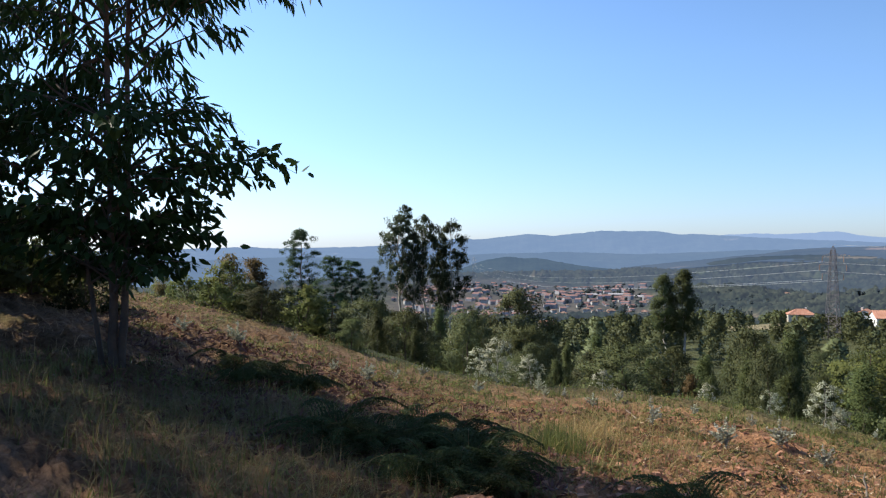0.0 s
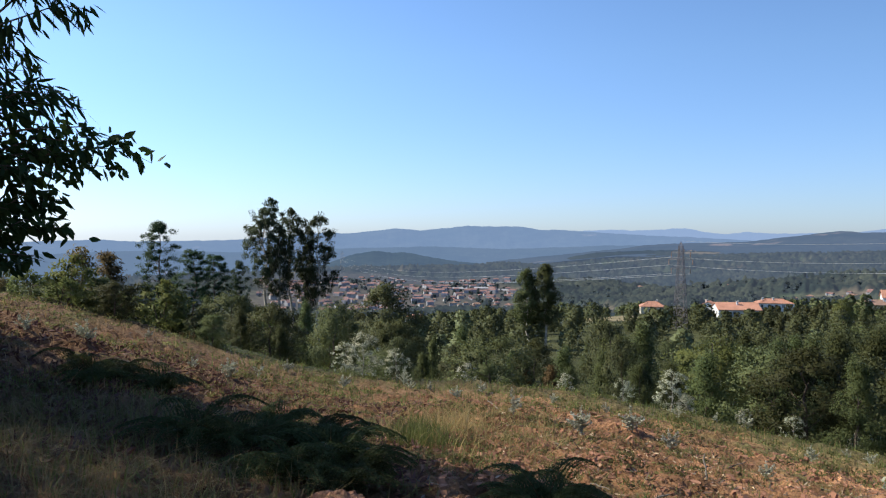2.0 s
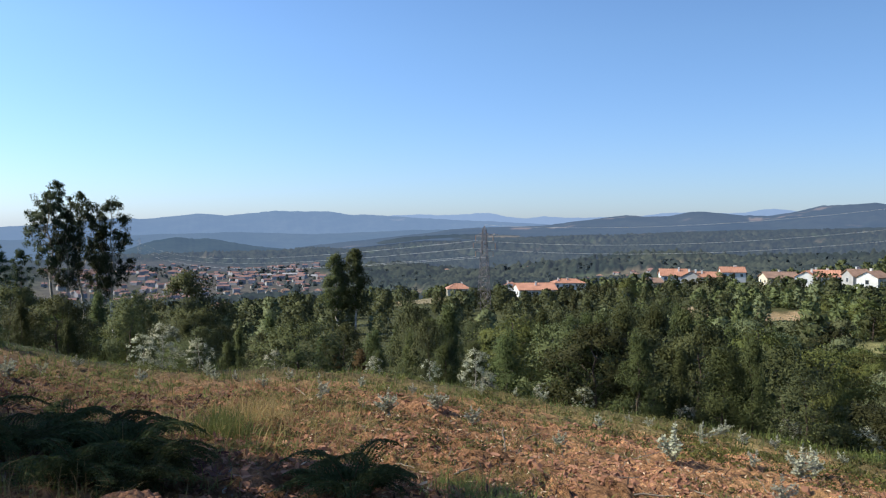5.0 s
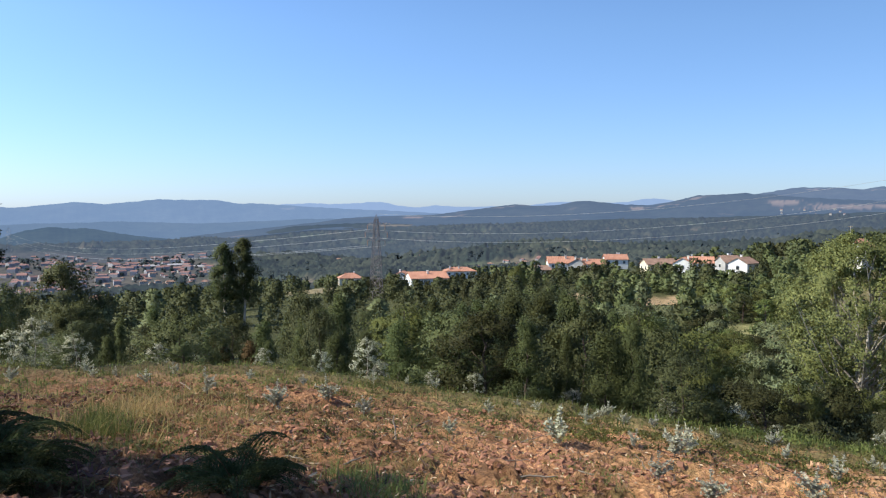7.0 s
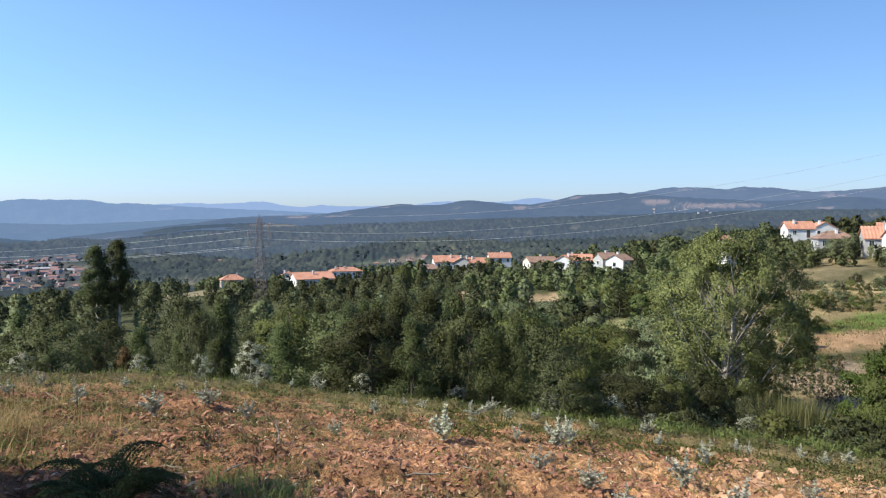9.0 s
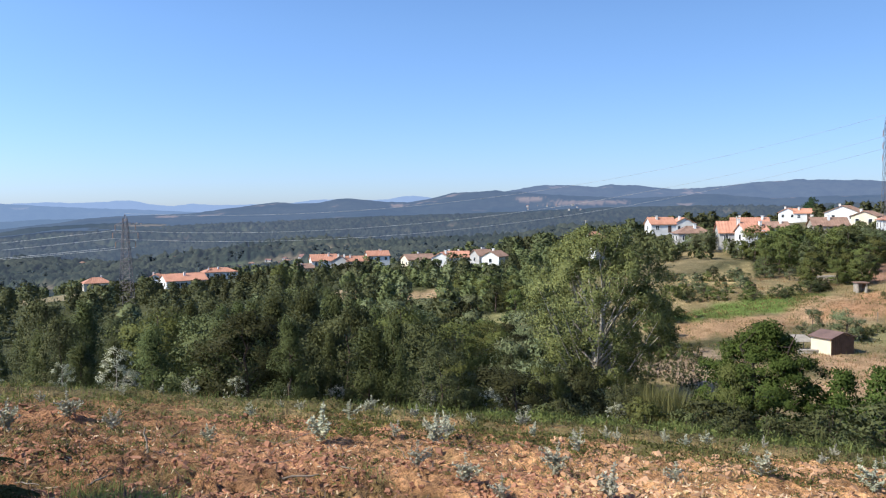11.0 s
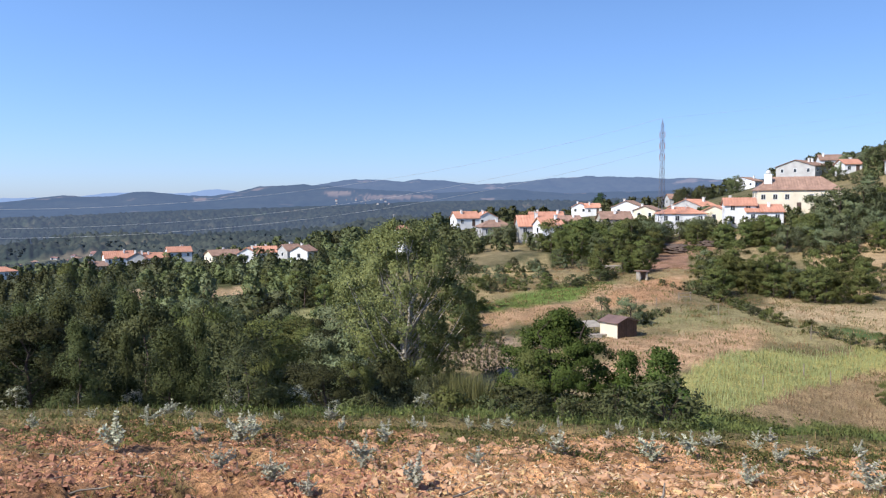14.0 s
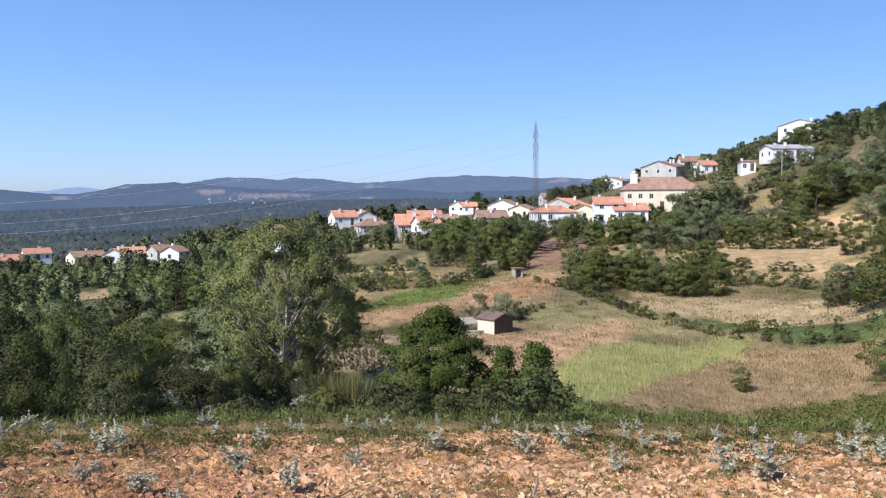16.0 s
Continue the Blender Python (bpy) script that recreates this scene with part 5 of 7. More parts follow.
house(72.88, 239, -3.2, 6.5, 1.7, 1.7, 70, "gable", "cream_wall", "tile_old", "old cream house with a brown gable")
house(75.03, 206, -5.0, 10.8, 3.7, 1.9, 10, "hip", "white_wall", "tile_new", "white house with orange hipped roof")
house(74.81, 316, 0.4, 7.4, 2.2, 2.2, 20, "gable", "grey_wall", "tile_old", "old house with dark red roof")
house(75.93, 236, -2.3, 10.7, 2.4, 2.7, 60, "gable", "grey_wall", "tile_new", "grey gabled house with an orange roof")
house(77.40, 208, -3.4, 6.2, 2.5, 1.9, 80, "gable", "cream_wall", "tile_new", "cream gabled house with tall chimneys")
house(78.84, 200, -4.0, 6.8, 4.7, 2.1, 8, "gable", "white_wall", "tile_new", "two-storey white house with orange roof")
house(80.28, 200, -3.4, 8.0, 2.6, 2.0, 14, "gable", "white_wall", "tile_new", "low white house wing with orange roof")
house(79.3, 373, 6.2, 12.0, 3.8, 2.4, 65, "gable", "white_wall", "tile_old", "white villa on the rise with a flat gable")
house(82.35, 211, -0.7, 18.4, 5.0, 4.9, 10, "hip", "cream_wall", "tile_old", "large old cream building with a brown hipped roof")
house(82.75, 272, 8.7, 12.5, 3.3, 2.6, 62, "gable", "grey_wall", "tile_old", "grey gabled house behind the large building")
house(84.3, 280, 11.6, 6.4, 2.6, 2.2, 15, "gable", "white_wall", "tile_old", "white house with a pale roof")
house(85.4, 257, 9.6, 5.0, 1.5, 1.8, 30, "gable", "white_wall", "tile_new", "small white house with red roof")
house(88.02, 238, 9.5, 3.9, 2.4, 0.5, 10, "hip", "white_wall", "tile_old", "small flat white building")
house(90.43, 241, 12.9, 11.0, 2.3, 1.6, 25, "gable", "white_wall", "hazy_wall", "long white house with shallow roof")
house(91.50, 269, 20.6, 12.4, 3.0, 2.4, 75, "gable", "white_wall", "hazy_wall", "tall white house on the hillside")
house(24.82, 299, -25.0, 6.6, 3.2, 2.1, 80, "gable", "white_wall", "tile_new", "white gabled house with orange roof")
house(26.54, 267, -22.2, 12.6, 2.1, 2.5, 15, "gable", "white_wall", "tile_new", "white house with a long orange roof")
house(28.94, 357, -26.6, 13.7, 2.5, 2.0, 10, "hip", "white_wall", "tile_new", "white house with hipped orange roof")
house(34.67, 303, -22.0, 7.1, 2.4, 1.9, 25, "gable", "cream_wall", "tile_old", "small old house with a brown roof")
house(36.13, 308, -20.7, 9.7, 3.5, 2.9, 8, "gable", "white_wall", "tile_new", "white house with orange roof and chimneys")
house(37.44, 306, -20.6, 7.4, 3.0, 2.8, 80, "gable", "grey_wall", "tile_old", "house with a blue-grey slated gable")
house(38.51, 306, -19.7, 7.9, 1.3, 2.2, 5, "gable", "cream_wall", "tile_new", "low house with orange roof")
house(39.97, 333, -19.3, 9.0, 2.1, 2.4, 10, "gable", "white_wall", "tile_new", "house with a steep orange roof")
house(42.91, 269, -17.1, 9.6, 1.3, 2.1, 20, "gable", "cream_wall", "tile_old", "low old house with weathered tiles")
house(44.70, 260, -16.4, 6.1, 2.6, 2.2, 75, "gable", "white_wall", "tile_new", "white gabled house with orange roof")
house(45.72, 261, -15.9, 7.4, 2.0, 2.2, 5, "gable", "white_wall", "tile_new", "white house with a long orange roof")
house(47.52, 236, -14.0, 5.0, 1.7, 2.0, 30, "gable", "grey_wall", "tile_old", "old house with grey walls")
house(48.47, 228, -13.9, 5.5, 1.9, 1.9, 60, "gable", "white_wall", "tile_old", "white cottage with an old roof")
house(21.05, 324, -26.7, 9.2, 1.4, 2.3, 5, "hip", "cream_wall", "tile_new", "low house with an orange hipped roof")
house(4.36, 386, -41.1, 6.6, 3.6, 2.7, 30, "gable", "white_wall", "tile_new", "white gabled cottage with orange roof")
house(55.26, 192, -8.0, 5.0, 2.6, 2.0, 65, "gable", "white_wall", "tile_new", "white gabled house behind the poplar")

# a small field shed: one lit plastered end, shade put in as dark planks
def shed(az, r):
    ob = thing("field_shed", Matrix.LocRotScale(spot(az, r, -0.05), Euler((0, 0, radians(-az + 49))), None), "small plastered field shed with a shallow dark roof", "shed")
    w, d, h = 2.9, 2.3, 1.6
    bm = bmesh.new()
    hx, hy = w / 2, d / 2
    prof = [(-hx, -0.4), (hx, -0.4), (hx, h), (0, h + 0.45), (-hx, h)]
    ends = [[bm.verts.new((x, sy * hy, z)) for x, z in prof] for sy in (-1, 1)]
    bm.faces.new(ends[0])
    bm.faces.new(list(reversed(ends[1])))
    for k in range(5):
        bm.faces.new([ends[0][k], ends[1][k], ends[1][(k + 1) % 5], ends[0][(k + 1) % 5]])
    bmesh.ops.recalc_face_normals(bm, faces=bm.faces)
    part("wall", bm, "cream_wall", ob)
    for side in (-1, 1):
        bm = bmesh.new()
        slope = math.degrees(math.atan2(0.45, hx))
        box(bm, -0.06, -hy - 0.2, 0, hx * 1.22, hy + 0.2, 0.07, 0.015)
        part("roof_sheet", bm, "rust_roof", ob, m=pose(0, 0, h + 0.46, 0, slope, 0) if side > 0 else pose(0, 0, h + 0.46, 0, 180 - slope, 0) @ pose(0, 0, -0.07))
    bm = bmesh.new()
    box(bm, hx, -0.42, -0.1, hx + 0.05, 0.42, 1.62, 0.01)
    part("door", bm, "dark_door", ob, "dark plank door")
    # planks on the shaded side, their dark colour standing in for its shade
    for k in range(11):
        bm = bmesh.new()
        x0 = -hx + k * w / 11
        box(bm, x0 + 0.012, -hy - 0.05, -0.2, x0 + w / 11 - 0.012, -hy - 0.004, h - 0.03 + 0.45 * (1 - abs((x0 + w / 22) / hx)), 0.006)
        part("plank", bm, "dark_door", ob)


shed(70.9, 84)


def well_hut(az, r):
    """A squat stone shelter: three walls, an open front and an overhanging slab roof."""
    ob = thing("stone_shelter", Matrix.LocRotScale(spot(az, r), Euler((0, 0, radians(-az + 25))), None), "small stone well shelter with a slab roof", "shelter")
    for x0, y0, x1, y1 in ((-0.7, -0.6, -0.45, 0.6), (0.45, -0.6, 0.7, 0.6), (-0.45, 0.35, 0.45, 0.6)):
        bm = bmesh.new()
        box(bm, x0, y0, -0.4, x1, y1, 1.35, 0.03)
        part("wall", bm, "stone_wall", ob)
    bm = bmesh.new()
    box(bm, -0.9, -0.85, 1.35, 0.9, 0.8, 1.5, 0.04)
    part("roof_slab", bm, "tile_old", ob)


well_hut(72.5, 127)


def rail_fence(az, r, turn, bays):
    """A short stretch of field fence: posts and two rails a bay."""
    ob = thing("rail_fence", Matrix.LocRotScale(spot(az, r), Euler((0, 0, radians(-az + turn))), None), "short weathered wooden rail fence at the field's edge", "fence")
    for k in range(bays + 1):
        V, F = tubes([([(k * 1.6, 0, -0.5), (k * 1.6, 0.02, 1.15)], [0.07, 0.055])], 7)
        child("post", mesh_np("post", V, F, "wood", True), ob)
    for k in range(bays):
        for z in (0.5, 0.95):
            V, F = tubes([([(k * 1.6 - 0.1, -0.05, z), (k * 1.6 + 1.7, -0.05, z + 0.06)], [0.05, 0.045])], 6)
            child("rail", mesh_np("rail", V, F, "wood", True), ob)


rail_fence(75.0, 109, 25, 1)


def low_wall(az, r, turn, length, h, label):
    """A dry stone wall: rough blocks in courses, each a part."""
    ob = thing("stone_wall", Matrix.LocRotScale(spot(az, r, -0.1), Euler((0, 0, radians(-az + turn))), None), label, "wall")
    rng = random.Random(int(az * 10))
    z = 0.0
    while z < h:
        ch = rng.uniform(0.2, 0.3)
        x = rng.uniform(-0.2, 0)
        while x < length:
            w = rng.uniform(0.3, 0.6)
            bm = bmesh.new()
            d = rng.uniform(0.2, 0.26)
            box(bm, x + 0.012, -d, z + 0.01, x + w - 0.012, d, z + ch - 0.01, 0.03)
            part("stone", bm, "stone_wall", ob)
            x += w
        z += ch


def lean_to(az, r, turn):
    """A patched store beside the shed: four crooked posts, a sloping sheet roof and a few stacked planks."""
    ob = thing("lean_to", Matrix.LocRotScale(spot(az, r, -0.05), Euler((0, 0, radians(-az + turn))), None), "ramshackle open store with a grey sheet roof beside the field shed", "shelter")
    for x, y, h in ((-0.9, -0.6, 1.0), (0.9, -0.6, 1.05), (-0.9, 0.6, 1.35), (0.9, 0.6, 1.4)):
        V, F = tubes([([(x, y, -0.4), (x + 0.03, y, h)], [0.05, 0.04])], 6)
        child("post", mesh_np("post", V, F, "wood", True), ob)
    bm = bmesh.new()
    box(bm, -1.1, -0.85, 0, 1.1, 0.85, 0.05, 0.012)
    part("roof_sheet", bm, "stone_wall", ob, m=pose(0, 0, 1.22, 16, 2, 0))
    for k in range(5):
        bm = bmesh.new()
        box(bm, -0.8, -0.3 + 0.14 * k, 0, 0.75, -0.18 + 0.14 * k, 0.05 + 0.07 * (k % 3), 0.01)
        part("plank", bm, "dark_door" if k % 2 else "wood", ob)


lean_to(69.0, 84.5, 40)
low_wall(68.9, 82.5, 25, 1.6, 0.45, "low dry stone wall beside the field shed")
low_wall(69.9, 140, 24, 4.5, 0.7, "low dry stone terrace wall near the well shelter")

def ruin(az, r):
    """The last pieces of a whitewashed wall: a leaning slab and a broken stump."""
    ob = thing("wall_remnant", Matrix.LocRotScale(spot(az, r, -0.1), Euler((0, 0, radians(-az + 15))), None), "leaning whitewashed remnant of a broken wall below the houses", "ruin")
    for x, w, h, tilt in ((0.0, 0.8, 2.3, 12), (0.9, 1.0, 1.0, -6)):
        bm = bmesh.new()
        box(bm, -w / 2, -0.18, -0.4, w / 2, 0.18, h, 0.06)
        for v in bm.verts:
            if v.co.z > h * 0.8:
                v.co.z += 0.3 * v.co.x
        part("wall_piece", bm, "white_wall", ob, m=pose(x, 0, 0, 0, tilt, 0))


ruin(78.4, 178)

# heap of dug earth and rubble below the mast
def heap(name, az, r, w, h, seed, label, material):
    rng = np.random.RandomState(seed)
    bm = bmesh.new()
    bmesh.ops.create_icosphere(bm, subdivisions=4, radius=1.0)
    for v in bm.verts:
        n = 1 + 0.3 * noise.noise(v.co * 1.7 + Vector((seed, 0, 0))) + 0.2 * noise.noise(v.co * 5) + 0.1 * noise.noise(v.co * 14)
        v.co = Vector((v.co.x * w * n, v.co.y * w * 0.7 * n, max(-0.3, v.co.z * h * n)))
    me = bpy.data.meshes.new(name)
    bm.to_mesh(me)
    bm.free()
    me.materials.append(MAT[material])
    ob = new(name, me)
    ob.matrix_basis = Matrix.LocRotScale(spot(az, r, -0.02), Euler((0, 0, rng.uniform(0, 6.28))), None)
    tagged(ob, label, "heap")


heap("earth_mound", 74.8, 172, 5.0, 1.2, 3, "heap of dug brown earth below the houses", "bark")
heap("earth_mound", 77.2, 178, 4.0, 1.0, 4, "heap of dug brown earth below the houses", "bark")
heap("earth_mound", -1.2, 6.5, 0.30, 0.17, 7, "clod of red earth among the grass", "red_earth")

# ---------------------------------------------------------------- lattice towers and lines
def lattice(parent, h, w0, w1, panels, bar, steel):
    """A square lattice body, wide w0 at the foot and w1 at the head, of L-bars drawn as square rods."""
    corners = [(-1, -1), (1, -1), (1, 1), (-1, 1)]
    levels = [h * (1 - (1 - k / panels) ** 1.25) for k in range(panels + 1)]
    half = [(w0 + (w1 - w0) * z / h) / 2 for z in levels]
    for cx, cy in corners:
        V, F = tubes([([(cx * half[0], cy * half[0], -0.5), (cx * half[-1], cy * half[-1], h)], [bar, bar * 0.7])], 4)
        child("leg", mesh_np("leg", V, F, steel), parent)
    rods = []
    for k in range(panels):
        for i in range(4):
            a, b = corners[i], corners[(i + 1) % 4]
            p = lambda c, j: (c[0] * half[j], c[1] * half[j], levels[j])
            rods += [([p(a, k), p(b, k + 1)], [bar * 0.5] * 2), ([p(b, k), p(a, k + 1)], [bar * 0.5] * 2), ([p(a, k + 1), p(b, k + 1)], [bar * 0.5] * 2)]
    V, F = tubes(rods, 4)
    child("bracing", mesh_np("bracing", V, F, steel), parent)


def tower(name, az, r, h, w0, w1, arms, turn, label, bar=0.05, steel="steel"):
    """A lattice tower with crossarms (height, half length). Returns the six cable ends in the world, by arm and side."""
    m = Matrix.LocRotScale(spot(az, r), Euler((0, 0, radians(turn))), None)
    ob = thing(name, m, label, "pylon")
    lattice(ob, h, w0, w1, 14, bar, steel)
    V, F = tubes([([(0, 0, h - 0.1), (0, 0, h + 1.3)], [bar, 0.02])] + [([(s * w1 / 2, t * w1 / 2, h), (0, 0, h + 1.1)], [bar * 0.7, bar * 0.4]) for s in (-1, 1) for t in (-1, 1)], 4)
    child("peak", mesh_np("peak", V, F, steel), ob)
    ends = []
    for z, half in arms:
        rods = []
        for s in (-1, 1):
            tip = (s * half, 0, z)
            for t in (-1, 1):
                rods.append(([(s * w1 / 2, t * w1 / 2, z), tip], [bar * 0.7, bar * 0.4]))
            rods.append(([(s * w1 / 2, 0, z + 0.8), tip], [bar * 0.6, bar * 0.4]))
            V, F = tubes([([(s * half, 0, z), (s * half, 0, z - 1.3)], [0.09, 0.09])], 6)
            child("insulator", mesh_np("insulator", V, F, "porcelain"), ob)
            ends.append(m @ Vector((s * half, 0, z - 1.3)))
        V, F = tubes(rods, 4)
        child("crossarm", mesh_np("crossarm", V, F, steel), ob)
    ends.append(m @ Vector((0, 0, h + 1.25)))
    return ends


PYLON = tower("power_pylon", 22.92, 203, 20.3, 3.0, 0.9, ((18.9, 2.3), (17.0, 2.9), (14.9, 2.3)), -40, "tall steel lattice power pylon with three crossarms among trees", 0.075, "dark_steel")
MAST = tower("lattice_mast", 73.8, 196, 26.6, 1.25, 0.45, ((24.6, 0.7), (22.0, 0.7), (19.4, 0.7)), -110, "slender dark steel lattice mast above the village trees", 0.042, "dark_steel")
FAR_PYLON = tower("power_pylon", -1.0, 1150, 46.0, 7.0, 2.0, ((43, 5.4), (38, 6.5), (33, 5.4)), -60, "distant steel lattice power pylon above the town")
END_PYLON = tower("power_pylon", 108, 300, 22.0, 3.0, 0.9, ((19.4, 2.4), (17.4, 3.0), (15.2, 2.4)), -120, "steel lattice power pylon farther along the hill")


def cable(p, q, sag, radius):
    c = bpy.data.curves.new("power_cable", "CURVE")
    c.dimensions, c.bevel_depth, c.bevel_resolution = "3D", radius, 1
    s = c.splines.new("POLY")
    s.points.add(32)
    for k in range(33):
        u = k / 32
        v = p.lerp(q, u) - Vector((0, 0, sag * 4 * u * (1 - u)))
        s.points[k].co = (*v, 1)
    c.materials.append(MAT["cable"])
    ob = new("power_cable", c)
    tagged(ob, "thin sagging bare power cable between lattice towers", "cable", "power cables")


for k in range(7):
    if k in (0, 2, 4, 5):
        cable(FAR_PYLON[k], PYLON[k], 12.0, 0.034)
    if k in (0, 2, 6):
        cable(PYLON[k], MAST[k], 7.0, 0.026)
        cable(MAST[k], END_PYLON[k], 5.0, 0.012)

def pole(name, az, r, h, label, category, rad=0.1, arm=0.0, lean=0.0):
    ob = thing(name, Matrix.LocRotScale(spot(az, r), Euler((0, radians(lean), radians(-az))), None), label, category)
    V, F = tubes([([(0, 0, -0.4), (0, 0, h)], [rad, rad * 0.7])], 8)
    child("shaft", mesh_np("shaft", V, F, "wood" if category == "post" else "grey_wall", True), ob)
    if arm:
        bm = bmesh.new()
        box(bm, -arm, -0.05, h - 0.35, arm, 0.05, h - 0.22, 0.01)
        part("crossarm", bm, "wood", ob)


for az, r, h in ((71.8, 172, 7.0), (65.0, 186, 7.5), (75.4, 205, 8.0), (90.2, 215, 7.0), (54.9, 250, 8)):
    pole("utility_pole", az, r, h, "grey concrete utility pole beside the houses", "pole", 0.12, 0.6)

# ---------------------------------------------------------------- the town and far hamlets
def far_house(w, d, h, rh, wall, tile):
    ob = thing("town_house", Matrix(), "small distant white house with orange tile roof", "house", "far houses")
    bm = bmesh.new()
    box(bm, -w / 2, -d / 2, -4, w / 2, d / 2, h)
    part("wall", bm, wall, ob)
    part("roof", roof_mesh(w, d, rh, 0.4, "hip" if w > 11 else "gable"), tile, ob, m=pose(0, 0, h + 0.01))
    for k in range(int(w / 3)):
        window = bmesh.new()
        box(window, -w / 2 + 1.2 + 3 * k, -d / 2 - 0.05, h - 2.0, -w / 2 + 2.2 + 3 * k, -d / 2 + 0.02, h - 0.8)
        part("window", window, "window_glass", ob)
    return ob


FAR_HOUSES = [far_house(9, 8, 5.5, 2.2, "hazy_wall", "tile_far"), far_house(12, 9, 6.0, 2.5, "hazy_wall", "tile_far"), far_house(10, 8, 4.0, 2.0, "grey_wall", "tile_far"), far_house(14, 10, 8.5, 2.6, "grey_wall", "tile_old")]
town = random.Random(23)
used = []


def settle(az, r, z=None):
    ob = town.choice(FAR_HOUSES)
    k = town.uniform(0.45, 0.85)
    p = spot(az, r, 1.0)
    m = Matrix.LocRotScale(p if z is None else Vector((p.x, p.y, z)), Euler((0, 0, radians(-az + town.uniform(-35, 35)))), (k, k, k))
    if ob not in used:
        used.append(ob)
        ob.matrix_basis = m
    else:
        copy_thing(ob, m)


for az0, az1, r0, r1, n in ((-7, 11.5, 600, 900, 112), (-7, 12, 900, 1250, 36), (7, 12, 1150, 1400, 8), (27.2, 34.8, 690, 780, 30), (19.5, 27.0, 900, 1150, 12), (51.3, 54.6, 2150, 2300, 34), (8, 12, 1650, 1900, 10), (-4, 3, 1600, 1800, 8)):
    for k in range(n):
        settle(town.uniform(az0, az1), town.uniform(r0, r1))


def town_rest(seed, n):
    """The town's houses that cannot be told apart: plain gabled blocks between the others."""
    rng = np.random.RandomState(seed)
    az, r = rng.uniform(-7, 11.5, n), rng.uniform(700, 1250, n)
    verts, faces, slots = [], [], []
    for a, q in zip(az, r):
        c = spot(a, q, 1.0)
        t = radians(-a + rng.uniform(-35, 35))
        w, d, h, top = rng.uniform(2.5, 4.5), rng.uniform(2.2, 3.2), rng.uniform(2.2, 4.2), rng.uniform(1.0, 1.5)
        i = len(verts)
        for x, y, z in ((-w, -d, -3), (w, -d, -3), (w, d, -3), (-w, d, -3), (-w, -d, h), (w, -d, h), (w, d, h), (-w, d, h), (-w, 0, h + top), (w, 0, h + top)):
            verts.append((c.x + x * math.cos(t) - y * math.sin(t), c.y + x * math.sin(t) + y * math.cos(t), c.z + z))
        for f, slot in (((0, 1, 5, 4), 0), ((1, 2, 6, 9, 5), 0), ((2, 3, 7, 6), 0), ((3, 0, 4, 8, 7), 0), ((4, 5, 9, 8), 1), ((6, 7, 8, 9), 1)):
            faces.append([i + k for k in f])
            slots.append(slot)
    me = bpy.data.meshes.new("town_houses")
    me.from_pydata(verts, [], faces)
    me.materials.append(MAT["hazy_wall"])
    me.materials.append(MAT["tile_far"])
    me.polygons.foreach_set("material_index", slots)
    tagged(new("town_houses", me), "crowded distant houses with reddish tile roofs", "houses", kind="stuff")


town_rest(61, 170)

# a hamlet on the crest of the nearer ridge, and one on the slope under the bare hill
for k in range(11):
    az = town.uniform(20.4, 24.6)
    settle(35 + (az - 35) / 0.9885, 2690, EYE + 2690 * math.tan(radians(-0.86 + 0.05 * math.sin(az * 3))))
for k in range(12):
    az = town.uniform(50.4, 54.5)
    settle(35 + (az - 35) / 0.9885, 2560, EYE + 2560 * math.tan(radians(town.uniform(-0.1, 0.25))))


def hall(az, r, w, label):
    ob = thing("factory_hall", Matrix.LocRotScale(spot(az, r, 0), Euler((0, 0, radians(-az + 8))), None), label, "hall", "town halls")
    bm = bmesh.new()
    box(bm, -w / 2, -12, -4, w / 2, 12, 2.0)
    part("wall", bm, "hazy_wall", ob)
    bm = bmesh.new()
    for s in (-1, 1):
        q = [bm.verts.new(c) for c in ((-w / 2 - 0.5, s * 12.5, 1.9), (w / 2 + 0.5, s * 12.5, 1.9), (w / 2 + 0.5, 0, 3.0), (-w / 2 - 0.5, 0, 3.0))]
        bm.faces.new(q if s < 0 else list(reversed(q)))
        q2 = [bm.verts.new(v.co + Vector((0, 0, 0.3))) for v in q]
        bm.faces.new(q2 if s < 0 else list(reversed(q2)))
    part("roof", bm, "hazy_wall", ob)


hall(7.1, 925, 27, "long low white factory hall in the town")
hall(8.9, 930, 22, "long low white factory hall in the town")
hall(10.6, 935, 12, "low white factory hall in the town")

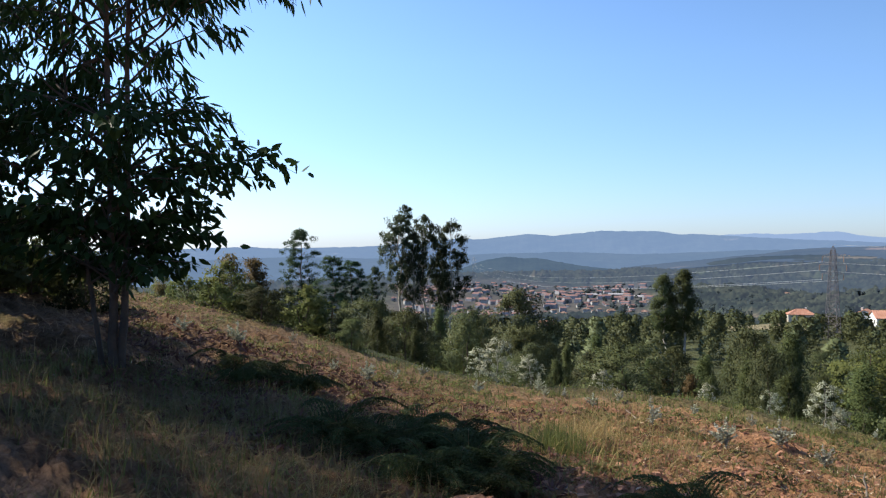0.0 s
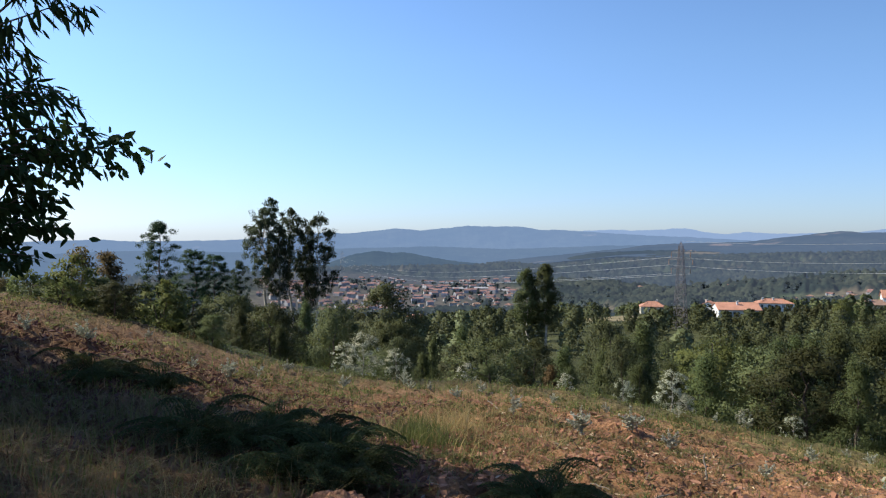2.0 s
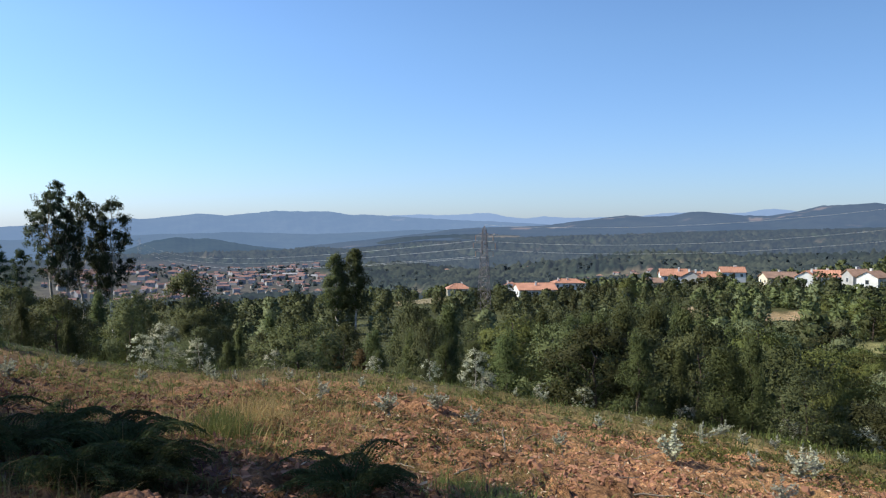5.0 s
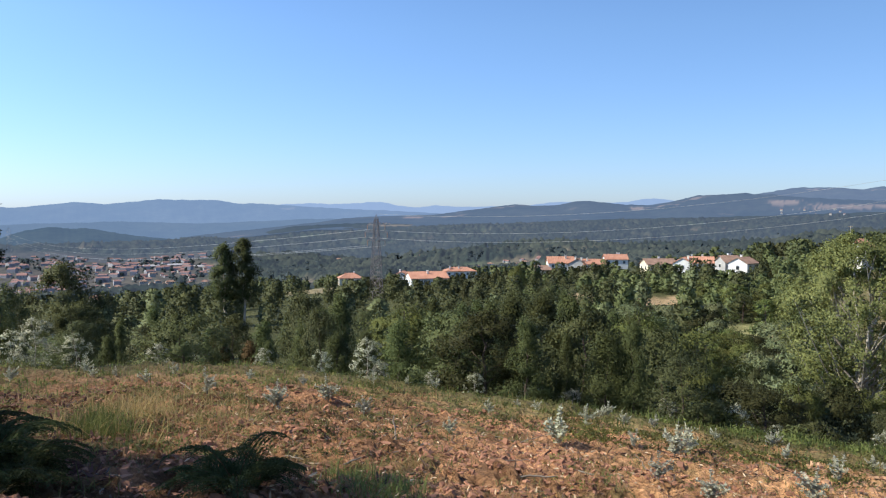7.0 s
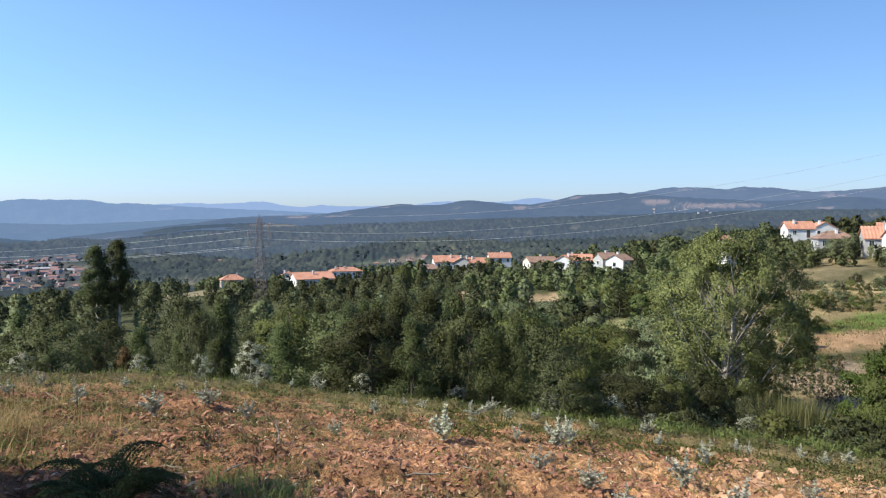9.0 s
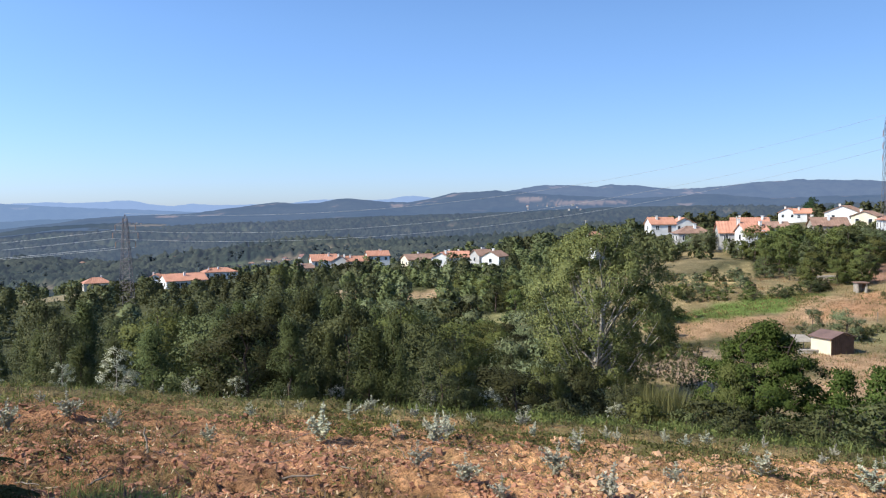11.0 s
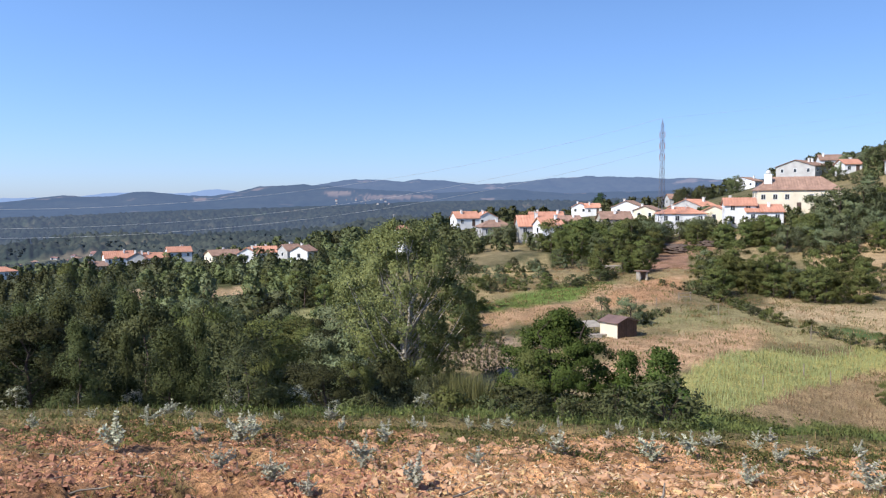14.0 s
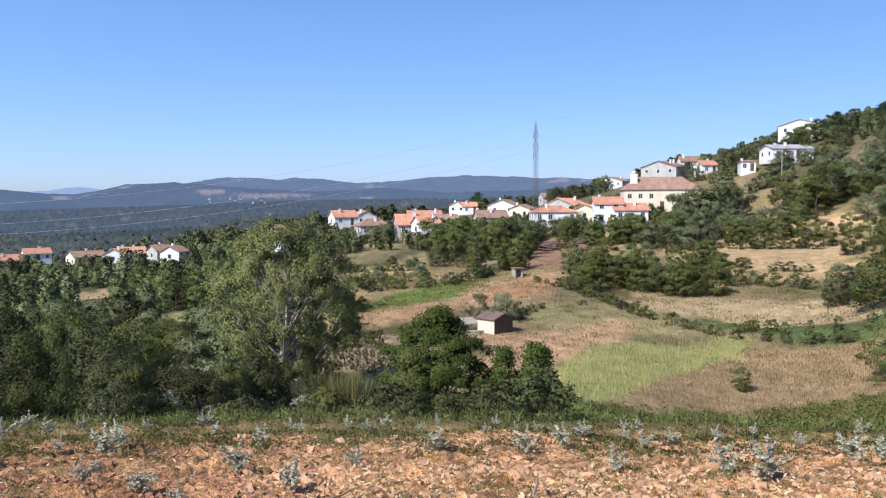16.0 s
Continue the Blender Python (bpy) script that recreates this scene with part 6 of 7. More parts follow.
# ---------------------------------------------------------------- far woods, as stuff
def far_woods(seed, n, az0, az1, r0, r1, h0, h1, puffs, leaf, label, dense=None, houses=True):
    """Crowns of distant woods: each a heap of coarse leaf masses."""
    rng = np.random.RandomState(seed)
    az = rng.uniform(az0, az1, n)
    r = np.sqrt(rng.uniform(r0 ** 2, r1 ** 2, n))
    x, y = r * np.sin(np.radians(bearing(az))), r * np.cos(np.radians(bearing(az)))
    keep = (wave(x, y, 260, seed + 1) + 0.5 * wave(x, y, 90, seed + 2)) > (-0.55 if dense is None else dense)
    for a, q, da, dr in CLEAR if label[:11] != "dark garden" else ():
        keep &= ~((np.abs(az - a) < da) & (np.abs(r - q) < dr))
    for a, q, da in HOUSE_SPOTS if houses else ():
        keep &= ~((np.abs(az - a) < da) & (r < q + 8) & (r > q - 45))
    x, y, r = x[keep], y[keep], r[keep]
    z = height(x, y)
    n = len(x)
    h = rng.uniform(h0, h1, n)
    k = puffs
    u = rng.uniform(0.08, 1, (n, k))
    a = rng.uniform(0, 6.283, (n, k))
    rad = h[:, None] * 0.36 * np.sqrt(np.clip(1 - (1.7 * u - 0.75) ** 2, 0.05, 1)) * rng.uniform(0.5, 1.05, (n, k))
    P = np.stack([x[:, None] + rad * np.cos(a), y[:, None] + rad * np.sin(a), z[:, None] + h[:, None] * u], -1).reshape(-1, 3)
    D = np.stack([np.cos(a), np.sin(a), u - 0.4], -1).reshape(-1, 3) + rng.normal(0, 0.7, (n * k, 3))
    L = np.repeat(h, k) * (0.095 if k > 300 else 0.15 if k > 150 else 0.22 if k > 60 else 0.30 if k > 30 else 0.5)
    N = np.stack([np.cos(a), np.sin(a), 1.6 * u - 0.35 + (0.8 if r0 > 400 else 0)], -1).reshape(-1, 3)
    V, F, N = small_leaves(rng, P, D, L * 0.95, L * 0.9, N)
    ob = new("woods", foliage_mesh("woods", V, F, N, leaf))
    tagged(ob, label, "woods", kind="stuff")


# blue-grey leaves for distant trees: the haze is painted into their colour
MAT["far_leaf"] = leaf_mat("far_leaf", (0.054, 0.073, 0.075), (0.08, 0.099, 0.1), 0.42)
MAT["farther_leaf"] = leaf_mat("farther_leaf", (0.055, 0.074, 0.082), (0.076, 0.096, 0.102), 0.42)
far_woods(301, 480, -38, 50, 86, 240, 3.0, 6.5, 320, "scrub_leaf", "mixed green woods and scrub below the slope", -1.1)
far_woods(305, 70, -38, 50, 86, 240, 3.0, 5.5, 200, "olive_leaf", "paler grey-green trees in the scrub", -0.6)
far_woods(302, 950, -38, 62, 240, 480, 3.5, 6.5, 90, "dark_leaf", "dark woods in the valley", -0.3)
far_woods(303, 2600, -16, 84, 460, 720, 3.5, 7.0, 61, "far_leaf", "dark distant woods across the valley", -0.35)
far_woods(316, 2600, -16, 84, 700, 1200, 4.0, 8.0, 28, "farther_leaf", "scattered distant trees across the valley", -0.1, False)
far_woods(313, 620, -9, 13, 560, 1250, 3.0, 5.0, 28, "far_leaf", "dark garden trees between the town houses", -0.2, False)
far_woods(306, 300, 85, 104, 195, 310, 1.4, 3.4, 130, "broad_leaf", "scrub and trees over the hillside above the village", -0.3)
far_woods(307, 330, 85, 104, 185, 310, 1.2, 3.2, 70, "olive_leaf", "pale scrub over the hillside above the village", -0.3)
far_woods(308, 300, 50, 84, 290, 480, 4.0, 7.0, 120, "dark_leaf", "dark trees behind the village", -0.6)
far_woods(309, 1300, 19, 51, 185, 330, 1.0, 2.6, 90, "broad_leaf", "low shrubs round the houses", -0.4, False)
far_woods(310, 560, 57, 84, 168, 235, 1.4, 3.4, 90, "broad_leaf", "low shrubs and garden trees round the village", -0.4, False)
far_woods(312, 380, 33, 53, 90, 235, 2.0, 4.6, 200, "broad_leaf", "green scrub on the slope below the houses", -0.8)

# ---------------------------------------------------------------- the eucalyptus by the path
def near_eucalyptus(seed):
    rng = np.random.RandomState(seed)
    stems = [([(0, 0, -0.2), (0.0, 0, 1.0), (-0.02, 0.03, 2.2), (-0.06, 0, 4.0), (-0.10, 0.05, 5.6), (-0.1, 0.1, 7.2)], 0.058),
             ([(0.09, 0.02, -0.2), (0.15, 0.05, 1.0), (0.17, 0.03, 2.2), (0.14, 0.0, 4.0), (0.2, -0.05, 5.5), (0.3, 0, 6.9)], 0.052),
             ([(-0.12, 0.06, -0.2), (-0.22, 0.1, 0.6), (-0.34, 0.1, 1.5), (-0.5, 0.2, 3.0), (-0.6, 0.2, 5.0), (-0.6, 0.2, 6.5)], 0.036)]
    fine = []
    for pts, r in stems:
        pts = np.array(pts)
        u = np.linspace(0, 1, 24)
        k = np.linspace(0, 1, len(pts))
        line = np.stack([np.interp(u, k, pts[:, i]) for i in range(3)], 1)
        line[:, :2] += np.cumsum(rng.normal(0, 0.008, (24, 2)), 0)
        fine.append((line, r * (1 - 0.8 * u) * (1 + 0.5 * np.exp(-u * 30))))
    bark = list(fine)
    P, D, big = [], [], []
    zs = np.array([1.0, 1.5, 2.1, 2.75, 3.3, 4.0, 4.8, 5.6, 6.6, 7.2])
    rs = np.array([0.7, 1.25, 1.5, 2.15, 1.5, 1.4, 2.15, 2.0, 1.3, 0.5])
    spread = [(2.7, 2.2), (2.5, 2.05), (2.85, 1.9), (2.6, 1.6), (4.85, 2.2), (5.0, 2.1), (4.6, 1.7), (4.1, 1.4), (3.9, 1.3), (1.8, 1.3), (1.6, 1.2), (3.4, 1.25), (3.2, 1.5), (1.4, 0.9), (5.4, 2.0)]
    for b in range(180):
        z1 = rng.uniform(1.15, 6.8) if b > 48 else rng.uniform(1.2, 3.2)
        a = rng.uniform(0, 6.283)
        reach = np.interp(z1, zs, rs) * rng.uniform(0.5, 1.0)
        if b < 2 * len(spread):
            z1, reach = spread[b % len(spread)]
            z1 += rng.uniform(-0.12, 0.12)
            a = rng.uniform(-0.4, 0.4) + (np.pi if b >= len(spread) else 0)
        line, _ = fine[rng.choice(3, p=[0.42, 0.38, 0.2])]
        z0 = max(0.8, z1 - reach * rng.uniform(0.15, 0.6))
        p0 = np.array([np.interp(z0, line[:, 2], line[:, k]) for k in range(3)])
        end = p0 + np.array([np.cos(a) * reach, np.sin(a) * reach, z1 - z0])
        u = np.linspace(0, 1, 7)[:, None]
        path = p0 + (end - p0) * u + np.array([0, 0, 1]) * (0.22 * np.sin(u * np.pi) - 0.15 * u ** 3) * reach * 0.6
        path[1:] += rng.normal(0, 0.03, (6, 3))
        bark.append((path, 0.016 * (1 - 0.85 * u[:, 0])))
        n = int(rng.uniform(28, 54) * (0.6 + 0.4 * reach))
        t = rng.uniform(0.2, 1.0, n) ** 0.8 * 6
        i = np.minimum(t.astype(int), 5)
        q = path[i] + (path[i + 1] - path[i]) * (t - i)[:, None]
        q += rng.normal(0, 0.075, q.shape) * np.array([1, 1, 0.8])
        out = np.array([np.cos(a), np.sin(a), 0]) * 0.35
        P.append(q)
        D.append(out + rng.normal(0, 0.38, q.shape) - np.array([0, 0, 0.55 if z1 < 3.4 else 1.1]))
        big.append(np.full(n, z1 < 3.0))
    P, D, big = np.concatenate(P), np.concatenate(D), np.concatenate(big)
    V, F = tubes(bark, 7)
    trunk = mesh_np("trunk", V, F, "bark", True)
    V1, F1 = long_leaves(rng, P[big], D[big], 0.15, 0.072)
    V2, F2 = long_leaves(rng, P[~big], D[~big], 0.21, 0.045)
    crown = mesh_np("crown", np.concatenate([V1, V2]), np.concatenate([F1, F2 + len(V1)]), "near_leaf")
    return trunk, crown


MAT["near_leaf"] = leaf_mat("near_leaf", (0.018, 0.032, 0.012), (0.05, 0.075, 0.022), 0.22, 0.4)
NEAR_EUC = [near_eucalyptus(8), near_eucalyptus(21)]
# the last two stand out of view, added to shade the slope
for az, r, k, s, turn, label in ((-25.2, 10.6, 0, 1.0, 25, "forked eucalyptus with hanging dark leaves beside the path"), (-36.3, 13.0, 1, 1.0, 100, "dark leafy eucalyptus beside the path"),
                                 (-36.5, 16.5, 1, 1.1, 200, "dark leafy eucalyptus beside the path"), (-50.0, 11.5, 1, 1.0, 220, "dark leafy eucalyptus beside the path"),
                                 (-46.0, 15.0, 0, 1.0, 160, "dark leafy eucalyptus beside the path")):
    ob = thing("eucalyptus_tree", Matrix.LocRotScale(spot(az, r, -0.03), Euler((0, 0, radians(turn))), (s, s, s)), label, "tree", "path eucalyptus")
    child("trunk", NEAR_EUC[k][0], ob, "smooth brown double trunk")
    child("crown", NEAR_EUC[k][1], ob)

# ---------------------------------------------------------------- planted saplings with blue-grey leaves
def sapling_meshes(seed):
    rng = np.random.RandomState(seed)
    h = 0.6
    stems, P, D = [], [], []
    shoots = [((0, 0, 0), (rng.normal(0, 0.05), rng.normal(0, 0.05), h))]
    for k in range(rng.randint(10, 15)):
        a, z = rng.uniform(0, 6.28), rng.uniform(0.05, 0.3)
        L = rng.uniform(0.14, 0.32)
        shoots.append(((0, 0, z), (np.cos(a) * L * 0.85, np.sin(a) * L * 0.85, z + L * rng.uniform(0.3, 0.9))))
    for p, q in shoots:
        p, q = np.array(p), np.array(q)
        u = np.linspace(0, 1, 5)[:, None]
        line = p + (q - p) * u + rng.normal(0, 0.008, (5, 3)) * u
        stems.append((line, 0.006 * (1 - 0.8 * u[:, 0])))
        n = int(np.linalg.norm(q - p) / 0.016)
        for j in range(n):
            v = 0.12 + 0.88 * j / n
            c = p + (q - p) * v
            a = rng.uniform(0, 6.28) if j % 2 == 0 else a + 1.57
            for s in (0, np.pi):
                P.append(c)
                D.append((np.cos(a + s), np.sin(a + s), rng.uniform(-0.5, 0.9)))
        P.append(q)
        D.append((0, 0, 1))
    V, F = tubes(stems, 5)
    stem = mesh_np("stem", V, F, "pale_bark", True)
    V, F = long_leaves(rng, np.array(P), np.array(D), 0.05, 0.03)
    return stem, mesh_np("foliage", V, F, "glaucous_leaf")


SAPLINGS = [sapling_meshes(400 + k) for k in range(7)]
SAP_ROWS = [(11.3, 15.1, 0.48), (16.1, 14.6, 0.52), (19.6, 16.2, 0.52), (22.1, 15.4, 0.38), (9.1, 21.5, 0.38), (7.3, 18.5, 0.33), (31.0, 18.8, 0.33), (35.9, 14.9, 0.74), (37.9, 19.3, 0.55), (39.4, 23.6, 0.42), (14.1, 19.9, 0.28), (27.2, 27.1, 0.39), (25.2, 24.1, 0.31), (28.2, 13.9, 0.3), (-8.7, 17.7, 0.38), (3.5, 23.1, 0.36), (17.8, 19.6, 0.28), (5.4, 22.3, 0.29), (22.7, 23.7, 0.37)]
SAP_ROWS += [(41.2, 16.2, 0.37), (43.9, 15.3, 0.65), (42.8, 11.4, 0.41), (46.4, 10.6, 0.41), (52.6, 12.5, 0.53), (54.2, 16.9, 0.54), (56.3, 10.8, 0.54), (60.9, 13.2, 0.4), (66.4, 14.9, 0.48), (73.0, 15.4, 0.55), (75.7, 16.4, 0.52), (77.3, 19.6, 0.42), (79.3, 13.2, 0.47), (80.8, 21.2, 0.42), (81.2, 17.0, 0.48), (83.2, 17.9, 0.38), (86.6, 13.7, 0.64), (89.5, 12.4, 0.66), (91.2, 18.2, 0.39), (94.4, 15.7, 0.56), (96.0, 16.6, 0.47), (60.2, 22.3, 0.4), (61.5, 20.6, 0.37), (56.2, 21.5, 0.38), (39.0, 23.4, 0.33), (42.6, 21.1, 0.38), (50.2, 21.7, 0.39), (45.0, 16.5, 0.59), (48.9, 10.1, 0.33), (65.4, 20.1, 0.31), (70.1, 17.9, 0.26)]
SAP_ROWS += [(-17.5, 14.7, 0.4), (-21.2, 15.1, 0.3), (-8.6, 16.7, 0.36), (-4.7, 21.6, 0.34), (-11.0, 16.5, 0.24), (-13.8, 18.9, 0.24), (-6.6, 18.9, 0.27), (4.0, 22.0, 0.34), (-0.8, 21.0, 0.37)]
sap = random.Random(3)
SAP_ROWS += [(sap.uniform(30, 100), sap.uniform(18.5, 23), sap.uniform(0.22, 0.42)) for k in range(26)]
for az, r, h in SAP_ROWS:
    stem, leaves = sap.choice(SAPLINGS)
    s = h / 0.6 * 1.02
    ob = thing("eucalyptus_sapling", Matrix.LocRotScale(spot(az, r, -0.01), Euler((sap.uniform(-0.1, 0.1), sap.uniform(-0.1, 0.1), sap.uniform(0, 6.28))), (s * 1.2, s * 1.2, s)), "blue-grey leaved eucalyptus sapling planted in bare soil", "sapling", "planted saplings")
    tagged(child("stem", stem, ob), kind="stuff")
    child("foliage", leaves, ob)
# taller silver-leaved young trees along the brow
for az, r, h in ((0.6, 25.5, 1.7), (-0.6, 26, 1.3), (3.0, 26, 1.2), (22.3, 27.5, 1.7), (23.2, 28, 1.0), (37.0, 29, 1.2), (43.5, 28, 1.2), (27.0, 27.5, 0.8), (34, 29, 1.3), (48, 29, 1.5), (50.5, 28.5, 1.0), (19, 27.5, 1.1), (15, 27, 0.9), (30, 28, 1.1), (57, 28.5, 1.1), (8, 27, 1.0)):
    plant("silver", az, r, h * 0.85, "silver-leaved young eucalyptus on the brow", "tree", "silver saplings", "eucalyptus_tree")

# ---------------------------------------------------------------- grass, litter and clods
def on_ground(az, r, dz=0.0):
    x, y = r * np.sin(np.radians(bearing(az))), r * np.cos(np.radians(bearing(az)))
    return np.stack([x, y, height(x, y) + dz], 1)


def blades(name, seed, az, r, h0, h1, width, material, label, lean=0.5, droop=0.35):
    """Grass: each blade two bent quads."""
    rng = np.random.RandomState(seed)
    P = on_ground(az, r, -0.02)
    n = len(P)
    h = rng.uniform(h0, h1, n)[:, None]
    a = rng.uniform(0, 6.283, n)
    side = np.stack([np.cos(a), np.sin(a), 0 * a], 1)
    b = a + 1.57 + rng.normal(0, 0.4, n)
    tilt = np.stack([np.cos(b), np.sin(b), 0 * b], 1) * (np.abs(rng.normal(0, lean, n)))[:, None]
    w = width * rng.uniform(0.6, 1.4, n)[:, None]
    rows = []
    for u, ww in ((0, 1.0), (0.55, 0.8), (1.0, 0.12)):
        c = P + np.array([0, 0, 1]) * h * (u - droop * u * u * np.linalg.norm(tilt, axis=1)[:, None]) + tilt * h * u ** 1.5
        rows += [c - side * w * ww / 2, c + side * w * ww / 2]
    V = np.stack(rows, 1).reshape(-1, 3)
    i = np.arange(n)[:, None] * 6
    F = np.concatenate([i + [0, 1, 3, 2], i + [2, 3, 5, 4]], 1).reshape(-1, 4)
    ob = new(name, mesh_np(name, V, F, material))
    tagged(ob, label, "grass", kind="stuff")


def scatter(seed, n, az0, az1, r0, r1, keep=None):
    rng = np.random.RandomState(seed)
    az, r = rng.uniform(az0, az1, n), np.sqrt(rng.uniform(r0 ** 2, r1 ** 2, n))
    if keep is not None:
        x, y = r * np.sin(np.radians(az)), r * np.cos(np.radians(az))
        k = keep(x, y, az, r, rng)
        az, r = az[k], r[k]
    return az, r


def tufts(seed, n, per, spread, az0, az1, r0, r1, keep=None):
    rng = np.random.RandomState(seed)
    az, r = scatter(seed, n, az0, az1, r0, r1, keep)
    x, y = r * np.sin(np.radians(az)), r * np.cos(np.radians(az))
    x = np.repeat(x, per) + rng.normal(0, spread, len(x) * per)
    y = np.repeat(y, per) + rng.normal(0, spread, len(y) * per)
    return np.degrees(np.arctan2(x, y)), np.hypot(x, y)


def off_path(x, y, az, r, rng):
    return ((np.abs((x + 3.6) * 0.45 + (y - 4.4) * 0.89) > 1.1 + 0.3 * rng.rand(len(x))) | (x > -2.6)) & (rng.rand(len(x)) < np.clip((4 - az) / 10, 0.05, 1))


def patchy(x, y, az, r, rng):
    return wave(x, y, 3.5, 71) + 0.6 * wave(x, y, 1.2, 72) + rng.normal(0, 0.3, len(x)) > 0.25


blades("grass", 501, *tufts(501, 800, 15, 0.12, -48, 4, 3.2, 9.5, off_path), 0.08, 0.36, 0.006, "dry_grass", "tall dry brownish grass beside the path", 1.9, 0.4)
blades("grass", 518, *tufts(518, 500, 16, 0.14, -48, 2, 3.2, 11, off_path), 0.06, 0.26, 0.008, "brow_weed", "green undergrowth among the dry grass", 1.6, 0.4)
blades("grass", 516, *scatter(516, 7000, -48, 6, 9, 17, patchy), 0.06, 0.24, 0.009, "brown_straw", "thin dry grass on the bank", 1.4)
blades("grass", 502, *scatter(502, 5000, -48, 6, 3.2, 11, off_path), 0.06, 0.22, 0.009, "green_grass", "green grass among the dry stalks", 0.5)
blades("grass", 503, *scatter(503, 4500, -35, 101, 17, 26, patchy), 0.10, 0.32, 0.014, "straw", "dry grass along the brow", 0.7)
blades("grass", 504, *scatter(504, 13500, -10, 101, 18, 28, patchy), 0.10, 0.34, 0.016, "green_grass", "green weeds along the brow", 0.6)
blades("grass", 505, *tufts(505, 170, 55, 0.16, -12, 101, 6.5, 18), 0.06, 0.2, 0.010, "brow_weed", "scattered green tufts on bare soil", 1.3)
blades("grass", 506, *tufts(506, 60, 50, 0.18, -4, 15, 8, 15.5), 0.06, 0.22, 0.009, "brow_weed", "clumps of fresh green grass", 1.8)
blades("grass", 517, *tufts(517, 150, 26, 0.22, 2, 34, 8, 18), 0.04, 0.14, 0.012, "brow_weed", "low green weeds on the soil", 1.6)
blades("grass", 507, *tufts(507, 30, 22, 0.3, 3, 15, 9, 16), 0.25, 0.55, 0.009, "straw", "tall dry grass stalks", 1.3)
blades("grass", 508, *tufts(508, 140, 30, 0.2, 2, 101, 7, 18), 0.05, 0.18, 0.009, "straw", "small dry tufts on bare soil", 0.9)
blades("grass", 519, *tufts(519, 26, 40, 0.12, 18.6, 25.5, 7.9, 9.2), 0.07, 0.24, 0.010, "meadow_weed", "clump of fresh green grass beside the fern", 1.3)
blades("grass", 520, *tufts(520, 30, 40, 0.12, 3.4, 7.0, 10.1, 11.5), 0.12, 0.42, 0.008, "green_grass", "tall fresh grass at the edge of the shade", 0.7)
blades("grass", 521, *tufts(521, 16, 24, 0.15, 4.9, 9.3, 11.7, 13.5), 0.2, 0.5, 0.008, "straw", "pale dry stalks among fresh grass", 0.9)
blades("grass", 509, *tufts(509, 700, 32, 0.35, 42, 101, 25, 44), 0.15, 0.5, 0.02, "meadow_weed", "lush green weeds below the brow", 0.6)
blades("grass", 510, *scatter(510, 18000, 75.2, 88.5, 51.5, 90, lambda x, y, az, r, g: (r > 56 + 3.07 * (az - 78.8) + g.normal(0, 1.2, len(r))) & (r < np.minimum(80 + az - 79, 67 + 4 * (az - 75.4)) + g.normal(0, 1.5, len(r))) & (az > 76 + g.normal(0, 0.6, len(r)))), 0.15, 0.6, 0.035, "reed_leaf", "yellowing tall crop in the field", 0.3)
blades("grass", 511, *scatter(511, 10000, 78.5, 98, 60, 85, lambda x, y, az, r, g: r < 56 + 3.07 * (az - 78.8)), 0.15, 0.45, 0.03, "dry_grass", "dry brown meadow grass", 0.6)
blades("grass", 512, *tufts(512, 70, 60, 0.4, 58.0, 61.2, 39, 43), 1.6, 3.9, 0.06, "poplar_leaf", "pale reeds in the hollow", 0.6)
blades("grass", 513, *tufts(513, 800, 20, 0.6, 60, 98, 72, 130), 0.12, 0.4, 0.06, "green_grass", "weeds and grass on the terraces", 0.6)
blades("grass", 514, *tufts(514, 1000, 20, 0.6, 60, 98, 72, 150), 0.12, 0.4, 0.06, "straw", "dry grass on the terraces", 0.6)
blades("grass", 515, *scatter(515, 9000, 59.5, 70.5, 100, 124, lambda x, y, az, r, g: np.abs(r - 111 - 1.7 * (az - 65)) < 5.5), 0.12, 0.32, 0.06, "bright_leaf", "bright green crop strip", 0.4)


def weeds(seed, n, az0, az1, r0, r1, high, spread, per, leaf, material, label, share=0.0, reach=lambda a: 1e9):
    """Low cushions of small leaves that hug the ground, in patches."""
    rng = np.random.RandomState(seed)
    az, r = scatter(seed, n, az0, az1, r0, r1, lambda x, y, a, q, g: wave(x, y, 4.5, seed + 1) + 0.6 * wave(x, y, 1.6, seed + 2) + g.normal(0, 0.45, len(x)) > share)
    k = r < reach(az) + rng.normal(0, 1.0, len(r))
    az, r = az[k], r[k]
    C = on_ground(az, r)
    k = len(C)
    wide, tall = rng.uniform(0.5, 1.3, k) * spread, rng.uniform(0.4, 1.3, k) * high
    idx = np.repeat(np.arange(k), per)
    a, d = rng.uniform(0, 6.283, k * per), np.sqrt(rng.rand(k * per))
    P = C[idx] + np.stack([np.cos(a) * d * wide[idx], np.sin(a) * d * wide[idx], tall[idx] * rng.rand(k * per) * (1.1 - d * d)], 1)
    D = np.stack([np.cos(a) * 0.7, np.sin(a) * 0.7, np.full(k * per, 0.6)], 1) + rng.normal(0, 0.6, (k * per, 3))
    N = np.stack([np.cos(a) * d, np.sin(a) * d, np.full(k * per, 1.0)], 1)
    V, F, N = small_leaves(rng, P, D, leaf, leaf * 0.6, N)
    tagged(new("weeds", foliage_mesh("weeds", V, F, N, material)), label, "weeds", kind="stuff")


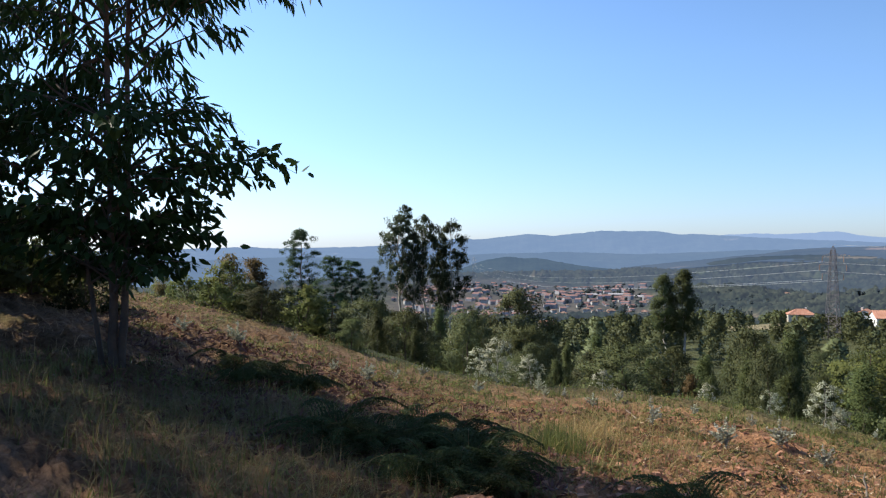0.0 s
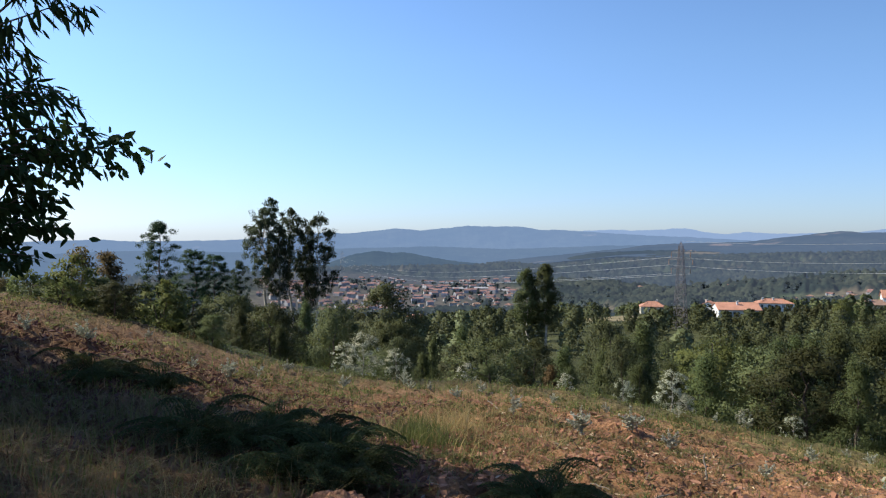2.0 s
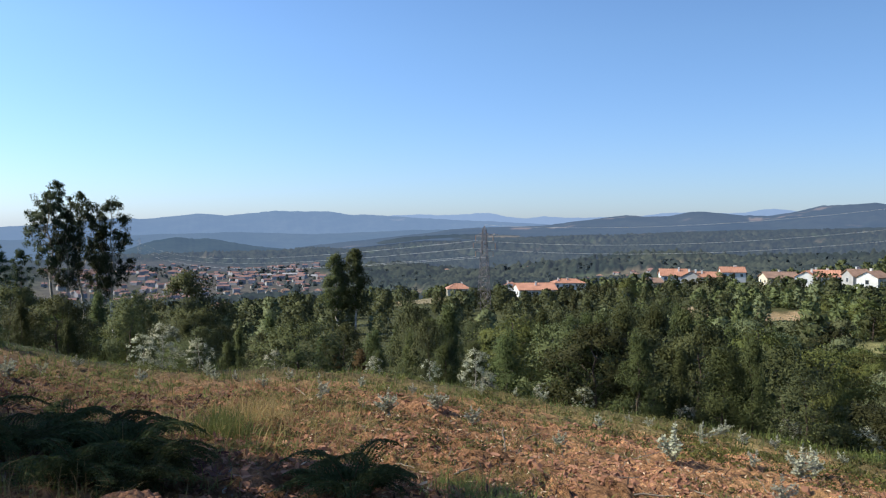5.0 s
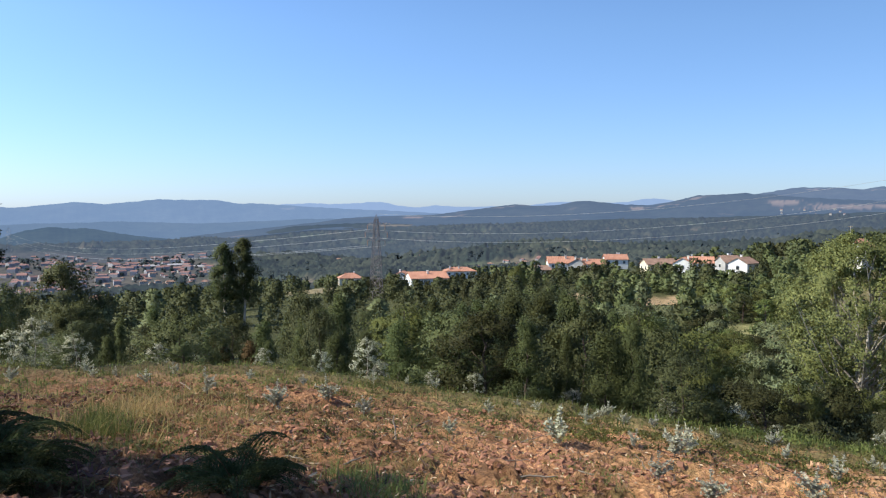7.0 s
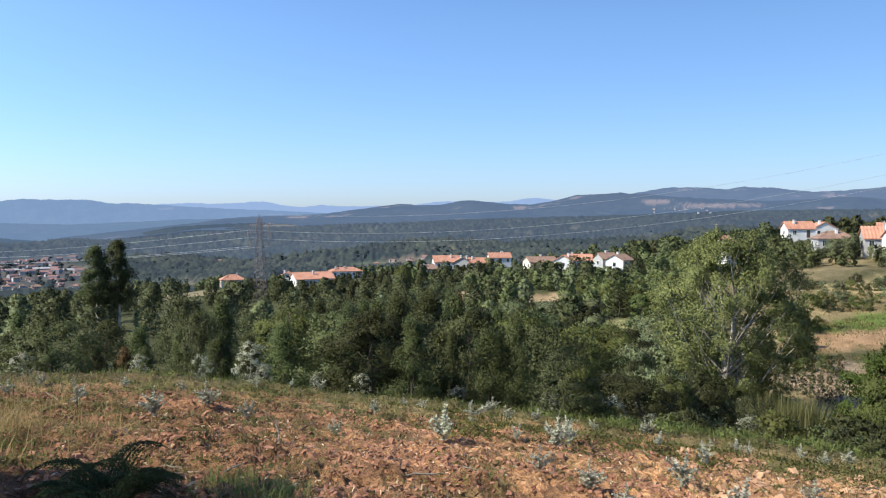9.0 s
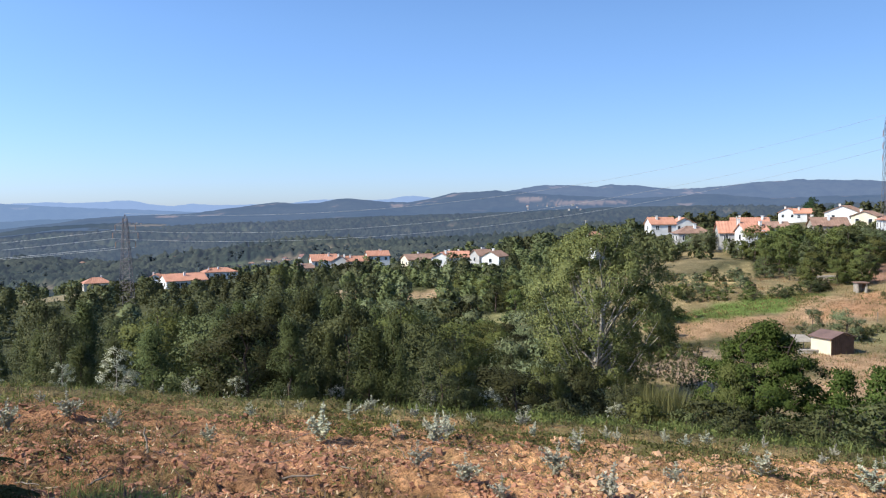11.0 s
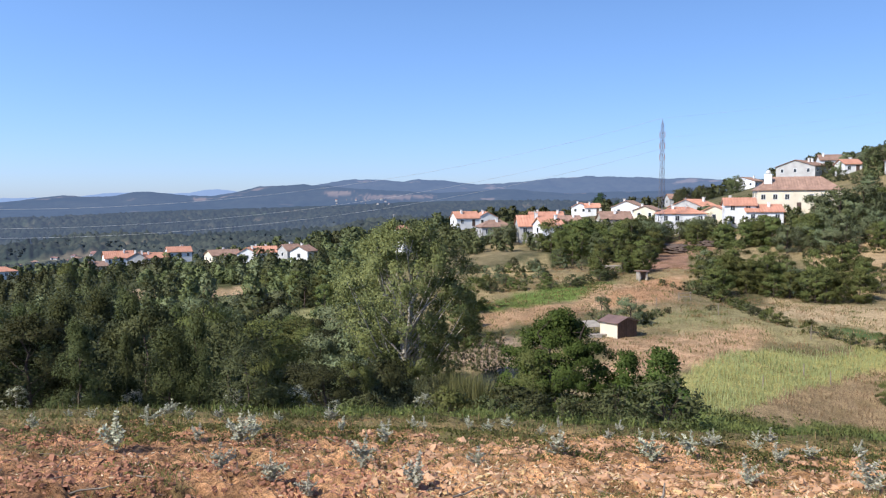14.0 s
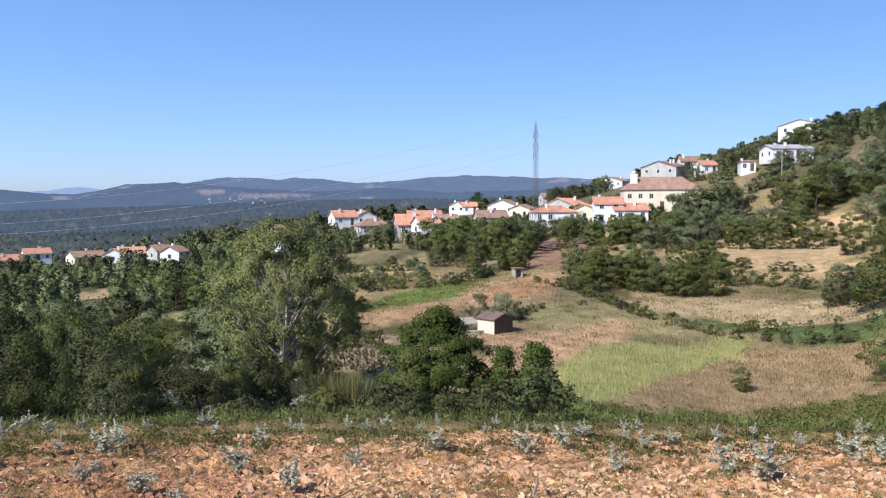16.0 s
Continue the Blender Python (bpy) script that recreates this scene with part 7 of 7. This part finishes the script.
weeds(901, 2100, 22, 101, 16.2, 27.5, 0.13, 0.34, 34, 0.062, "brow_weed", "low leafy weeds along the brow", -0.3)
weeds(907, 1300, -32, 24, 16.5, 27.5, 0.12, 0.3, 34, 0.055, "brow_weed", "low weeds among dry litter on the brow", 0.15)
weeds(902, 1500, 36, 101, 14.6, 20, 0.10, 0.28, 34, 0.055, "meadow_weed", "low leafy weeds at the edge of the bare soil", 0.1)
weeds(903, 1100, -25, 24, 8.5, 18, 0.09, 0.22, 34, 0.045, "brow_weed", "low green weeds in the dry grass", 0.1)
weeds(904, 1800, 44, 101, 25, 40, 0.3, 0.6, 44, 0.11, "meadow_weed", "lush leafy weeds below the brow", -0.9)
weeds(905, 1900, 74, 101, 36, 67, 0.4, 0.9, 44, 0.15, "meadow_weed", "green bracken meadow below the brow", -1.2, lambda a: 55 + np.clip((a - 81) * 0.95, 0, 11))
weeds(906, 420, 34, 101, 7, 15, 0.07, 0.15, 30, 0.04, "meadow_weed", "small green weeds sprouting in bare soil", 0.2)


def flakes(seed, n, az0, az1, r0, r1, L, W, material, label):
    rng = np.random.RandomState(seed)
    az, r = scatter(seed, n, az0, az1, r0, r1, lambda x, y, a, q, g: wave(x, y, 2.2, 81) + 0.7 * wave(x, y, 0.8, 82) + g.normal(0, 0.5, len(x)) > -0.1)
    P = on_ground(az, r, 0.012)
    D = rng.normal(0, 1, P.shape) * np.array([1, 1, 0.45])
    V, F = long_leaves(rng, P, D, L, W)
    ob = new("leaf_litter", mesh_np("leaf_litter", V, F, material))
    tagged(ob, label, "litter", kind="stuff")


MAT["dead_leaf"] = leaf_mat("dead_leaf", (0.075, 0.042, 0.03), (0.27, 0.165, 0.115), 0.1, 0.7, 0.1)
flakes(601, 15000, -4, 101, 5, 19, 0.075, 0.024, "litter", "dry leaves and bark chips strewn over the soil")
flakes(602, 12000, -26, 6, 7, 17, 0.12, 0.035, "dead_leaf", "dry leaves and bark chips strewn over the soil")
MAT["chip"] = rough_mat("chip", (0.38, 0.26, 0.15), (0.66, 0.51, 0.34), 3, 0.85, 0.2)
MAT["dark_twig"] = rough_mat("dark_twig", (0.06, 0.035, 0.025), (0.14, 0.09, 0.06), 3, 0.9, 0.2)
flakes(604, 8000, -20, 101, 5, 19, 0.14, 0.026, "dark_twig", "dark broken twigs strewn over the soil")
flakes(605, 2800, 58, 101, 8.5, 14, 0.085, 0.034, "chip", "pale broken bark slabs strewn over the soil")
flakes(603, 7000, 10, 101, 5.5, 16, 0.085, 0.024, "chip", "pale wood chips strewn over the soil")


def clods(seed, n, az0, az1, r0, r1, s0, s1, material="clod"):
    """Broken plates and lumps of soil: tilted, jittered slabs."""
    rng = np.random.RandomState(seed)
    base = np.array([(a, b, c) for c in (-1, 1.0) for b in (-1, 1) for a in (-1, 1)])
    quad = np.array([(0, 1, 5, 4), (1, 3, 7, 5), (3, 2, 6, 7), (2, 0, 4, 6), (4, 5, 7, 6)])
    az, r = scatter(seed, n, az0, az1, r0, r1, lambda x, y, a, q, g: wave(x, y, 3.0, 91) + 0.7 * wave(x, y, 1.0, 92) + g.normal(0, 0.6, len(x)) > -0.45)
    P = on_ground(az, r)
    n = len(P)
    s = s0 + (s1 - s0) * rng.rand(n) ** 3
    size = s[:, None] * np.stack([rng.uniform(0.7, 1.6, n), rng.uniform(0.5, 1.1, n), rng.uniform(0.25, 0.6, n)], 1)
    V = base[None] * (1 + rng.normal(0, 0.26, (n, 8, 3))) * size[:, None]
    V[:, 4:, :2] *= rng.uniform(0.45, 0.95, (n, 4, 1))
    turn, tip = rng.uniform(0, 6.283, n)[:, None], rng.normal(0, 0.35, n)[:, None]
    x, z = V[..., 0] * np.cos(tip) - V[..., 2] * np.sin(tip), V[..., 0] * np.sin(tip) + V[..., 2] * np.cos(tip)
    V = np.stack([x * np.cos(turn) - V[..., 1] * np.sin(turn), x * np.sin(turn) + V[..., 1] * np.cos(turn), z], -1) + P[:, None]
    F = quad[None] + (np.arange(n) * 8)[:, None, None]
    ob = new("soil_clods", mesh_np("soil_clods", V.reshape(-1, 3), F.reshape(-1, 4), material))
    tagged(ob, "broken plates and lumps of reddish soil", "soil", kind="stuff")


clods(701, 11000, 2, 58, 5, 19, 0.012, 0.062)
clods(703, 10000, 52, 101, 5, 19, 0.014, 0.085, "pale_clod")
clods(702, 15000, 0, 58, 5.5, 13, 0.009, 0.045)
clods(704, 10000, 52, 101, 5.5, 13, 0.009, 0.045, "pale_clod")


def stick(az, r, L, turn, rise, label, name="stick", rad=0.016):
    rng = random.Random(int(az * 100 + r * 10))
    p = spot(az, r, 0.02)
    d = Vector((math.cos(radians(turn)), math.sin(radians(turn)), rise)).normalized()
    pts = [p - d * (0.04 if rise > 0.5 else 0)] + [p + d * L * k / 4 + Vector((rng.uniform(-0.02, 0.02), rng.uniform(-0.02, 0.02), rng.uniform(0, 0.02))) for k in range(1, 5)]
    V, F = tubes([([tuple(q) for q in pts], [rad, rad * 0.95, rad * 0.85, rad * 0.75, rad * 0.5])], 7)
    tagged(new(name, mesh_np(name, V, F, "wood", True)), label, "stick", "fallen sticks")


stick(24.4, 11.6, 0.32, 80, 2.2, "short wooden stake stuck in the soil", "stake", 0.017)
stick(23.9, 11.4, 0.26, 150, 0.1, "pale broken stick lying on the soil")
stick(73.5, 9.9, 0.75, 12, 0.05, "pale dry branch lying on the soil", "fallen_branch", 0.02)
stick(58.5, 9.8, 0.6, -20, 0.05, "grey dry branch lying on the soil", "fallen_branch")
gen = random.Random(44)
for k in range(46):
    stick(gen.uniform(2, 100), gen.uniform(7, 17), gen.uniform(0.2, 0.7), gen.uniform(0, 360), gen.uniform(0, 0.12), "thin dry stick lying on the soil", "stick", gen.uniform(0.006, 0.014))

# ---------------------------------------------------------------- bracken
def fern_meshes(seed, fronds):
    rng = np.random.RandomState(seed)
    stems, P, D, S = [], [], [], []
    for k in range(fronds):
        a = k * 6.283 / fronds + rng.uniform(-0.35, 0.35)
        L, rise = rng.uniform(0.55, 0.95), rng.uniform(0.6, 1.0)
        u = np.linspace(0, 1, 18)
        out = L * (0.25 * u + 0.62 * u ** 1.7)
        z = L * (rise * 1.35 * u - (rise * 0.95) * u ** 2.4)
        line = np.stack([np.cos(a) * out, np.sin(a) * out, z], 1)
        stems.append((line, 0.006 * (1 - 0.85 * u)))
        side = np.array([-np.sin(a), np.cos(a), 0])
        fwd = np.gradient(line, axis=0)
        fwd /= np.linalg.norm(fwd, axis=1)[:, None]
        for j in range(4, 18):
            for half in (0, 0.5):
                for s in (-1, 1):
                    jj = min(j + half, 16.9)
                    i0 = int(jj)
                    c = line[i0] + (line[i0 + 1] - line[i0]) * (jj - i0)
                    d = side * s + fwd[i0] * 0.45 - np.array([0, 0, 0.2]) + rng.normal(0, 0.07, 3)
                    d /= np.linalg.norm(d)
                    reach = 0.03 + 0.2 * np.sin((1 - (jj - 3) / 16.5) * 1.6)
                    for q in range(5):
                        for t in (-1, 1):
                            P.append(c + d * reach * (q + 0.4) / 5 - np.array([0, 0, 0.25]) * reach * (q / 5) ** 2)
                            D.append(d * 0.6 + t * fwd[i0] + rng.normal(0, 0.12, 3))
                            S.append((0.012 + 0.045 * (1 - q / 5.5)) * (0.4 + 3 * reach))
    V, F = tubes(stems, 4)
    stem = mesh_np("stalk", V, F, "brown_leaf", True)
    S = np.array(S)
    V, F = leaf_blades(rng, np.array(P), np.array(D), S, S * 0.45)
    return stem, mesh_np("foliage", V, F, "fern_leaf")


FERNS = [fern_meshes(800 + k, 8 + k) for k in range(4)]
fern = random.Random(9)
FERN_SPOTS = [(13.4, 7.3, 0.95), (14.8, 7.6, 0.75), (11.4, 7.7, 0.7), (-17.5, 11.5, 0.9), (-15.5, 12.0, 0.8), (-12.8, 11.5, 0.9), (-17.0, 10.4, 0.7)]
for k in range(15):
    FERN_SPOTS.append((fern.uniform(-12, 1.0), fern.uniform(7.0, 9.6), fern.uniform(0.6, 1.05)))
for az, r, s in FERN_SPOTS:
    stem, leaves = fern.choice(FERNS)
    s *= 0.95
    ob = thing("fern", Matrix.LocRotScale(spot(az, r, -0.02), Euler((0, 0, fern.uniform(0, 6.28))), (s, s, s)), "arching green bracken fern in the grass", "fern", "bracken")
    child("stalk", stem, ob)
    child("foliage", leaves, ob)

# fence posts on the terraces
for az, r, h in ((83.4, 90, 1.5), (83.0, 74, 1.1), (84.6, 73, 1.1), (80.5, 66, 1.0), (77.6, 98, 1.4), (94.5, 104, 2.0), (90.0, 118, 1.4), (86.5, 121, 1.4), (73.5, 104, 1.2)):
    pole("fence_post", az, r, h, "weathered wooden post at the field's edge", "post", 0.06)
